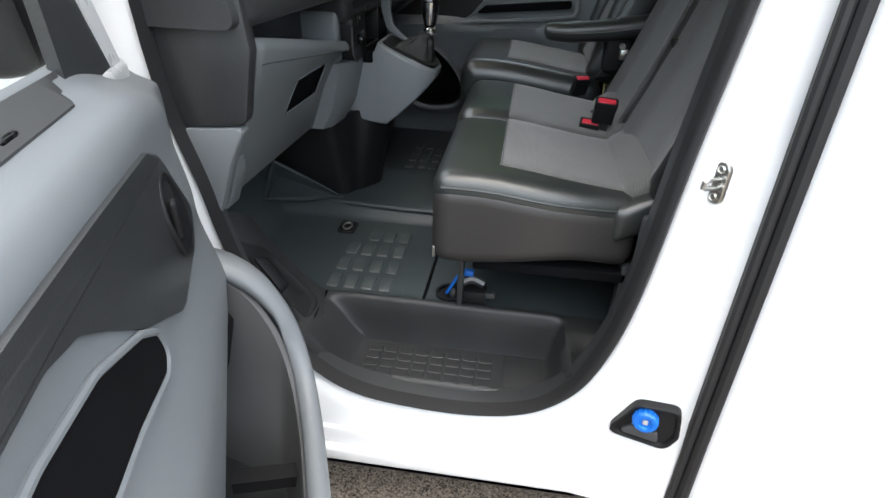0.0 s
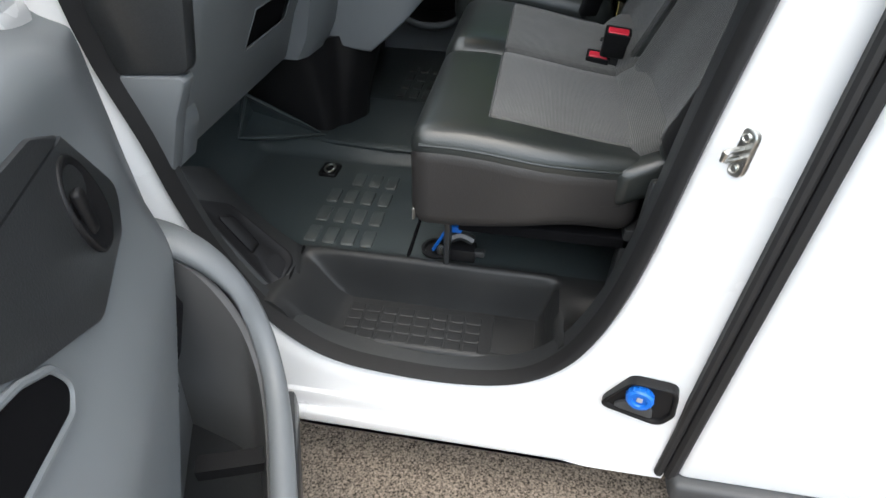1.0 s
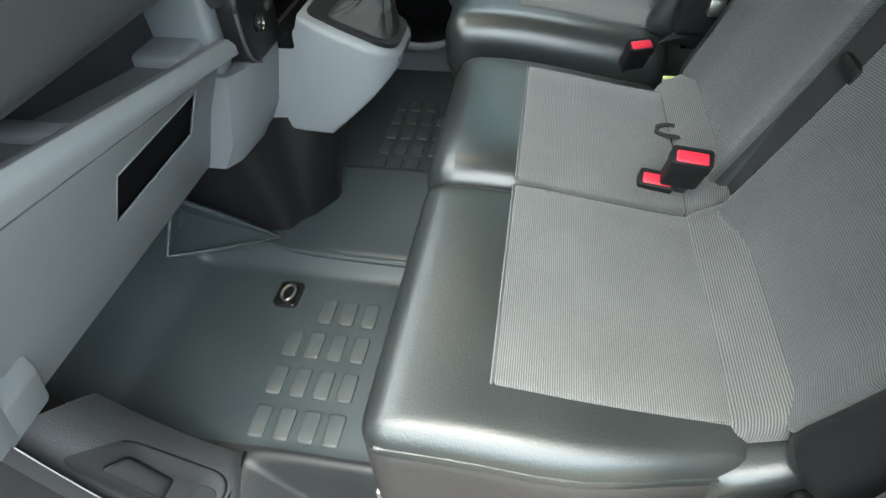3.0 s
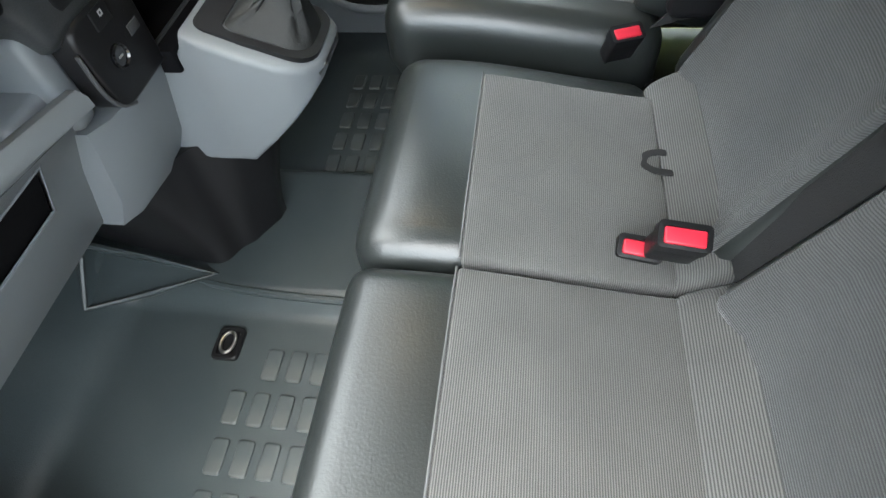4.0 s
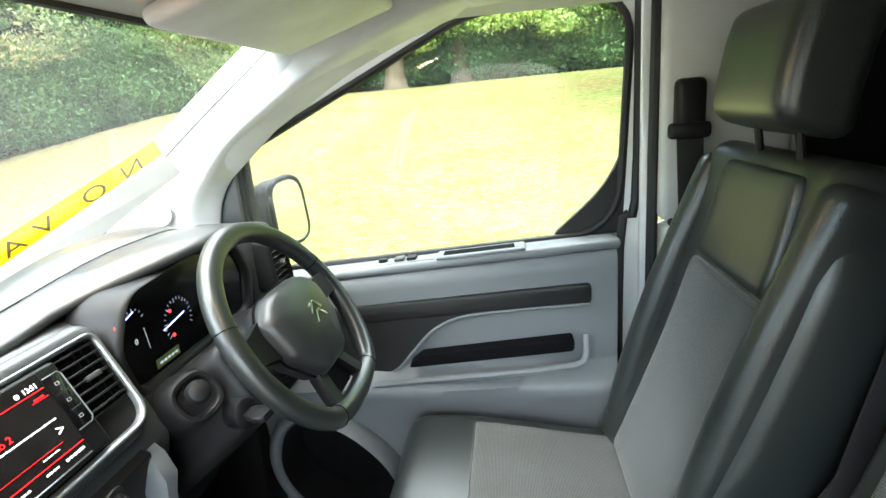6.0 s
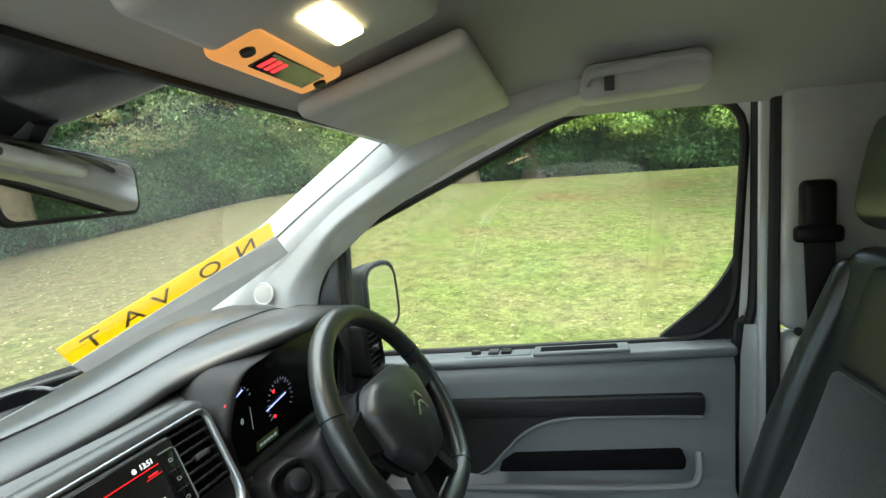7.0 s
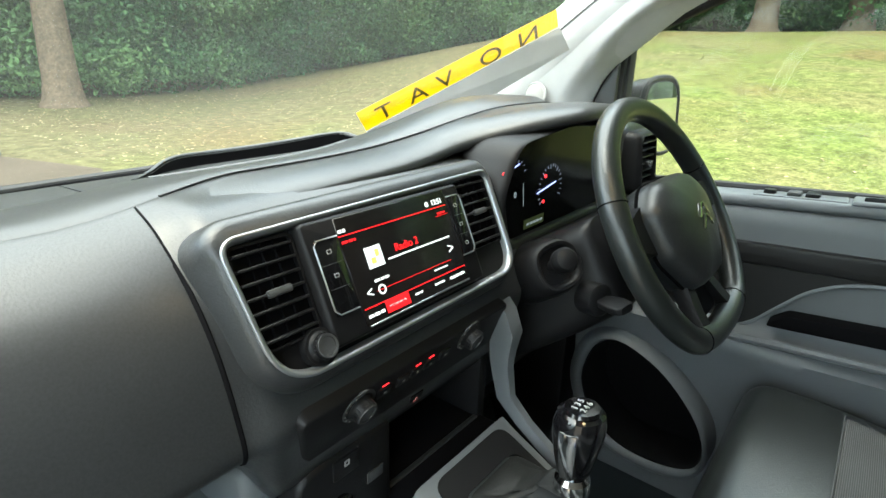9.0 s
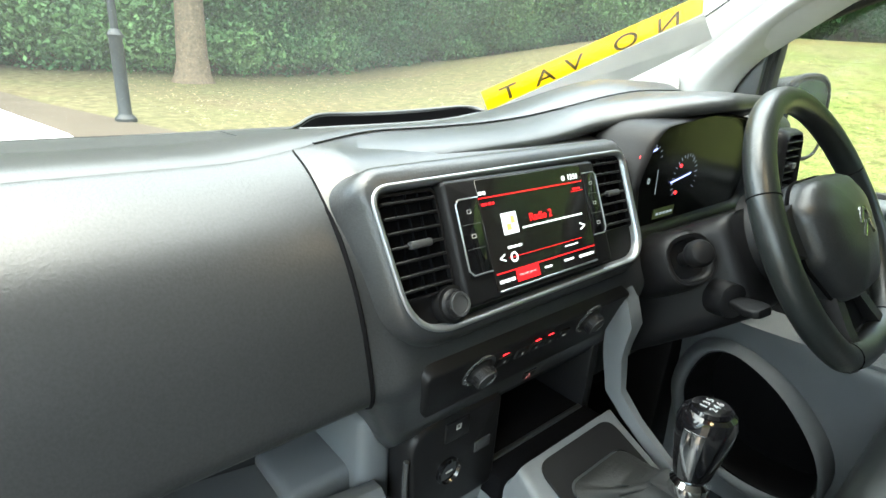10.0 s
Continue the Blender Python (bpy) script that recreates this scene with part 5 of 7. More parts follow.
# sun visor, overhead console, mirror, grab handle
visor = thing("sun_visor", "pale grey sun visor folded up over the driver", "sun visor", (-0.25, 2.07, 1.68))
VM = facing((-0.262, 2.06, 1.676), (0, 1, 0), (0.24, 0, 0.075))
part("flap", rbox((-0.21, -0.105, -0.012), (0.19, 0.105, 0.012), 0.011, 3, m=VM), PILLAR, visor)
part("hinge_clip", rbox((-0.150, -0.108, -0.005), (-0.125, -0.101, 0.006), 0.003, 2, m=VM), DGREY, visor)
over = thing("overhead_console", "pale overhead console with a lit warm lamp and red digits", "overhead console", (-0.33, 1.70, 1.65))
OM = facing((-0.262, 1.695, 1.700), (0, 1, 0), (0.20, 0, 0.07)) @ Matrix.Scale(0.86, 4)
part("body", rbox((-0.15, -0.095, -0.012), (0.125, 0.10, 0.022), 0.014, 3, m=OM), PILLAR, over)
part("display_frame", rbox((-0.045, -0.098, 0.008), (0.140, -0.036, 0.0265), 0.012, 4, m=OM), FRAME_GLOW, over, "display frame with its own orange glow in place of lamp light")
part("display", rbox((0.000, -0.082, 0.0255), (0.108, -0.050, 0.0285), 0.001, 1, m=OM), GLOSSY, over, "dark display window")
for i in range(3):
    part("digit", rbox((0.006 + 0.012 * i, -0.076, 0.0282), (0.013 + 0.012 * i, -0.057, 0.0292), 0.002, 1, m=OM), LED_RED, over, "red lit digit")
for a in (-0.025, 0.122):
    part("button", lathe([(0, 0), (0.008, 0), (0.007, 0.004), (0, 0.004)], 14, OM @ Matrix.Translation((a, -0.064, 0.026))), SATIN, over)
part("lamp", rbox((-0.028, -0.008, 0.018), (0.058, 0.026, 0.0275), 0.006, 2, m=OM), LAMP_ON, over, "lit warm lamp lens")
lamp_data = bpy.data.lights.new("interior_lamp", "AREA")
lamp_data.energy, lamp_data.size, lamp_data.color = 0.06, 0.08, (1.0, 0.72, 0.4)
lamp = new("interior_lamp", lamp_data)
lamp.matrix_world = look(OM @ Vector((0.05, 0.01, 0.033)), OM @ Vector((0.05, 0.01, 1.0)))
mir = thing("rear_view_mirror", "black framed rear-view mirror hanging from the header", "mirror", (-0.52, 1.71, 1.6))
MM = facing((-0.523, 1.702, 1.566), (-0.248, 0.969, 0.0), (-0.05, 0.0, 1))
mo = rounded([(-0.104, -0.036, 0.018), (0.106, -0.027, 0.016), (0.106, 0.027, 0.016), (-0.104, 0.035, 0.020)])
part("housing", loft([[MM @ Vector((p.x * k, p.y * k, z)) for p in mo] for k, z in ((0.6, -0.034), (0.90, -0.024), (0.985, -0.006), (1.0, 0.006), (0.96, 0.008))]), DGREY, mir)
part("glass", loft([[MM @ Vector((p.x * 0.95, p.y * 0.92, z)) for p in mo] for z in (0.0082, 0.0095)]), MIRROR, mir, "mirror glass", flat=True)
part("edge", tube([MM @ Vector((p.x * 1.0, p.y * 1.0, 0.006)) for p in mo], 0.0022, n=8, closed=True), SATIN, mir, "thin black rim")
part("stalk", tube([MM @ Vector((-0.03, 0.02, -0.03)), (-0.530, 1.67, 1.605), (-0.50, 1.66, 1.625)], 0.014, n=8, smooth=4), SATIN, mir)
def shroud(x, z, y, w, h):
    return [Vector((x + 0.55 * h * math.sin(a), y + w * math.cos(a), z - h * 0.5 + h * 0.9 * math.sin(a))) for a in [j * 0.3927 for j in range(16)]]
part("sensor_cover", loft([shroud(*s) for s in ((-0.562, 1.600, 1.628, 0.010, 0.005), (-0.552, 1.606, 1.632, 0.026, 0.010), (-0.515, 1.630, 1.640, 0.048, 0.016), (-0.465, 1.658, 1.652, 0.070, 0.022), (-0.425, 1.680, 1.658, 0.084, 0.026), (-0.39, 1.70, 1.660, 0.09, 0.026))]), SATIN, mir, "black sensor shroud", sharp=80)
grab = thing("grab_handle", "pale grey folding grab handle over the driver's window", "grab handle", (0.07, 2.39, 1.73))
part("base", prism([(p.x, p.y) for p in rounded([(-0.048, 1.690, 0.016), (0.160, 1.704, 0.016), (0.152, 1.762, 0.02), (-0.038, 1.748, 0.02)])], "y", 2.228, 2.30, r=0.006), PILLAR, grab)
part("grip", tube([(-0.036, 2.224, 1.715), (-0.020, 2.214, 1.730), (0.06, 2.210, 1.738), (0.135, 2.214, 1.744), (0.148, 2.224, 1.735)], 0.009, n=8, smooth=4), PILLAR, grab)
part("slot", rbox((-0.006, 2.224, 1.703), (0.010, 2.2275, 1.727), 0.001, 1), DGREY, grab, "dark finger slot")
# banner lying on the dash along the windscreen
bann = thing("banner", "yellow banner with black capital letters behind the windscreen", "banner", (-0.85, 2.1, 1.36))
p0, p1 = Vector((-0.9465, 2.060, 1.2724)), Vector((-0.690, 2.345, 1.470))
BM = facing((p0 + p1) / 2, p1 - p0, Vector((0.35, -0.30, 0.70)))
L = (p1 - p0).length
part("sheet", rbox((-L / 2, 0.0, 0), (L / 2, 0.056, 0.0015), 0.0005, 1, m=BM), YELLOW, bann, "yellow strip")
part("fold", loft([[BM @ Vector((-L / 2, 0.006, 0.004)), BM @ Vector((L / 2, 0.017, 0.004)), BM @ Vector((L / 2 + 0.01, -0.035, 0.02)), BM @ Vector((-L / 2 + 0.02, -0.075, 0.02))], [BM @ Vector((-L / 2, 0.006, 0.006)), BM @ Vector((L / 2, 0.017, 0.006)), BM @ Vector((L / 2 + 0.01, -0.035, 0.022)), BM @ Vector((-L / 2 + 0.02, -0.075, 0.022))]]), BANNERBACK, bann, "pale folded back")
for text, off in (("T", -0.165), ("A", -0.092), ("V", -0.032), ("O", 0.068), ("N", 0.150)):
    words("letter", text, 0.062, BM @ Matrix.Translation((off, 0.027, 0.003)) @ Matrix.Diagonal((-1, 0.8, 1, 1)), PRINT, bann)

# ---- seats ----
def puff(x0, x1, y0, y1, amount):
    """A soft dome over a cushion top."""
    def warp(c):
        u, v = (c.x - x0) / (x1 - x0), (c.y - y0) / (y1 - y0)
        k = max(0, 4 * u * (1 - u)) ** 0.5 * max(0, 4 * v * (1 - v)) ** 0.5
        return Vector((c.x, c.y, c.z + amount * k))
    return warp


def lean_matrix(x, z, degrees):
    return Matrix.Translation((x, 0, z)) @ pose(0, 0, 0, 0, degrees, 0)


def backrest(seat, y0, y1, x, z, lean, height, upper_vinyl, edge_l, edge_r):
    LM = lean_matrix(x, z, lean)
    def bow(c):
        v = (c.y - y0) / (y1 - y0)
        h = c.z / height
        side = abs(2 * v - 1)
        dx = -0.030 * step01(0.55, 1.0, side) * (1 - 0.5 * h) if c.x < 0.06 else 0
        pinch = 1 - 0.10 * step01(0.75, 1.0, h)
        return Vector((c.x + dx + 0.012 * math.sin(h * 3.14), (y0 + y1) / 2 + (c.y - (y0 + y1) / 2) * pinch, c.z))
    shell_ = part("backrest", rbox((0.0, y0, -0.04), (0.12, y1, height), 0.035, 4, cuts=(0, 8, 8), warp=bow, m=LM), VINYL, seat, "black vinyl backrest")
    top = height * (0.66 if upper_vinyl else 0.97)
    part("cloth_panel", rbox((-0.010, y0 + edge_l, -0.02), (0.05, y1 - edge_r, top), 0.014, 3, cuts=(0, 6, 8), warp=bow, m=LM), FABRIC_BACK_SHADED, shell_, "grey woven cloth panel")
    if upper_vinyl:
        part("upper_panel", rbox((-0.012, y0 + edge_l + 0.01, top + 0.004), (0.05, y1 - edge_r - 0.01, height - 0.03), 0.014, 3, cuts=(0, 6, 4), warp=bow, m=LM), VINYL, shell_, "smooth black vinyl panel")
    part("back_shell", rbox((0.10, y0 + 0.02, -0.02), (0.145, y1 - 0.02, height - 0.03), 0.02, 3, m=LM), SATIN, seat)
    return LM


def cushion(seat, x0, x1, y0, y1, z0, zt, front, side_l, side_r, dome=0.010, taper=0.0):
    """Vinyl cushion with a ribbed cloth centre."""
    def shape(c):
        p = puff(x0, x1, y0, y1, dome)(c) if c.z > zt - 0.06 else c
        f = (p.x - x0) / (x1 - x0)
        if p.z > zt - 0.06:
            p.z -= 0.040 * step01(0.15, 1.0, f) - 0.004
        if p.z < zt - 0.10:
            p.x += 0.05 * (1 - f) * step01(zt - 0.10, z0, p.z)
        if p.y < y0 + 0.10:
            p.y += taper * step01(0.45, 1.0, f) * (y0 + 0.10 - p.y) / 0.10
        return p
    base = part("cushion", rbox((x0, y0, z0), (x1, y1, zt), 0.045, 5, cuts=(8, 8, 3), warp=shape), VINYL, seat, "black vinyl seat cushion")
    part("cloth_panel", rbox((x0 + front, y0 + side_l, zt - 0.03), (x1 - 0.012, y1 - side_r, zt + 0.0035), 0.006, 3, cuts=(8, 8, 0), warp=shape), FABRIC, base, "ribbed grey cloth seat panel")
    part("stitching", tube([shape(Vector((x0 + front - 0.001, y0 + side_l + (y1 - y0 - side_l - side_r) * i / 10, zt + 0.002))) for i in range(11)], 0.0016, n=5), THREAD, base)
    return base


bench = thing("bench_seat", "double passenger bench in black vinyl and ribbed grey cloth", "bench seat", (0.05, 1.37, 0.46))
near = cushion(bench, -0.178, 0.232, 0.973, 1.387, 0.775, 0.840, 0.131, 0.075, 0.004, taper=0.040)
mid = cushion(bench, -0.185, 0.215, 1.388, 1.785, 0.625, 0.846, 0.140, 0.004, 0.062)
def skirt_low(c):
    c = Vector((c.x, c.y + 0.040 * step01(0.006, 0.232, c.x) * max(0, 1.073 - c.y) / 0.10, c.z))
    if c.z > 0.74:
        return Vector((c.x, c.y, c.z - 0.038 * step01(0.15, 1.0, (c.x + 0.178) / 0.41)))
    return Vector((c.x, c.y, c.z + (0.02 * step01(-0.12, 0.1, c.x) - 0.012 * step01(0.1, 0.22, c.x) if c.z < 0.70 else 0)))
part("skirt", rbox((-0.1765, 0.969, 0.648), (0.233, 1.06, 0.826), 0.034, 6, cuts=(10, 0, 4), warp=skirt_low), SKIRT, bench, "black vinyl side panel with piping")
part("front_skirt", rbox((-0.166, 1.05, 0.645), (-0.11, 1.77, 0.775), 0.02, 3), SKIRT, bench)
part("piping", tube([skirt_low(Vector((-0.158 + 0.0375 * i, 0.9755, 0.8205))) for i in range(11)], 0.0032, n=7), VINYL, bench)
part("mitre_seam", tube([(-0.047, 1.054, 0.8445), (-0.09, 1.048, 0.846), (-0.13, 1.040, 0.8405), (-0.160, 1.034, 0.824)], 0.0016, n=6, smooth=4), THREAD, bench)
part("label_tag", rbox((-0.173, 0.980, 0.660), (-0.168, 0.988, 0.685), 0.001, 1), STEEL, bench, "small pale woven tag")
# hinged flap between cushion and back
for y0, y1 in ((1.045, 1.390), (1.392, 1.765)):
    part("rear_flap", rbox((0.192, y0, 0.755), (0.285, y1, 0.812), 0.022, 4, cuts=(3, 4, 0), warp=lambda c: Vector((c.x, c.y, c.z + 0.62 * (c.x - 0.192)))), FABRIC, bench, "cloth flap at the foot of the backrest")
backrest(bench, 0.995, 1.385, 0.262, 0.845, 17, 0.60, False, 0.045, 0.02)
backrest(bench, 1.405, 1.79, 0.262, 0.845, 17, 0.60, False, 0.02, 0.035)
part("rear_corner", rbox((0.175, 1.000, 0.715), (0.300, 1.052, 0.795), 0.022, 4, cuts=(4, 0, 0), warp=lambda c: Vector((c.x, c.y + 0.10 * max(0, c.x - 0.20), c.z + 0.45 * max(0, c.x - 0.192)))), VINYL, bench, "black vinyl corner behind the cushion")
part("recliner_cover", rbox((0.250, 0.982, 0.700), (0.330, 1.012, 0.800), 0.012, 3), SATIN, bench, "black plastic recliner cover")
part("side_cover", rbox((-0.035, 0.968, -0.03), (0.125, 1.050, 0.20), 0.034, 4, cuts=(4, 0, 4), warp=lambda c: Vector((c.x, c.y - 0.01 * math.sin(c.z * 12), c.z)), m=lean_matrix(0.270, 0.845, 17)), SATIN, bench, "black plastic backrest side")
part("hinge_arm", prism([(p.x, p.y) for p in rounded([(0.235, 0.690, 0.01), (0.275, 0.690, 0.01), (0.300, 0.80, 0.02), (0.335, 0.90, 0.015), (0.305, 0.915, 0.012), (0.262, 0.82, 0.02)])], "y", 0.966, 0.976, r=0.003), DGREY, bench, "dark steel hinge arm")
part("hinge_pin", lathe([(0, 0), (0.014, 0), (0.014, 0.010), (0.009, 0.013), (0, 0.013)], 16, Matrix.Translation((0.292, 0.966, 0.845)) @ pose(0, 0, 0, 90, 0, 0)), STEEL, bench, "bare steel hinge pin")
part("hinge_hook", tube([(0.255, 0.962, 0.735), (0.272, 0.955, 0.755), (0.268, 0.953, 0.785), (0.285, 0.955, 0.80)], 0.006, n=8, smooth=4), SATIN, bench)
part("hinge_bracket", rbox((0.225, 0.962, 0.60), (0.30, 0.985, 0.80), 0.01, 2), BLACK, bench)
part("front_leg", rbox((-0.128, 1.09, 0.46), (-0.115, 1.13, 0.64), 0.003, 2), BLACK, bench)
part("front_leg", rbox((-0.065, 1.68, 0.46), (-0.035, 1.73, 0.64), 0.003, 2), BLACK, bench)
part("rear_leg", rbox((0.22, 1.02, 0.46), (0.26, 1.06, 0.66), 0.004, 2), BLACK, bench)
part("rear_leg", rbox((0.22, 1.68, 0.46), (0.26, 1.73, 0.66), 0.004, 2), BLACK, bench)
part("underframe", rbox((-0.09, 1.02, 0.615), (0.25, 1.06, 0.64), 0.004), DARK, bench)
part("underframe", rbox((-0.09, 1.68, 0.615), (0.25, 1.72, 0.64), 0.004), DARK, bench)
lock = thing("seat_latch", "black floor latch with blue cable and metal bolt", "seat latch", (-0.03, 1.13, 0.46))
part("cup", lathe([(0, 0.001), (0.036, 0.001), (0.037, 0.008), (0.03, 0.009), (0.027, 0.002), (0, 0.002)], 20, Matrix.Translation((-0.150, 1.142, 0.458))), SATIN, lock)
part("bolt", lathe([(0, 0), (0.009, 0), (0.009, 0.012), (0.005, 0.02), (0, 0.02)], 8, Matrix.Translation((-0.140, 1.13, 0.462))), STEEL, lock, "bright metal bolt")
part("clamp", rbox((-0.123, 1.105, 0.46), (-0.058, 1.145, 0.495), 0.006, 2), SATIN, lock)
part("lever", rbox((-0.068, 1.108, 0.478), (-0.038, 1.124, 0.494), 0.003, 2), BLACK, lock)
part("hose", tube([(-0.128, 1.130, 0.50), (-0.098, 1.140, 0.512), (-0.068, 1.140, 0.50)], 0.012, n=8, smooth=4), BLACK, lock)
part("cable", tube([(-0.158, 1.135, 0.465), (-0.143, 1.125, 0.50), (-0.128, 1.130, 0.525), (-0.103, 1.145, 0.53)], 0.004, n=7, smooth=4), BLUE, lock, "blue cable")
part("grip", rbox((-0.128, 1.130, 0.522), (-0.093, 1.148, 0.538), 0.005, 2), BLUE, lock, "blue plastic grip")


def buckle(m, label, scale=1.0):
    b = thing("belt_buckle", label, "belt buckle", m.translation)
    s = scale
    part("body", rbox((-0.013 * s, -0.025 * s, -0.062 * s), (0.013 * s, 0.025 * s, -0.006 * s), 0.006, 3, m=m), SATIN, b)
    part("collar", flat_frame(m, s), SATIN, b)
    part("button", rbox((-0.0095 * s, -0.0205 * s, -0.012 * s), (0.0085 * s, 0.0205 * s, 0.0005 * s), 0.003, 3, m=m), RED, b, "red release button")
    part("stalk", rbox((-0.006 * s, -0.017 * s, -0.12 * s), (0.007 * s, 0.017 * s, -0.058 * s), 0.004, 2, m=m), BELT, b)


def flat_frame(m, s):
    """The open top of a buckle round its button."""
    o = rounded([(-0.0135 * s, -0.026 * s, 0.006), (0.0150 * s, -0.026 * s, 0.006), (0.0150 * s, 0.026 * s, 0.006), (-0.0135 * s, 0.026 * s, 0.006)], 4)
    i = rounded([(-0.0100 * s, -0.021 * s, 0.004), (0.0090 * s, -0.021 * s, 0.004), (0.0090 * s, 0.021 * s, 0.004), (-0.0100 * s, 0.021 * s, 0.004)], 4)
    return loft([[m @ Vector((p.x, p.y, z)) for p in q] for q, z in ((o, -0.02 * s), (o, -0.002 * s), (i, -0.001 * s), (i, -0.02 * s))], ring=True)


buckle(Matrix.Translation((0.160, 1.428, 0.838)) @ pose(0, 0, 0, 4, -24, 82), "black seat belt buckle with red button between the cushions")
buckle(Matrix.Translation((0.189, 1.400, 0.900)) @ pose(0, 0, 0, 4, -22, 84), "taller black seat belt buckle with red button", 1.05)
buckle(Matrix.Translation((0.166, 1.813, 0.864)) @ pose(0, 0, 0, 0, -24, 110), "black seat belt buckle with red button beside the driver's seat")
loop = thing("belt_loop", "black webbing loop lying on the seat", "strap", (0.19, 1.57, 0.83))
part("strap", tube([(0.222, 1.565, 0.820), (0.205, 1.560, 0.826), (0.188, 1.566, 0.824), (0.178, 1.582, 0.820), (0.184, 1.598, 0.820), (0.202, 1.602, 0.821), (0.224, 1.596, 0.820)], 0.006, n=6, flat=0.22, side=(0, 0, 1), smooth=4), BELT, loop)
belt_ = thing("seat_belt", "black seat belt running up between the two backrests", "seat belt", (0.27, 1.395, 0.86))
LS = lean_matrix(0.262, 0.845, 17)
part("webbing", loft([[LS @ Vector((x, y + dy, z)) for x, dy in ((-0.012, -0.024), (-0.012, 0.024), (-0.009, 0.024), (-0.009, -0.024))] for z, y in ((0.0, 1.405), (0.2, 1.392), (0.40, 1.375), (0.62, 1.36))]), BELT, belt_)
part("gap_cover", rbox((-0.004, 1.372, -0.02), (0.10, 1.418, 0.58), 0.01, 2, m=LS), SATIN, belt_)
part("guide", rbox((-0.02, 1.352, 0.195), (0.004, 1.40, 0.215), 0.004, 2, m=LS), SATIN, belt_, "black plastic belt guide")

driver = thing("driver_seat", "driver's seat in black vinyl and grey cloth with armrest", "car seat", (0.05, 2.08, 0.46))
cushion(driver, -0.226, 0.235, 1.832, 2.335, 0.68, 0.882, 0.150, 0.075, 0.060, 0.014)
part("side_pan", rbox((-0.19, 1.838, 0.58), (0.25, 1.862, 0.75), 0.012, 3), SATIN, driver)
part("front_pan", rbox((-0.185, 1.85, 0.60), (-0.15, 2.32, 0.75), 0.012, 3), SATIN, driver)
part("plinth", rbox((-0.12, 1.90, 0.46), (0.26, 2.27, 0.66), 0.01, 2), DARK, driver)
LD = backrest(driver, 1.870, 2.315, 0.205, 0.885, 18, 0.585, True, 0.085, 0.085)
for s, y in ((1, 1.878), (-1, 2.258)):
    part("bolster", rbox((-0.022, y, 0.0), (0.08, y + 0.05, 0.56), 0.024, 4, cuts=(0, 0, 6), warp=lambda c: Vector((c.x - 0.012 * math.sin(c.z * 6.2), c.y, c.z)), m=LD), VINYL, driver, "black vinyl side bolster")
part("headrest", rbox((-0.058, 1.978, 0.605), (0.045, 2.212, 0.770), 0.026, 5, cuts=(0, 4, 2), warp=lambda c: Vector((c.x - 0.02 * math.sin((c.z - 0.6) * 12), c.y, c.z)), m=LD), VINYL, driver, "black vinyl headrest")
for y in (2.03, 2.15):
    part("headrest_post", tube([LD @ Vector((0.03, y, 0.54)), LD @ Vector((-0.03, y, 0.66))], 0.006, n=8), SATIN, driver)
arm = part("armrest", loft([[Vector((x, 1.80 + 0.032 * k * math.cos(a), z + 0.030 * k * math.sin(a) * (0.8 if math.sin(a) > 0 else 1.1))) for a in [j * 0.5236 for j in range(12)]] for x, z, k in ((0.030, 1.000, 0.25), (0.036, 1.000, 0.7), (0.052, 1.0, 0.95), (0.10, 1.0, 1.05), (0.20, 1.01, 1.1), (0.30, 1.025, 1.15), (0.36, 1.04, 1.1), (0.39, 1.045, 0.6))]), VINYL, driver, "black vinyl armrest with stitched edge")
part("stitching", tube([(0.05, 1.770, 0.998), (0.12, 1.766, 0.998), (0.22, 1.764, 1.008), (0.34, 1.763, 1.03)], 0.0018, n=5, smooth=3), THREAD, arm)
part("armrest_pivot", rbox((0.215, 1.812, 0.88), (0.30, 1.85, 1.02), 0.015, 3), SATIN, driver)
part("pivot_bolt", lathe([(0, 0), (0.009, 0), (0.009, 0.012), (0, 0.012)], 8, Matrix.Translation((0.265, 1.80, 0.965)) @ pose(0, 0, 0, 90, 0, 0)), STEEL, driver, "bare metal pivot bolt")
dbelt = thing("seat_belt", "black seat belt with metal tongue beside the driver's seat", "seat belt", (0.3, 1.83, 0.9))
part("webbing", loft([[Vector((x, y + dy, z)) for dy in (-0.002, 0.002)] + [Vector((x + 0.045, y + dy, z + 0.015)) for dy in (0.002, -0.002)] for x, y, z in ((0.20, 1.83, 0.86), (0.27, 1.82, 0.95), (0.36, 1.83, 1.10), (0.45, 1.86, 1.40))]), BELT, dbelt)
part("tongue", rbox((0.262, 1.796, 0.925), (0.29, 1.812, 0.955), 0.003, 2), STEEL, dbelt, "metal belt tongue")

# ---- dashboard ----
dash = thing("dashboard", "black and grey plastic dashboard with centre stack", "dashboard", (-0.6, 1.67, 0.75))
C0 = 1.68


def hood(y):
    return math.exp(-abs((y - 2.09) / 0.22) ** 2.4) if y < 2.09 else math.exp(-((y - 2.09) / 0.215) ** 4)


def seam_at(y):
    """The seam where the top pad meets the face: x and z."""
    k = hood(y)
    b = step01(1.44, 1.60, y)
    return -0.616 - 0.040 * b + 0.035 * k, 1.2915 + 0.007 * step01(1.40, 1.5, y) + 0.0055 * b + 0.045 * k - 0.02 * step01(2.25, 2.42, y)


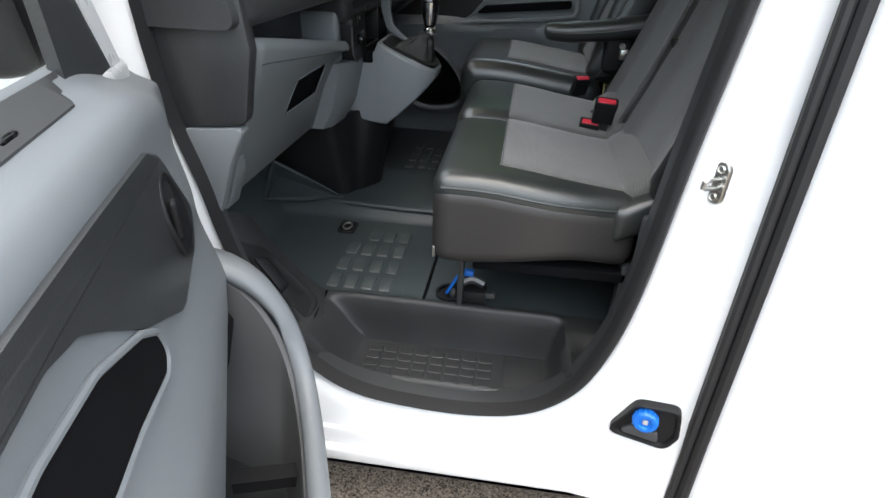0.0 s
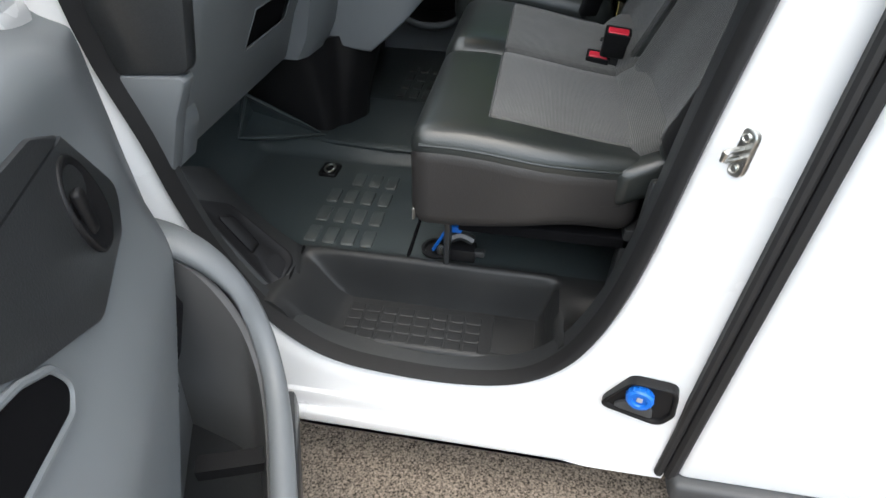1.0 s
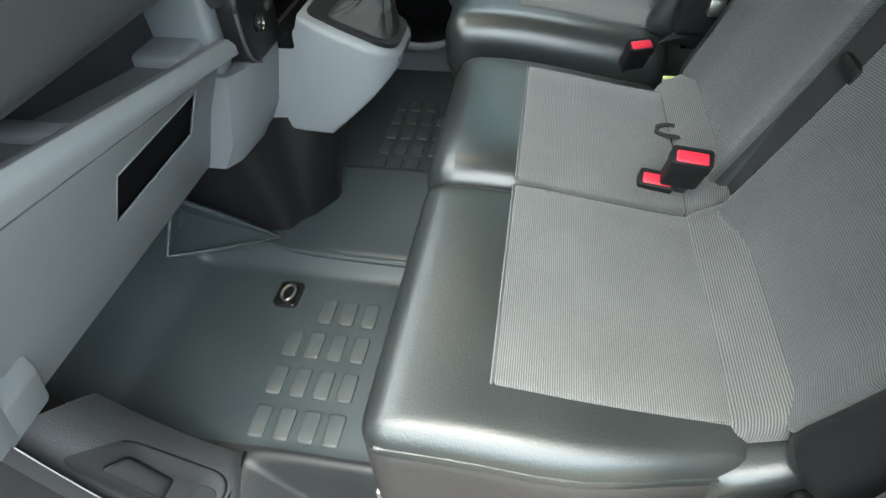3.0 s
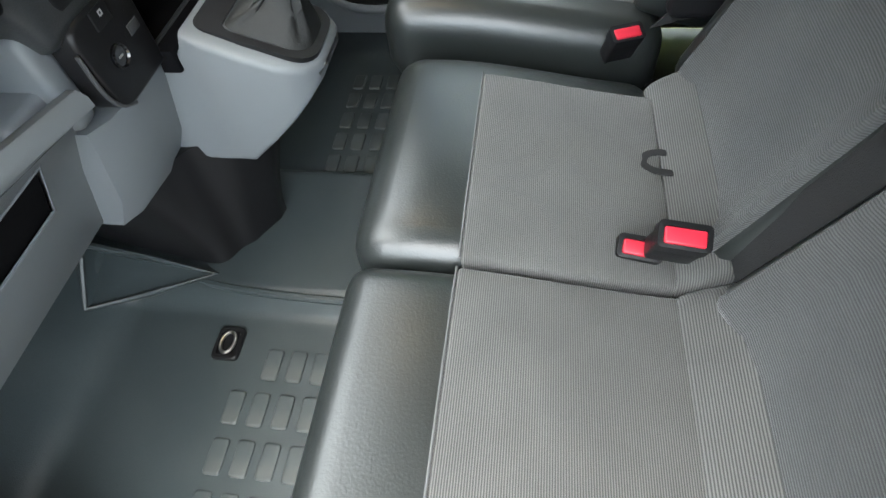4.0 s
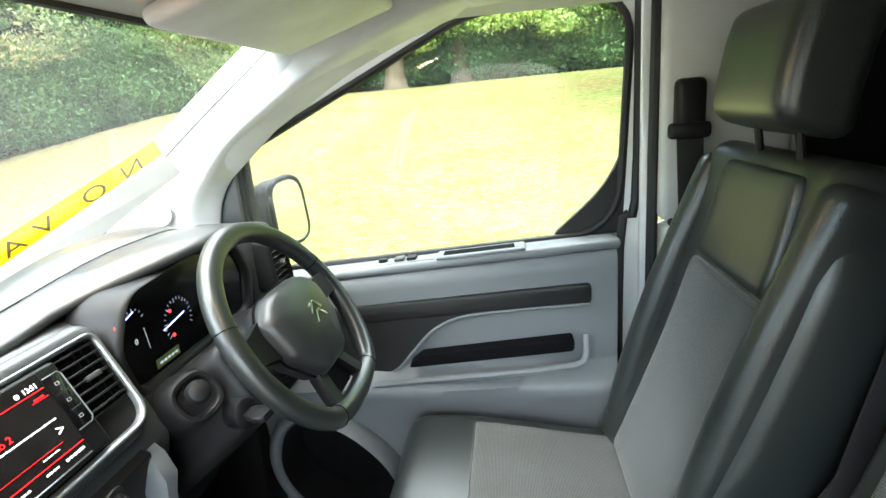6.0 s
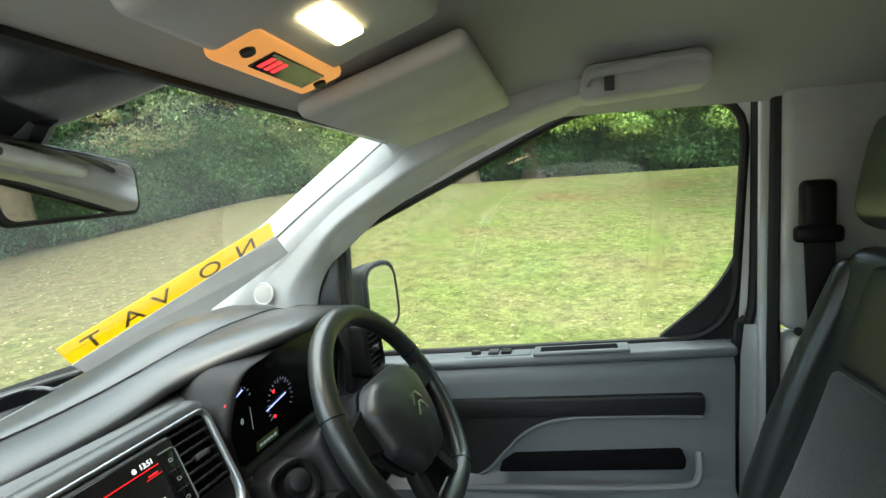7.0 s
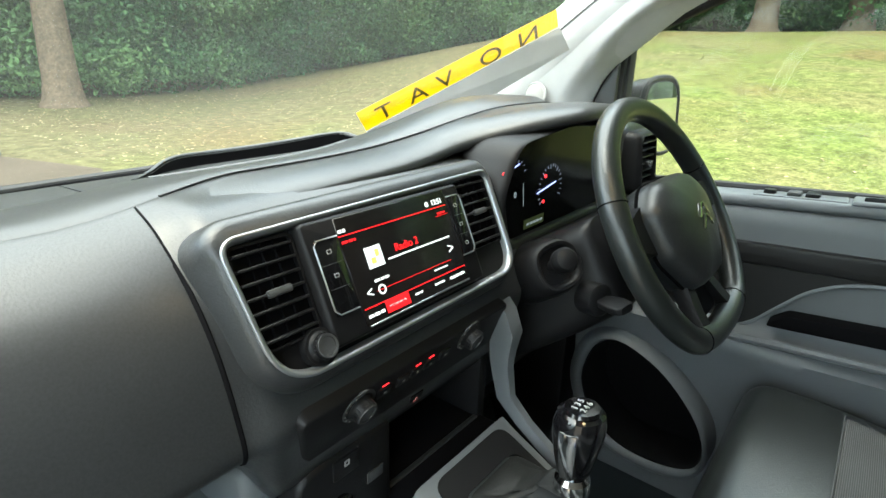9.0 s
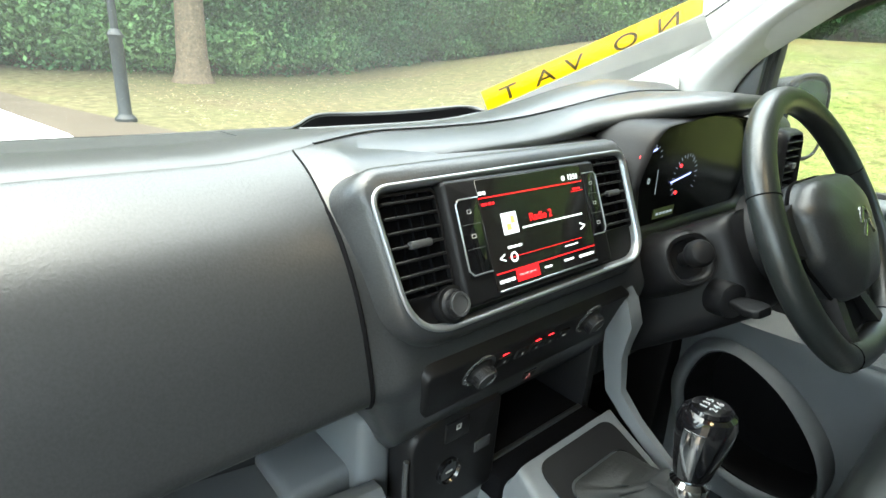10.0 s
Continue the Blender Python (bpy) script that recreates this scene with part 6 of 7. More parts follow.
# long crescent demister slot with a raised far lip
near = smooth_line([(-0.718, 1.530, 0), (-0.714, 1.60, 0), (-0.720, 1.72, 0), (-0.736, 1.850, 0)], 8)
far = smooth_line([(-0.744, 1.870, 0), (-0.785, 1.850, 0), (-0.808, 1.76, 0), (-0.808, 1.66, 0), (-0.782, 1.585, 0), (-0.728, 1.522, 0)], 7)
def pad_z(p):
    """The pad's own height under a point."""
    x, z = seam_at(p.y)
    k = hood(p.y)
    b = step01(1.44, 1.60, p.y) * (1 - k)
    line = [(-0.83, 1.263 + 0.03 * k), (-0.76, 1.281 + 0.052 * k * k), (x - 0.08, z - 0.008 * b + 0.003 * (1 - b) + 0.006 * k), (x - 0.03, z - 0.001 * b + 0.004 * (1 - b) + 0.006 * k)]
    for (x0, z0), (x1, z1) in zip(line, line[1:]):
        if p.x <= x1:
            return z0 + (z1 - z0) * (p.x - x0) / (x1 - x0)
    return line[-1][1]
slot = near + far
# top pad from the windscreen to the seam, open at the slot
secs = []
for i in range(181):
    y = 0.925 + (2.42 - 0.925) * i / 180
    x, z = seam_at(y)
    k = hood(y)
    mid = []
    for q in range(17):
        px = x - 0.08 + (-0.83 - x + 0.08) * q / 16
        mid.append(Vector((px, y, pad_z(Vector((px, y, 0))))))
    secs.append([Vector((x, y, z - 0.03)), Vector((x + 0.002, y, z - 0.004)), Vector((x - 0.002, y, z)), Vector((x - 0.03, y, pad_z(Vector((x - 0.03, y, 0)))))] + mid + [Vector((-0.93, y, 1.238)), Vector((-1.03, y, 1.205)), Vector((-1.03, y, 1.10)), Vector((-0.75, y, 1.10))])
pad = loft(secs)
ring_ = [Vector((p.x, p.y)) for p in slot]
gone = []
for f in pad.faces:
    c = f.calc_center_median()
    if c.z > 1.25 and inside(c.x, c.y, ring_):
        gone.append(f)
bmesh.ops.delete(pad, geom=gone, context="FACES")
part("top_pad", pad, BLACK, dash, "soft black grained top pad", sharp=65)
part("pad_seam", tube([Vector((seam_at(y)[0] + 0.0005, y, seam_at(y)[1] + 0.0006)) for y in [1.50 + 0.02 * i for i in range(46)]], 0.0012, n=8), BLACK, dash)
def rise(p):
    return 0.028 * step01(-0.72, -0.80, p.x)
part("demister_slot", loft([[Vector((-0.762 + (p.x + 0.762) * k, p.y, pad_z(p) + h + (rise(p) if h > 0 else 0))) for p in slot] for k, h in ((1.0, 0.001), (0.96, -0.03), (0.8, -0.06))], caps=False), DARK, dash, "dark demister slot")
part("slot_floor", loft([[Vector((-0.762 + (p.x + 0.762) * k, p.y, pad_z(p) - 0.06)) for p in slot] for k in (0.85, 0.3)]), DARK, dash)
part("demister_lip", tube([Vector((p.x - 0.004, p.y, pad_z(p) - 0.001 + rise(p))) for p in far], lambda f: 0.0025 + 0.002 * math.sin(3.1416 * f), n=8), BLACK, dash, "raised rim behind the slot")
part("demister_edge", tube([Vector((p.x + 0.003, p.y, pad_z(p) - 0.001)) for p in near], 0.003, n=8), BLACK, dash)
# the face: an airbag cover that swells into the centre pod
COVER = [(-0.622, 1.289), (-0.597, 1.281), (-0.574, 1.268), (-0.545, 1.245), (-0.522, 1.216), (-0.503, 1.180), (-0.489, 1.138), (-0.4835, 1.112), (-0.490, 1.099), (-0.51, 1.094), (-0.60, 1.094)]
POD = [(-0.604, 1.2965), (-0.585, 1.2965), (-0.562, 1.292), (-0.546, 1.276), (-0.528, 1.242), (-0.505, 1.194), (-0.480, 1.142), (-0.472, 1.118), (-0.482, 1.080), (-0.500, 1.030), (-0.60, 1.03)]


def face_profile(y):
    k = step01(1.474, 1.508, y)
    out = [(a[0] + (b[0] - a[0]) * k, a[1] + (b[1] - a[1]) * k) for a, b in zip(COVER, POD)]
    x, z = seam_at(y)
    lift = z - 0.0005 - out[0][1]
    return [(px + (x - out[0][0]) * max(0, 1 - i / 4), pz + lift * max(0, 1 - i / (3 - 2 * step01(1.48, 1.54, y)))) for i, (px, pz) in enumerate(out)]


def face(y0, y1, n):
    secs = []
    for i in range(n + 1):
        y = y0 + (y1 - y0) * i / n
        e = 0.02 * (1 - step01(0.918, 0.96, y))
        pts = smooth_line([Vector((x - e, y, z)) for x, z in face_profile(y)], 3)
        secs.append(pts + [Vector((-0.80, y, 1.094 if y < 1.48 else 1.03)), Vector((-0.80, y, 1.285))])
    return loft(secs)


part("airbag_cover", face(0.918, 1.4735, 18), BLACK, dash, "black grained airbag cover", sharp=60)
part("face_seam", tube([Vector((p.x - 0.001, 1.4748, p.y)) for p in smooth_line([Vector((*q, 0)) for q in COVER[:10]], 4)], 0.0028, n=6), DARK, dash)
part("centre_pod", face(1.476, 1.893, 44), BLACK, dash, "black grained centre pod", sharp=60)
part("end_cap", prism([(p.x, p.y) for p in rounded([(-0.66, 0.914, 0.01), (-0.514, 0.928, 0.025), (-0.486, 1.06, 0.03), (-0.50, 1.22, 0.05), (-0.60, 1.285, 0.03), (-0.66, 1.285, 0.01)])], "y", 0.930, 0.962, r=0.006), BLACK, dash, "black grained end cap")
# grey lower dash with a through pocket
prof = [(-0.70, 0.74), (-0.625, 0.735), (-0.605, 0.752), (-0.563, 0.866), (-0.522, 0.950), (-0.503, 0.972), (-0.489, 0.986), (-0.490, 1.000), (-0.500, 1.009), (-0.514, 1.008), (-0.535, 0.975), (-0.66, 0.970), (-0.67, 1.06), (-0.75, 1.06)]
def ridge_lift(y):
    """The lip of the shelf climbs towards the door."""
    return -0.022 + 0.085 * min(1, max(0, (1.5 - y) / 0.5))
ys = [0.952, 0.957, 0.968, 0.985, 1.00, 1.02, 1.045, 1.07, 1.13, 1.208, 1.28, 1.34, 1.412, 1.45, 1.50]
secs = []
for y in ys:
    e = 0.03 * (1 - step01(0.952, 0.985, y))
    row = []
    for i, (x, z) in enumerate(prof):
        zz = z
        if i in (10, 11):
            zz = 1.009 + ridge_lift(y) - 0.024 * step01(1.00, 1.05, y)
        if 5 <= i <= 9:
            zz += ridge_lift(y) * (0.5 if i == 5 else 1.0)
        row.append(Vector((x - e * (0.4 if 2 <= i <= 9 else 0), y, zz)))
    secs.append(row)
bm = loft(secs)
bm.verts.ensure_lookup_table()
gone = []
for f in bm.faces:
    c = f.calc_center_median()
    if 1.208 < c.y < 1.412 and 0.866 < c.z < 0.950 and c.x > -0.60 and len(f.verts) == 4:
        gone.append(f)
bmesh.ops.delete(bm, geom=gone, context="FACES")
part("lower_panel", bm, GREY, dash, "grey plastic lower dash with an open pocket", sharp=45)
# Closed box in the opening, blackened for the pocket's shade.
part("pocket_liner", loft([[Vector((-0.572, y, 0.862)), Vector((-0.530, y, 0.952)), Vector((-0.68, y, 0.952)), Vector((-0.68, y, 0.862))] for y in (1.205, 1.415)], caps=True), DARK, dash, "black box for the shaded open pocket")
part("pocket_rim", tube([(-0.5625, 1.207, 0.867), (-0.5225, 1.207, 0.949), (-0.5225, 1.413, 0.949), (-0.5625, 1.413, 0.867)], 0.0022, n=6, closed=True), GREY, dash)
part("panel_joint", tube([Vector((-0.4965, y, 0.979 + 0.75 * ridge_lift(y))) for y in [0.99 + 0.03 * i for i in range(17)]], 0.0016, n=6), DGREY, dash)
part("end_panel", prism([(p.x, p.y) for p in rounded([(-0.69, 0.742, 0.01), (-0.598, 0.736, 0.012), (-0.556, 0.85, 0.05), (-0.517, 0.924, 0.012), (-0.69, 0.912, 0.01)])], "y", 0.926, 0.960, r=0.008), GREY, dash, "grey end panel")
part("end_return", prism([(p.x, p.y) for p in rounded([(-0.69, 0.742, 0.01), (-0.600, 0.734, 0.012), (-0.572, 0.81, 0.03), (-0.572, 0.86, 0.01), (-0.69, 0.86, 0.01)])], "y", 0.950, 1.018, r=0.014), GREY, dash)
part("shelf_back", rbox((-0.665, 0.97, 0.960), (-0.612, 1.49, 1.11), 0.006, 2), BLACK, dash, "black back of the shelf")
part("shelf_divider", rbox((-0.65, 1.165, 0.985), (-0.528, 1.20, 1.031), 0.008, 3), GREY, dash)
part("shelf_step", rbox((-0.66, 1.42, 0.955), (-0.535, 1.50, 0.993), 0.010, 3), GREY, dash)
part("duct", rbox((-0.95, 1.0, 0.70), (-0.68, 2.3, 1.08), 0.03, 2), DARK, dash)


# centre stack on its slanting face
CM = facing((-0.450, C0, 1.125), (0, 1, 0), (-0.080, 0, 0.170))


def flat_ring(outer, inner, z0, z1, m, zi=None):
    zi = z0 if zi is None else zi
    return loft([[m @ Vector((p.x, p.y, z)) for p in pts] for pts, z in ((outer, z0), (outer, z1), (inner, z1), (inner, zi))], ring=True)


def rr(x0, y0, x1, y1, r, n=6):
    return rounded([(x0, y0, r), (x1, y0, r), (x1, y1, r), (x0, y1, r)], n)


RING = rounded([(-0.176, 0.043, 0.050), (0.186, 0.045, 0.036), (0.185, 0.180, 0.018), (-0.190, 0.175, 0.018)], 10)
def lip(q):
    return 0.007 + 0.011 * max(0, q.y) + 0.003 * max(0, -q.y)
stack = part("stack_surround", loft([[CM @ Vector((p.x, p.y, z)) for p in offset(RING, d)] for d, z in ((lambda q: lip(q) + 0.009 * (1 - max(0, q.y)), -0.055), (lambda q: lip(q) + 0.006 * (1 - max(0, q.y)), -0.026), (lambda q: lip(q) + 0.002 * (1 - max(0, q.y)), -0.010), (lambda q: lip(q) * 0.85, -0.0035), (lambda q: lip(q) * 0.5, 0.001), (lambda q: 0.0005, 0.0025), (lambda q: -0.001, -0.004), (lambda q: -0.001, -0.055))], ring=True), BLACK, dash, "black surround of the centre stack", sharp=70)
part("bezel_trim", loft([[CM @ Vector((p.x, p.y, z)) for p in offset(RING, d)] for d, z in ((0.0012, -0.004), (0.0012, 0.0038), (0.0, 0.005), (-0.0022, 0.0048), (-0.0050, 0.001), (-0.0060, -0.006))], ring=True), SILVER, stack, "thin silver trim ring", sharp=70)
part("bezel_back", loft([[CM @ Vector((p.x, p.y, z)) for p in offset(RING, -0.0045)] for z in (-0.05, -0.007)]), SATIN, stack)


def vent(a0, a1, b0, b1):
    v = part("air_vent", loft([[CM @ Vector((p.x, p.y, z)) for p in rr(a0, b0, a1, b1, 0.006)] for z in (-0.008, -0.0065)]), DARK, stack, "slatted black air vent")
    n = 7
    for i in range(n):
        b = b0 + (b1 - b0) * (i + 0.5) / n
        part("slat", rbox((a0 + 0.001, b - 0.0014, -0.0068), (a1 - 0.001, b + 0.0014, 0.0015), 0.0007, 1, m=CM), SATIN, v)
    for k in (0.3, 0.52, 0.74):
        a = a0 + (a1 - a0) * k
        part("fin", rbox((a - 0.0008, b0, -0.0068), (a + 0.0008, b1, -0.003), 0.0003, 1, m=CM), DARK, v)
    m_ = CM @ Matrix.Translation(((a0 + a1) / 2 + 0.002, (b0 + b1) / 2, 0))
    part("tab", rbox((-0.012, -0.0035, -0.002), (0.012, 0.0035, 0.0045), 0.002, 2, m=m_), DGREY, v)
    part("vent_rim", flat_ring(rr(a0 - 0.002, b0 - 0.002, a1 + 0.002, b1 + 0.002, 0.007), rr(a0, b0, a1, b1, 0.006), -0.0068, -0.001, CM), SATIN, v)


vent(-0.180, -0.121, 0.078, 0.166)
vent(0.116, 0.177, 0.088, 0.173)
CU = CM @ Matrix.Translation((0, 0, -0.0085))
unit = part("screen_unit", loft([[CU @ Vector((p.x, p.y, z)) for p in offset(rr(-0.117, 0.055, 0.111, 0.172, 0.006), d)] for d, z in ((0.001, 0.0), (0.0, 0.012), (-0.002, 0.0168), (-0.004, 0.0175))]), SATIN, stack, "black touch screen unit", sharp=50)
for s in (-1, 1):
    c = 0.0 if s < 0 else 0.006
    a_out, a_in = (-0.1085, -0.0805) if s < 0 else (0.1075, 0.0835)
    block = part("key_block", rbox((min(a_out, a_in), 0.083 + c, 0.016), (max(a_out, a_in), 0.1525 + c, 0.0190), 0.0012, 2, m=CU), GLOSSY, unit)
    part("key_trim", tube([CU @ Vector(p) for p in ((a_in, 0.1525 + c, 0.0190), (a_out + s * -0.004, 0.1525 + c, 0.0190), (a_out, 0.1485 + c, 0.0190), (a_out, 0.088 + c, 0.0190), (a_out + s * -0.005, 0.083 + c, 0.0190), (a_in, 0.083 + c, 0.0190))], 0.00085, n=6), SILVER, block, "thin bright edge")
    for i in range(3):
        b = 0.0955 + c + 0.0225 * i
        if i:
            part("key_joint", rbox((min(a_out, a_in) + 0.003, b - 0.0116, 0.0188), (max(a_out, a_in) - 0.003, b - 0.0110, 0.0193), 0, 1, m=CU), DGREY, block)
        if s > 0 or i:
            m_ = CU @ Matrix.Translation(((a_out + a_in) / 2, b, 0.0191))
            part("key_symbol", flat_ring(rr(-0.0028, -0.002, 0.0028, 0.002, 0.001, 3), rr(-0.002, -0.0013, 0.002, 0.0013, 0.0006, 3), 0, 0.0003, m_), LEGEND, block)
part("display", rbox((-0.079, 0.0625, 0.0165), (0.082, 0.168, 0.0182), 0.0004, 1, m=CU), SCREEN_OFF, unit, "lit display with red bars and white text")
part("display_edge", rbox((-0.075, 0.0605, 0.0165), (0.081, 0.0622, 0.0190), 0.0004, 1, m=CU), SILVER, unit, "bright lower edge")


def lit(a0, b0, a1, b1, mat, name="lit_bar", z=0.0183):
    part(name, rbox((a0, b0, z - 0.0002), (a1, b1, z + 0.0004), 0.0, 1, m=CU), mat, unit)


lit(-0.079, 0.1500, 0.080, 0.1510, SCREEN_RED)
lit(-0.076, 0.0775, 0.080, 0.0785, SCREEN_RED)
lit(-0.050, 0.0655, -0.017, 0.0778, SCREEN_RED, "red_menu_key")
lit(0.058, 0.1405, 0.080, 0.1411, SCREEN_RED)
lit(-0.055, 0.0898, 0.060, 0.0903, SCREEN_RED)
lit(-0.055, 0.112, -0.034, 0.133, SCREEN_WHITE, "station_picture")
lit(-0.050, 0.116, -0.044, 0.122, SCREEN_ORANGE, "picture_mark", 0.0188)
lit(-0.043, 0.122, -0.038, 0.129, SCREEN_ORANGE, "picture_mark", 0.0188)


def text_bars(a0, b0, a1, h, mat):
    """A line of small writing as a row of short bars."""
    r = random.Random(int((a0 + b0) * 5000))
    a = a0
    while a < a1:
        w = r.uniform(0.003, 0.008)
        lit(a, b0, min(a + w, a1), b0 + h, mat, "text_bar")
        a += w + 0.0014


text_bars(-0.028, 0.1145, 0.070, 0.0018, SCREEN_WHITE)
text_bars(-0.046, 0.0705, -0.022, 0.0018, SCREEN_WHITE)
text_bars(-0.074, 0.0685, -0.053, 0.0030, SCREEN_WHITE)
text_bars(-0.008, 0.0700, 0.004, 0.0020, SCREEN_WHITE)
text_bars(0.024, 0.0705, 0.040, 0.0020, SCREEN_WHITE)
text_bars(0.050, 0.0695, 0.076, 0.0028, SCREEN_WHITE)
text_bars(-0.054, 0.0985, -0.034, 0.0025, SCREEN_WHITE)
text_bars(0.030, 0.0850, 0.052, 0.0014, SCREEN_WHITE)
text_bars(-0.078, 0.1535, -0.068, 0.0032, SCREEN_WHITE)
text_bars(-0.077, 0.1430, -0.060, 0.0026, SCREEN_RED)
text_bars(0.062, 0.1425, 0.076, 0.0020, SCREEN_RED)


def circle(a, b, r, n=18):
    return [Vector((a + r * math.cos(6.2832 * i / n), b + r * math.sin(6.2832 * i / n))) for i in range(n)]


part("dial_marker", flat_ring(circle(-0.048, 0.0900, 0.0050), circle(-0.048, 0.0900, 0.0033), 0.0183, 0.0189, CU), SCREEN_WHITE, unit)
part("clock_mark", flat_ring(circle(0.0495, 0.1565, 0.0028), circle(0.0495, 0.1565, 0.0006), 0.0183, 0.0187, CU), SCREEN_WHITE, unit)
words("heading", "Radio 2", 0.0115, CU @ Matrix.Translation((0.002, 0.1235, 0.0186)), SCREEN_RED, unit)
words("clock", "13:51", 0.0085, CU @ Matrix.Translation((0.066, 0.1565, 0.0186)), SCREEN_WHITE, unit)
words("previous", "<", 0.015, CU @ Matrix.Translation((-0.064, 0.0905, 0.0186)), SCREEN_WHITE, unit)
words("next", ">", 0.017, CU @ Matrix.Translation((0.066, 0.1015, 0.0186)), SCREEN_WHITE, unit)


def knob(name, m, r, h, parent, label):
    k = part(name, lathe([(0, 0), (r * 1.25, 0), (r * 1.25, 0.003), (r * 1.08, 0.005), (r * 1.02, 0.007), (r, h), (r * 0.92, h + 0.0015), (r * 0.7, h + 0.001), (r * 0.66, h - 0.002), (0, h - 0.002)], 30, m), SATIN, parent, label)
    for i in range(20):
        a = 18 * i
        part("rib", rbox((r * 1.0 - 0.0004, -0.0006, 0.007), (r * 1.0 + 0.0008, 0.0006, h - 0.001), 0, 1, m=m @ pose(0, 0, 0, 0, 0, a)), SATIN, k)
    part("rim", lathe([(r * 0.72, h + 0.0008), (r * 0.74, h + 0.002), (r * 0.93, h + 0.0022), (r * 0.95, h + 0.0005)], 30, m), DGREY, k)
    return k


VM = CM @ Matrix.Translation((-0.128, 0.0635, -0.006))
part("volume_boss", lathe([(0, -0.01), (0.0175, -0.01), (0.017, 0.009), (0.0150, 0.009), (0, 0.009)], 28, VM), SATIN, stack)
vol = knob("volume_knob", VM @ Matrix.Translation((0, 0, 0.006)), 0.0112, 0.011, stack, "black volume knob with a white mark")
part("power_mark", flat_ring(circle(0, 0, 0.0030), circle(0, 0, 0.0018), 0.0090, 0.0094, VM @ Matrix.Translation((0, 0, 0.006))), LEGEND, vol)
# heater controls on the face that turns under
HM = facing((-0.4815, C0, 1.088), (0, 1, 0), (0.024, 0, 0.066))
heater = part("heater_panel", loft([[HM @ Vector((p.x, p.y, z)) for p in offset(rounded([(-0.120, -0.062, 0.02), (0.160, -0.062, 0.008), (0.165, 0.042, 0.008), (-0.165, 0.042, 0.012), (-0.150, -0.02, 0.03)]), d)] for d, z in ((0.002, -0.03), (0.0, 0.0035), (-0.003, 0.006))]), SATIN, dash, "black satin heater panel", sharp=50)
for a, b in ((-0.092, 0.020), (0.086, 0.024)):
    m_ = HM @ Matrix.Translation((a, b, 0.005))
    k = knob("heater_knob", m_, 0.0125, 0.013, heater, "black heater knob with white marks")
    part("dial_ring", flat_ring(circle(0, 0, 0.0205, 28), circle(0, 0, 0.0165, 28), 0, 0.0022, m_), DGREY, k)
    for i in range(6):
        t = radians(120 + 24 * i)
        part("mark", rbox((-0.0006, -0.0006, 0.002), (0.0006, 0.0006, 0.0028), 0, 1, m=m_ @ Matrix.Translation((0.0185 * math.cos(t), 0.0185 * math.sin(t), 0))), LEGEND, k)
for i, a in enumerate((-0.058, -0.030, -0.008, 0.014, 0.040)):
    part("heater_key", rbox((a - 0.0095, 0.012, 0.004), (a + 0.0095, 0.026, 0.0085), 0.0025, 2, m=HM), SATIN, heater)
    if i in (0, 2, 3):
        part("tell_tale", rbox((a - 0.0045, 0.0275, 0.005), (a + 0.0045, 0.0290, 0.0068), 0.0003, 1, m=HM), LED_RED, heater, "small red tell-tale")
    part("key_symbol", rbox((a - 0.0018, 0.0175, 0.0083), (a + 0.0018, 0.0205, 0.0088), 0.0002, 1, m=HM), LEGEND, heater)
tri_m = HM @ Matrix.Translation((0.012, -0.040, 0.0075))
part("hazard_key", rbox((-0.012, -0.010, -0.003), (0.012, 0.010, 0.0012), 0.003, 2, m=tri_m), SATIN, heater)
part("hazard_sign", flat_ring([Vector((0.0062 * math.cos(radians(d)), 0.0062 * math.sin(radians(d)))) for d in (90, 210, 330)], [Vector((0.0030 * math.cos(radians(d)), 0.0030 * math.sin(radians(d)))) for d in (90, 210, 330)], 0.001, 0.0018, tri_m), HAZARD, heater, "pale red hazard triangle")
for a, b in ((0.060, -0.042), (-0.046, -0.046)):
    part("key_symbol", rbox((a - 0.003, b - 0.002, 0.0055), (a + 0.003, b + 0.002, 0.0065), 0.0003, 1, m=HM), LEGEND, heater)
# switch block beside the cubby
LMx = facing((-0.487, C0, 0.990), (0, 1, 0), (0.000, 0, 0.12))
lower = part("switch_panel", loft([[LMx @ Vector((p.x, p.y, z)) for p in offset(rounded([(-0.150, -0.062, 0.03), (-0.036, -0.062, 0.010), (-0.036, 0.056, 0.004), (-0.160, 0.056, 0.026)]), d)] for d, z in ((0.003, -0.06), (0.003, -0.003), (0.0, 0.004), (-0.003, 0.005))]), SATIN, dash, "black switch block beside an open cubby", sharp=50)
part("block_edge", tube([LMx @ Vector((-0.163, 0.030, 0.002)), LMx @ Vector((-0.162, -0.02, 0.002)), LMx @ Vector((-0.150, -0.050, 0.002)), LMx @ Vector((-0.125, -0.065, 0.002))], 0.003, n=6, smooth=4), DGREY, lower)
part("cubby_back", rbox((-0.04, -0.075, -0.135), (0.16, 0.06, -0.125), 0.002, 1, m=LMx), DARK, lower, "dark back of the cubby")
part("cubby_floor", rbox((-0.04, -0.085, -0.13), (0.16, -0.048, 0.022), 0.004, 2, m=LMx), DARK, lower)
# Grey wall drawn black: the dimness in the cubby is put into its colour.
part("cubby_side", rbox((0.150, -0.07, -0.13), (0.168, 0.06, -0.004), 0.004, 2, m=LMx), SATIN, lower)
part("cubby_lip", rbox((-0.03, -0.052, -0.012), (0.152, -0.046, -0.004), 0.002, 2, m=LMx), BLACK, lower)
part("switch", rbox((-0.118, 0.030, 0.003), (-0.084, 0.054, 0.0075), 0.003, 2, m=LMx), SATIN, lower)
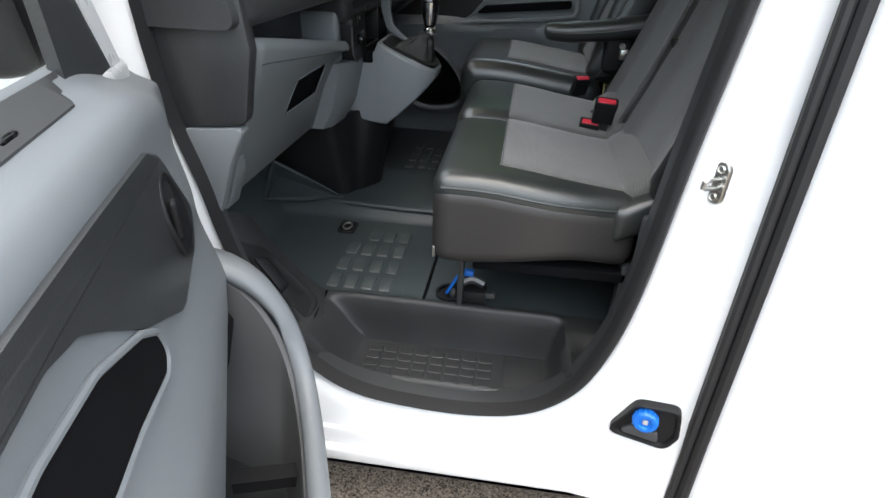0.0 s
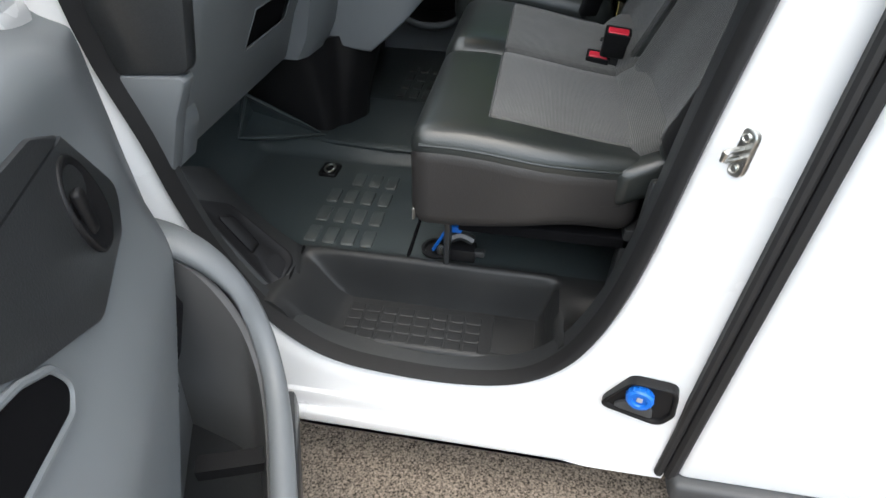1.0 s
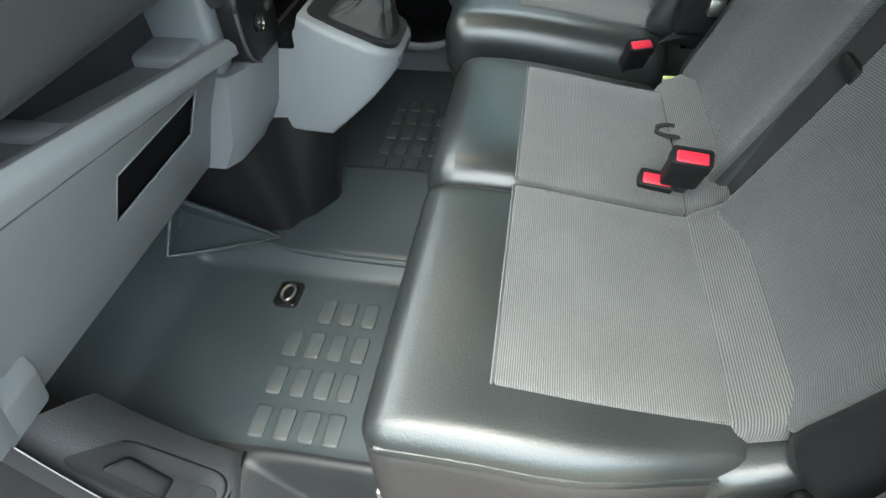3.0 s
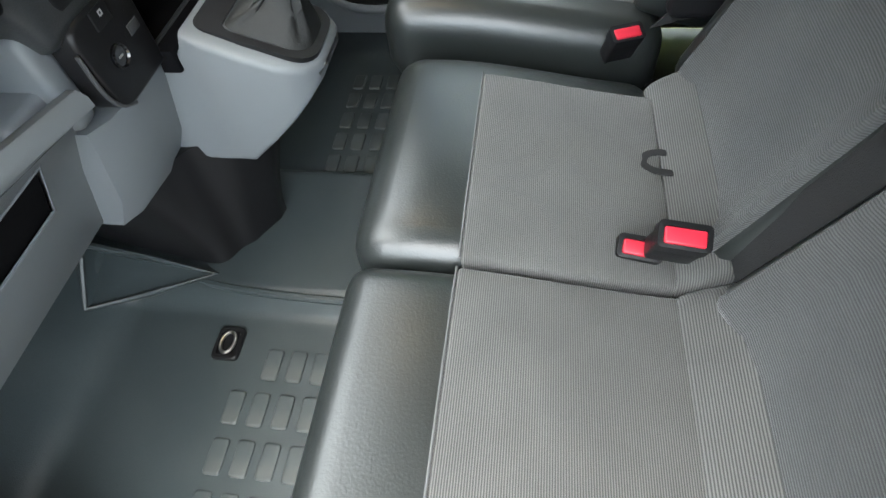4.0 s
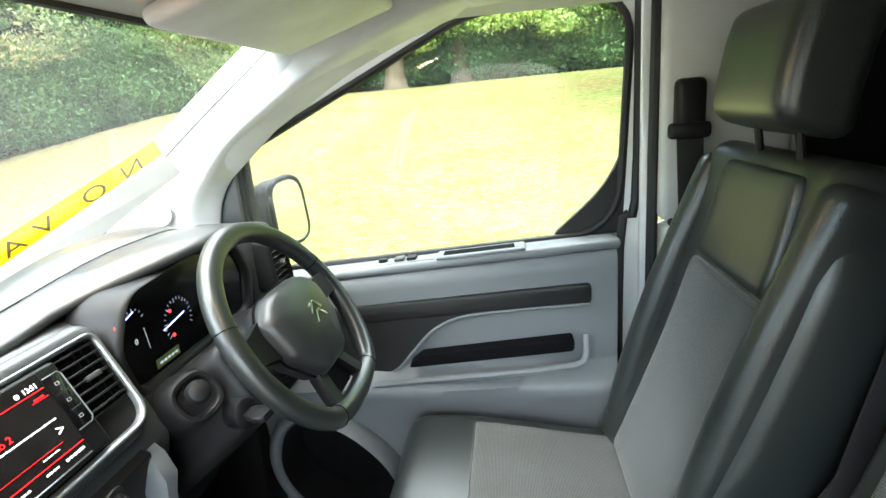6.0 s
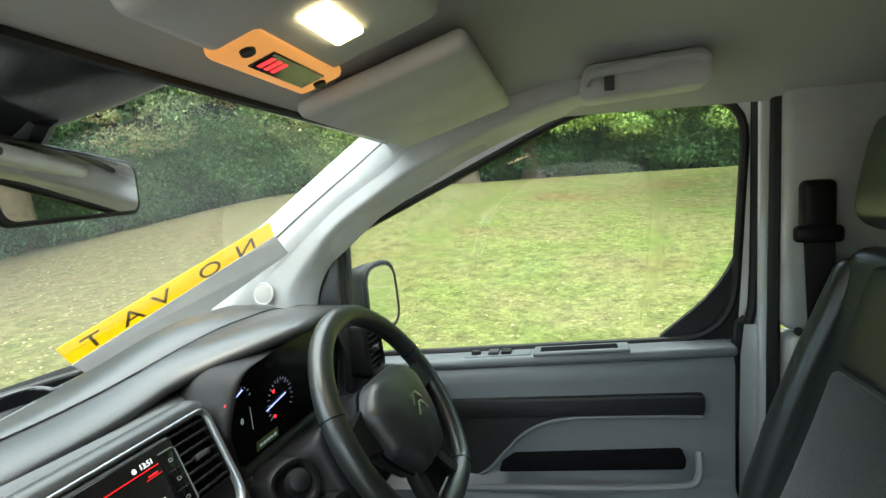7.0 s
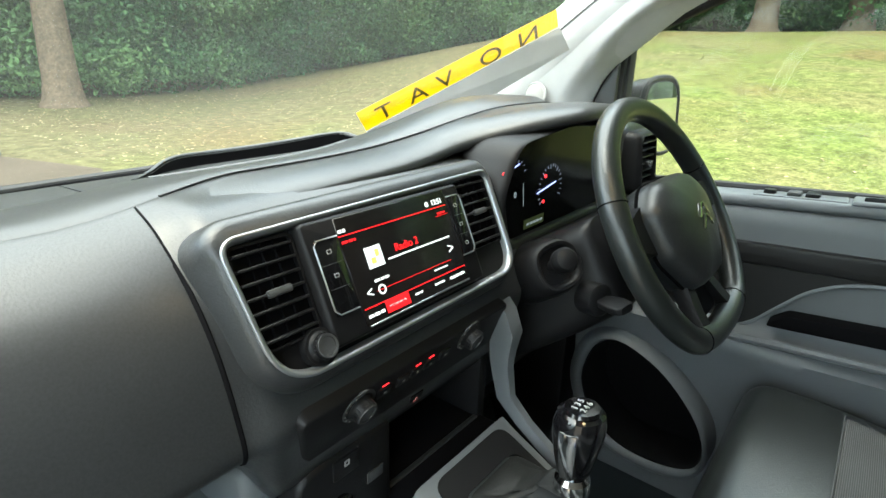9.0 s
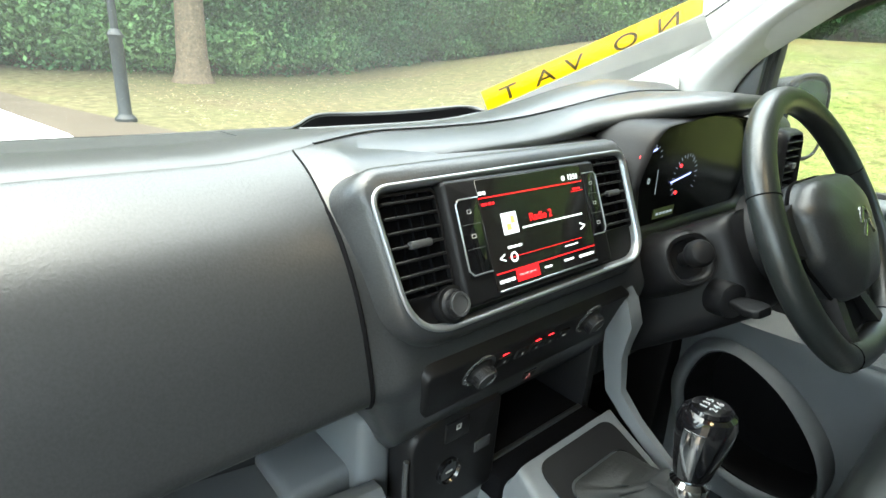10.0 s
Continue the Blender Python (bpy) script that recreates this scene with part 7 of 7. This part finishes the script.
part("key_symbol", flat_ring(rr(-0.1045, 0.0425, -0.0975, 0.0495, 0.001, 3), rr(-0.1025, 0.0445, -0.0995, 0.0475, 0.0005, 3), 0.0073, 0.0079, LMx), LEGEND, lower)
sock = part("power_socket", lathe([(0, 0), (0.0150, 0), (0.0155, 0.004), (0.0135, 0.006), (0.012, 0.003), (0, 0.003)], 26, LMx @ Matrix.Translation((-0.110, -0.006, 0.005))), GLOSSY, lower, "round power socket")
part("socket_mark", rbox((-0.1145, -0.0075, 0.008), (-0.1055, -0.0050, 0.0086), 0.0002, 1, m=LMx), LEGEND, sock)
part("usb_socket", rbox((-0.072, -0.004, 0.004), (-0.048, 0.010, 0.0062), 0.002, 2, m=LMx), DGREY, lower)

# grey column and gear console
console = thing("gear_console", "grey plastic gear lever console below the centre stack", "gear console", (-0.4, 1.72, 0.75))
part("column", loft([[Vector((x + dx, y, z)) for x, y in ((-0.70, 1.485), (-0.515, 1.485), (-0.497, 1.515), (-0.488, 1.60), (-0.490, 1.65), (-0.49, 1.84), (-0.70, 1.84))] for z, dx in ((0.930, 0.0), (0.90, -0.005), (0.80, -0.03), (0.745, -0.06))]), GREY, console, sharp=50)
part("column_side", rbox((-0.70, 1.485, 0.93), (-0.515, 1.525, 1.06), 0.012, 3), GREY, console)
secs = []
for x, zt, zb, y0, y1 in ((-0.56, 0.90, 0.737, 1.632, 1.835), (-0.50, 0.925, 0.727, 1.640, 1.836), (-0.462, 0.935, 0.720, 1.648, 1.838), (-0.452, 0.962, 0.718, 1.650, 1.838), (-0.43, 0.950, 0.717, 1.650, 1.838), (-0.38, 0.926, 0.760, 1.652, 1.838), (-0.335, 0.907, 0.802, 1.656, 1.834), (-0.305, 0.894, 0.834, 1.668, 1.825), (-0.286, 0.886, 0.856, 1.690, 1.805), (-0.280, 0.882, 0.868, 1.715, 1.785)):
    m_, h_ = (y0 + y1) / 2, (y1 - y0) / 2
    ring_ = rounded([(y0, zb, 0.010), (y1, zb, 0.010), (y1, zt, 0.012), (y0, zt, 0.012)], 4)
    secs.append([Vector((x, m_ + (p.x - m_) * (0.94 if p.y < (zt + zb) / 2 else 1), p.y)) for p in ring_])
part("bin", loft(secs), GREY, console, sharp=50)
GM = facing((-0.368, 1.746, 0.923), (0, 1, 0), (-0.24, 0, 0.097))
part("gaiter_frame", flat_ring(rounded([(-0.066, -0.088, 0.045), (0.066, -0.088, 0.045), (0.072, 0.085, 0.02), (-0.072, 0.085, 0.02)]), rounded([(-0.052, -0.076, 0.04), (0.052, -0.076, 0.04), (0.057, 0.050, 0.02), (-0.057, 0.050, 0.02)]), -0.004, 0.005, GM), SATIN, console, "dark gaiter surround")
# grey rail that runs down from the stack to the gear lever
secs = []
for x, z, w, d in ((-0.482, 1.136, 0.012, 0.03), (-0.461, 1.112, 0.013, 0.035), (-0.449, 1.082, 0.013, 0.035), (-0.454, 1.052, 0.010, 0.03), (-0.456, 1.030, 0.008, 0.025), (-0.448, 0.985, 0.006, 0.022), (-0.418, 0.957, 0.006, 0.02), (-0.376, 0.930, 0.006, 0.02), (-0.345, 0.912, 0.006, 0.02)):
    secs.append([Vector(p) for p in ((x, 1.851 - w, z), (x, 1.851 + w, z), (x - d * 0.3, 1.853 + w, z - d * 0.2), (x - d, 1.851 + w, z - d * 0.4), (x - d, 1.851 - w, z - d * 0.4), (x - d * 0.3, 1.849 - w, z - d * 0.2))])
part("side_rail", loft(secs), GREY, console, "grey sculpted side rail", sharp=50)
foot = []
for z, k in ((0.76, 0.0), (0.72, 0.12), (0.66, 0.4), (0.60, 0.7), (0.54, 0.92), (0.486, 1.0)):
    up = ((-0.80, 1.545), (-0.60, 1.545), (-0.548, 1.60), (-0.52, 1.64), (-0.46, 1.67), (-0.44, 1.80), (-0.80, 1.82))
    low = ((-0.80, 1.60), (-0.60, 1.585), (-0.552, 1.590), (-0.530, 1.625), (-0.500, 1.66), (-0.49, 1.75), (-0.80, 1.79))
    foot.append(smooth_line([Vector((a[0] + (b[0] - a[0]) * k, a[1] + (b[1] - a[1]) * k, z)) for a, b in zip(up, low)], 4, closed=True))
part("foot", loft(foot), SATIN, console, "black plastic tunnel cover", sharp=80)
gear = thing("gear_lever", "gear lever with black leather gaiter and chrome knob", "gear lever", (-0.34, 1.745, 0.92))
base_o = rounded([(-0.053, -0.077, 0.04), (0.053, -0.077, 0.04), (0.058, 0.051, 0.02), (-0.058, 0.051, 0.02)], 6)
gs = []
top_c = Vector((-0.312, 1.755, 0.980))
for i in range(19):
    f = i / 18
    row = []
    for j, p in enumerate(base_o):
        b = GM @ Vector((p.x, p.y, 0.004))
        a = 6.2832 * j / len(base_o)
        k = (1 - f) ** 2.1 + 0.03 * math.sin(f * 13.0) * (1 - f)
        q = top_c + (b - top_c) * (0.33 + 0.67 * k) * 0.96
        q.z = b.z + (top_c.z - b.z) * (f ** 0.9) + 0.008 * math.sin(7 * a + f * 3) * math.sin(f * 3.14) * (1 - f)
        q.x += 0.005 * math.sin(7 * a + 2 * f) * math.sin(f * 3.14)
        row.append(q)
    gs.append(row)
part("gaiter", loft(gs), GAITER, gear, "creased black leather gaiter", sharp=80)
KM = Matrix.Translation((-0.312, 1.757, 0.974)) @ pose(0, 0, 0, 0, -4, 0) @ Matrix.Scale(1.15, 4)
part("collar", lathe([(0, 0), (0.016, 0), (0.018, 0.006), (0.017, 0.016), (0.013, 0.020), (0, 0.02)], 24, KM), CHROME, gear, "bright collar")
ks = []
for h, rx, ry in ((0.018, 0.011, 0.011), (0.026, 0.016, 0.017), (0.045, 0.020, 0.022), (0.068, 0.024, 0.025), (0.080, 0.0245, 0.025), (0.090, 0.022, 0.022), (0.095, 0.014, 0.015), (0.096, 0.003, 0.003)):
    ks.append([KM @ Vector((0.006 * (h - 0.02) / 0.08 + rx * math.cos(j * 0.2618), ry * math.sin(j * 0.2618), h)) for j in range(24)])
part("knob", loft(ks), GLOSSY, gear, "black knob")
part("knob_insert", loft([[KM @ Vector((0.006 * (h - 0.02) / 0.08 + (rx + 0.0012) * math.cos(a), (ry + 0.0012) * math.sin(a), h)) for a in [-1.9 + 0.12 * j for j in range(7)]] + [KM @ Vector((rx * 0.8 * math.cos(a), ry * 0.8 * math.sin(a), h)) for a in (-1.18, -1.9)] for h, rx, ry in ((0.026, 0.016, 0.017), (0.045, 0.020, 0.022), (0.068, 0.024, 0.025), (0.080, 0.0245, 0.025))]), CHROME, gear, "bright side insert")
part("knob_cap", lathe([(0, 0), (0.018, 0), (0.016, 0.003), (0, 0.0035)], 24, KM @ Matrix.Translation((0.006, 0, 0.0935))), GLOSSY, gear, "black cap with the gear pattern")
words("gear_pattern", "1 3 5\n2 4 6", 0.0085, KM @ Matrix.Translation((0.006, 0, 0.0975)) @ pose(0, 0, 0, 0, 0, 90), LEGEND, gear)

# instrument cowl
IM = facing((-0.510, 2.06, 1.250), (0, 1, 0), (-0.02, 0, 1))
clus_o = rounded([(-0.160, -0.067, 0.03), (0.160, -0.067, 0.03), (0.180, 0.0, 0.05), (0.145, 0.066, 0.05), (0.0, 0.078, 0.3), (-0.145, 0.066, 0.05), (-0.180, 0.0, 0.05)], 7)
clus = part("instrument_display", loft([[IM @ Vector((p.x, p.y, z)) for p in clus_o] for z in (-0.02, 0.0)]), CLUSTER, dash, "dark instrument cluster with lit gauges")
part("cluster_rim", loft([[IM @ Vector((p.x, p.y, z)) for p in offset(clus_o, lambda q: d * (1 - 0.9 * max(0, q.y)) * (1 - 0.65 * max(0, -q.x)))] for d, z in ((0.001, -0.03), (-0.001, 0.001), (0.003, 0.007), (0.010, 0.011), (0.022, 0.010), (0.034, 0.003), (0.044, -0.012), (0.05, -0.04), (0.05, -0.07))], ring=True), SATIN, clus, "grained cowl round the cluster", sharp=70)
# hood over the instruments
secs = []
for i in range(61):
    y = 1.50 + (2.36 - 1.50) * i / 60
    k = hood(y)
    x, z = seam_at(y)
    k3 = step01(1.86, 2.06, y) * (1 - step01(2.16, 2.34, y))
    tip = -0.580 + 0.108 * k3
    fade = step01(1.50, 1.72, y)
    zt = z - 0.012 + 0.008 * fade + 0.013 * k3
    secs.append([Vector((x - 0.01, y, zt - 0.03)), Vector((x - 0.003, y, z - 0.0015)), Vector(((x + tip) / 2, y, (z - 0.002 + zt) / 2 + 0.004 * fade)), Vector((tip - 0.016, y, zt - 0.001)), Vector((tip - 0.004, y, zt - 0.006)), Vector((tip, y, zt - 0.013)), Vector((tip - 0.005, y, zt - 0.020)), Vector((tip - 0.03, y, zt - 0.026))])
part("hood", loft(secs), BLACK, dash, "grained instrument hood", sharp=70)


def gauge(a, b, r, t0, t1, n):
    for i in range(n):
        t = t0 + (t1 - t0) * i / (n - 1)
        big = i % 3 == 0
        part("gauge_mark", rbox((r * (0.80 if big else 0.88), -0.0004, 0), (r, 0.0004, 0.0006), 0, 1, m=IM @ Matrix.Translation((a, b, 0.0005)) @ pose(0, 0, 0, 0, 0, t)), GAUGE_MARK, clus)


def needle(a, b, a2, b2, w):
    d = Vector((a2 - a, b2 - b))
    part("needle", rbox((0, -w, 0), (d.length, w, 0.0008), 0, 1, m=IM @ Matrix.Translation((a, b, 0.001)) @ pose(0, 0, 0, 0, 0, math.degrees(math.atan2(d.y, d.x)))), GAUGE_BLUE, clus, "blue lit needle")


gauge(-0.040, -0.010, 0.036, 215, -25, 19)
needle(-0.080, -0.012, -0.024, -0.003, 0.0009)
gauge(-0.138, 0.020, 0.024, 150, 20, 7)
needle(-0.151, 0.034, -0.134, 0.039, 0.0008)
for a, b in ((-0.172, 0.030), (-0.057, 0.010), (-0.059, -0.028)):
    part("tell_tale", lathe([(0, 0), (0.0028, 0), (0.0028, 0.001), (0, 0.001)], 10, IM @ Matrix.Translation((a, b, 0.0005))), LED_RED, clus, "red warning light")
words("speed_digit", "0", 0.012, IM @ Matrix.Translation((-0.140, -0.004, 0.0006)), GAUGE_DIM, clus)
part("divider", rbox((-0.118, -0.012, 0), (-0.1175, 0.022, 0.0006), 0, 1, m=IM @ pose(0, 0, 0, 0, 0, 6)), GAUGE_DIM, clus)
part("trip_display", rbox((-0.112, -0.060, 0.0004), (-0.055, -0.046, 0.0012), 0, 1, m=IM), TRIP, clus, "dim green trip display")
for i in range(5):
    part("trip_text", rbox((-0.105 + 0.0095 * i, -0.0555, 0.001), (-0.098 + 0.0095 * i, -0.052, 0.0016), 0, 1, m=IM), GAUGE_DIM, clus)
part("cowl_bottom", rbox((-0.60, 1.86, 1.085), (-0.490, 2.26, 1.178), 0.02, 3), SATIN, dash)
part("knee_panel", loft([[Vector((x, y, z)) for x, z in ((-0.80, 0.78), (-0.64, 0.80), (-0.56, 0.95), (-0.50, 1.06), (-0.50, 1.12), (-0.80, 1.15))] for y in (1.875, 2.0, 2.2, 2.40)]), SATIN, dash, "dark lower driver's panel")
vm_ = lambda p, x: Vector((x - 0.12 * p.y, 2.345 + p.x, 1.238 + p.y))
vr = part("air_vent", loft([[vm_(p, x) for p in rr(-w, -w - 0.014, w, w + 0.014, 0.018)] for x, w in ((-0.55, 0.046), (-0.485, 0.046), (-0.474, 0.042), (-0.472, 0.038), (-0.490, 0.035))], ring=True), SATIN, dash, "slatted side air vent", sharp=60)
part("backing", rbox((-0.505, 2.305, 1.185), (-0.492, 2.385, 1.29), 0.002, 1), DARK, vr)
for i in range(7):
    z = 1.196 + 0.0135 * i
    part("slat", rbox((-0.494, 2.310, z), (-0.476, 2.380, z + 0.0024), 0.001, 1), SATIN, vr)
part("tab", rbox((-0.480, 2.338, 1.232), (-0.468, 2.354, 1.242), 0.002, 2), DGREY, vr)
part("side_pad", rbox((-0.70, 2.285, 1.10), (-0.505, 2.42, 1.318), 0.03, 4), BLACK, dash)

part("kick_panel", rbox((-1.02, 2.335, 0.30), (-0.592, 2.45, 1.15), 0.01, 2), SATIN, dash)

# steering column and wheel
col = thing("steering_column", "black steering column with stalks and ignition lock", "steering column", (-0.45, 2.06, 1.12))
WM = facing((-0.333, 2.058, 1.214), (0, 1, 0), (-0.53, 0, 0.848))
part("cowl", loft([[WM @ Vector((p.x, p.y, z)) for p in rounded([(-0.115 * k, -0.085 * k, 0.035), (0.115 * k, -0.085 * k, 0.035), (0.105 * k, 0.052, 0.03), (-0.105 * k, 0.052, 0.03)], 8)] for z, k in ((-0.26, 1.25), (-0.15, 1.12), (-0.085, 1.0), (-0.074, 0.96), (-0.070, 0.88))]), SATIN, col, "black column shroud", sharp=60)
part("hub_collar", loft([[WM @ Vector((p.x * k, p.y * k, z)) for p in circle(0, 0, 0.06, 28)] for z, k in ((-0.08, 1.15), (-0.05, 1.0), (-0.03, 1.0))]), SATIN, col)
SB = WM @ Matrix.Translation((-0.150, 0.012, -0.105)) @ pose(0, 0, 0, 0, -28, 0)
part("stalk_boss", loft([[SB @ Vector((p.x, p.y, z)) for p in offset(rr(-0.034, -0.034, 0.034, 0.032, 0.032, 8), d)] for d, z in ((0.012, -0.08), (0.006, -0.02), (0.0, 0.0), (-0.004, 0.002), (-0.008, -0.001), (-0.010, -0.012))]), SATIN, col, "moulded stalk surround", sharp=70)
part("boss_edge", tube([SB @ Vector((p.x, p.y, 0.0015)) for p in offset(rr(-0.034, -0.034, 0.034, 0.032, 0.032, 8), -0.002)], 0.0016, n=6, closed=True), SATIN, col)
sk = part("left_stalk", tube([SB @ Vector((0.0, 0.0, -0.02)), SB @ Vector((-0.006, 0.004, 0.020))], 0.009, n=12), SATIN, col)
part("stalk_end", lathe([(0, 0), (0.0135, 0), (0.0165, 0.006), (0.0165, 0.018), (0.0130, 0.024), (0.006, 0.0265), (0, 0.027)], 24, SB @ Matrix.Translation((-0.006, 0.004, 0.018)) @ pose(0, 0, 0, -6, -8, 0)), SATIN, sk, "black stalk end")
part("right_stalk", tube([WM @ Vector((0.09, 0.02, -0.10)), WM @ Vector((0.175, 0.035, -0.085))], 0.009, n=10), SATIN, col)
KB = WM @ Matrix.Translation((-0.118, -0.052, -0.090)) @ pose(0, 0, 0, 20, -25, 0)
ign = part("ignition_lock", lathe([(0, -0.02), (0.024, -0.02), (0.022, 0.006), (0.018, 0.009), (0, 0.009)], 24, KB), SATIN, col, "round ignition lock")
part("key", loft([[KB @ Vector((p.x, p.y, z)) for p in rr(-w, -0.005, w, 0.005, 0.003, 3)] for z, w in ((0.006, 0.008), (0.014, 0.012), (0.034, 0.016), (0.048, 0.014), (0.052, 0.009))]), SATIN, ign, "key in the ignition")
wheel = thing("steering_wheel", "black leather steering wheel with thick rim", "steering wheel", (-0.333, 2.062, 1.214))
rim_pts = []
for i in range(72):
    a = 6.2832 * i / 72
    y = 0.171 * math.sin(a)
    if y < -0.142:
        y = -0.142 - (-0.142 - y) * 0.45
    rim_pts.append(WM @ Vector((0.006 + 0.175 * math.cos(a), y, 0)))
part("rim", tube(rim_pts, 0.0172, n=16, closed=True), VINYL, wheel, "leather-covered rim")
for d in (160, 20, 238, 302):
    i = int(round(d / 5)) % 72
    c = rim_pts[i]
    t = (rim_pts[(i + 1) % 72] - rim_pts[i - 1]).normalized()
    e1 = (WM.to_3x3() @ Vector((0, 0, 1))).normalized()
    e2 = t.cross(e1)
    part("rim_seam", tube([c + 0.0174 * (math.cos(a) * e1 + math.sin(a) * e2) for a in [j * 0.3927 for j in range(16)]], 0.0009, n=5, closed=True), DARK, wheel)
# airbag cover: a domed shield standing proud of the rim
hub_o = rounded([(-0.042, -0.090, 0.03), (0.042, -0.090, 0.03), (0.088, -0.035, 0.03), (0.098, 0.032, 0.03), (0.060, 0.064, 0.06), (-0.060, 0.064, 0.06), (-0.098, 0.032, 0.03), (-0.092, -0.035, 0.03)], 6)
part("airbag_cover", loft([[WM @ Vector((p.x * k, p.y * k, z)) for p in hub_o] for k, z in ((0.93, -0.03), (1.0, -0.012), (1.0, 0.004), (0.965, 0.016), (0.88, 0.026), (0.68, 0.034), (0.4, 0.039), (0.1, 0.041))]), BLACK, wheel, "black airbag cover", sharp=75)
part("cover_gap", tube([WM @ Vector((p.x * 1.0, p.y * 1.0, -0.006)) for p in hub_o], 0.0025, n=6, closed=True), DARK, wheel)
for s in (-1, 1):
    part("spoke", loft([[WM @ Vector((s * a, b, z)) for b, z in ((b0, z0), (b1, z0), (b1 + 0.002, z0 - 0.010), (b1 - 0.004, z0 - 0.026), (b0 + 0.004, z0 - 0.026), (b0 - 0.002, z0 - 0.010))] for a, b0, b1, z0 in ((0.070, -0.030, 0.045, 0.000), (0.095, -0.022, 0.040, 0.000), (0.125, -0.012, 0.034, 0.002), (0.150, -0.008, 0.032, 0.005), (0.168, -0.010, 0.034, 0.008))]), SATIN, wheel, sharp=50)
    part("lower_spoke", loft([[WM @ Vector((s * (a + da), b, z)) for da, z in ((-0.012, z0), (0.012, z0), (0.014, z0 - 0.010), (0.008, z0 - 0.022), (-0.008, z0 - 0.022), (-0.014, z0 - 0.010))] for a, b, z0 in ((0.030, -0.060, 0.0), (0.040, -0.090, 0.0), (0.052, -0.120, 0.004), (0.060, -0.146, 0.010))]), SATIN, wheel, sharp=50)
part("spoke_web", loft([[WM @ Vector((p.x, p.y, z)) for p in rounded([(-0.046, -0.135, 0.012), (0.046, -0.135, 0.012), (0.034, -0.075, 0.008), (-0.034, -0.075, 0.008)])] for z in (-0.020, -0.008)]), DARK, wheel)
for dy in (0.008, -0.008):
    part("badge", tube([WM @ Vector((-0.019, dy - 0.011, 0.0395)), WM @ Vector((-0.004, dy + 0.005, 0.0415)), WM @ Vector((0.004, dy + 0.005, 0.0415)), WM @ Vector((0.019, dy - 0.011, 0.0395))], 0.0026, n=8), CHROME, wheel, "plain bright chevron")

# ---- parked car ahead ----
car = thing("parked_car", "white parked car on the asphalt ahead", "car", (-6.6, 1.0, 0))
def car_sec(x, w, z0, z1, c=1.0):
    return [Vector((x, c + p.x, p.y)) for p in rounded([(-w, z0, 0.08), (w, z0, 0.08), (w * 0.94, z1, 0.12), (-w * 0.94, z1, 0.12)], 4)]
part("body", loft([car_sec(-4.9, 0.72, 0.35, 0.62), car_sec(-5.0, 0.84, 0.25, 0.74), car_sec(-5.4, 0.88, 0.22, 0.86), car_sec(-6.2, 0.89, 0.22, 0.95), car_sec(-8.2, 0.89, 0.22, 0.98), car_sec(-8.9, 0.84, 0.28, 0.95), car_sec(-9.0, 0.75, 0.4, 0.8)]), WHITE, car)
part("cabin", loft([car_sec(-6.0, 0.80, 0.9, 0.97), car_sec(-6.7, 0.72, 0.9, 1.40), car_sec(-7.8, 0.72, 0.9, 1.43), car_sec(-8.6, 0.76, 0.9, 1.0)]), GLOSSY, car, "dark glass cabin")
for x in (-5.7, -8.2):
    for y in (0.18, 1.82):
        part("wheel", lathe([(0, -0.09), (0.28, -0.09), (0.31, -0.06), (0.31, 0.06), (0.28, 0.09), (0, 0.09)], 24, Matrix.Translation((x, y, 0.31)) @ pose(0, 0, 0, 90, 0, 0)), RUBBER, car, "black tyre")
car.location, car.rotation_euler = (-4.386, 0.03, 0), (0, 0, radians(53))
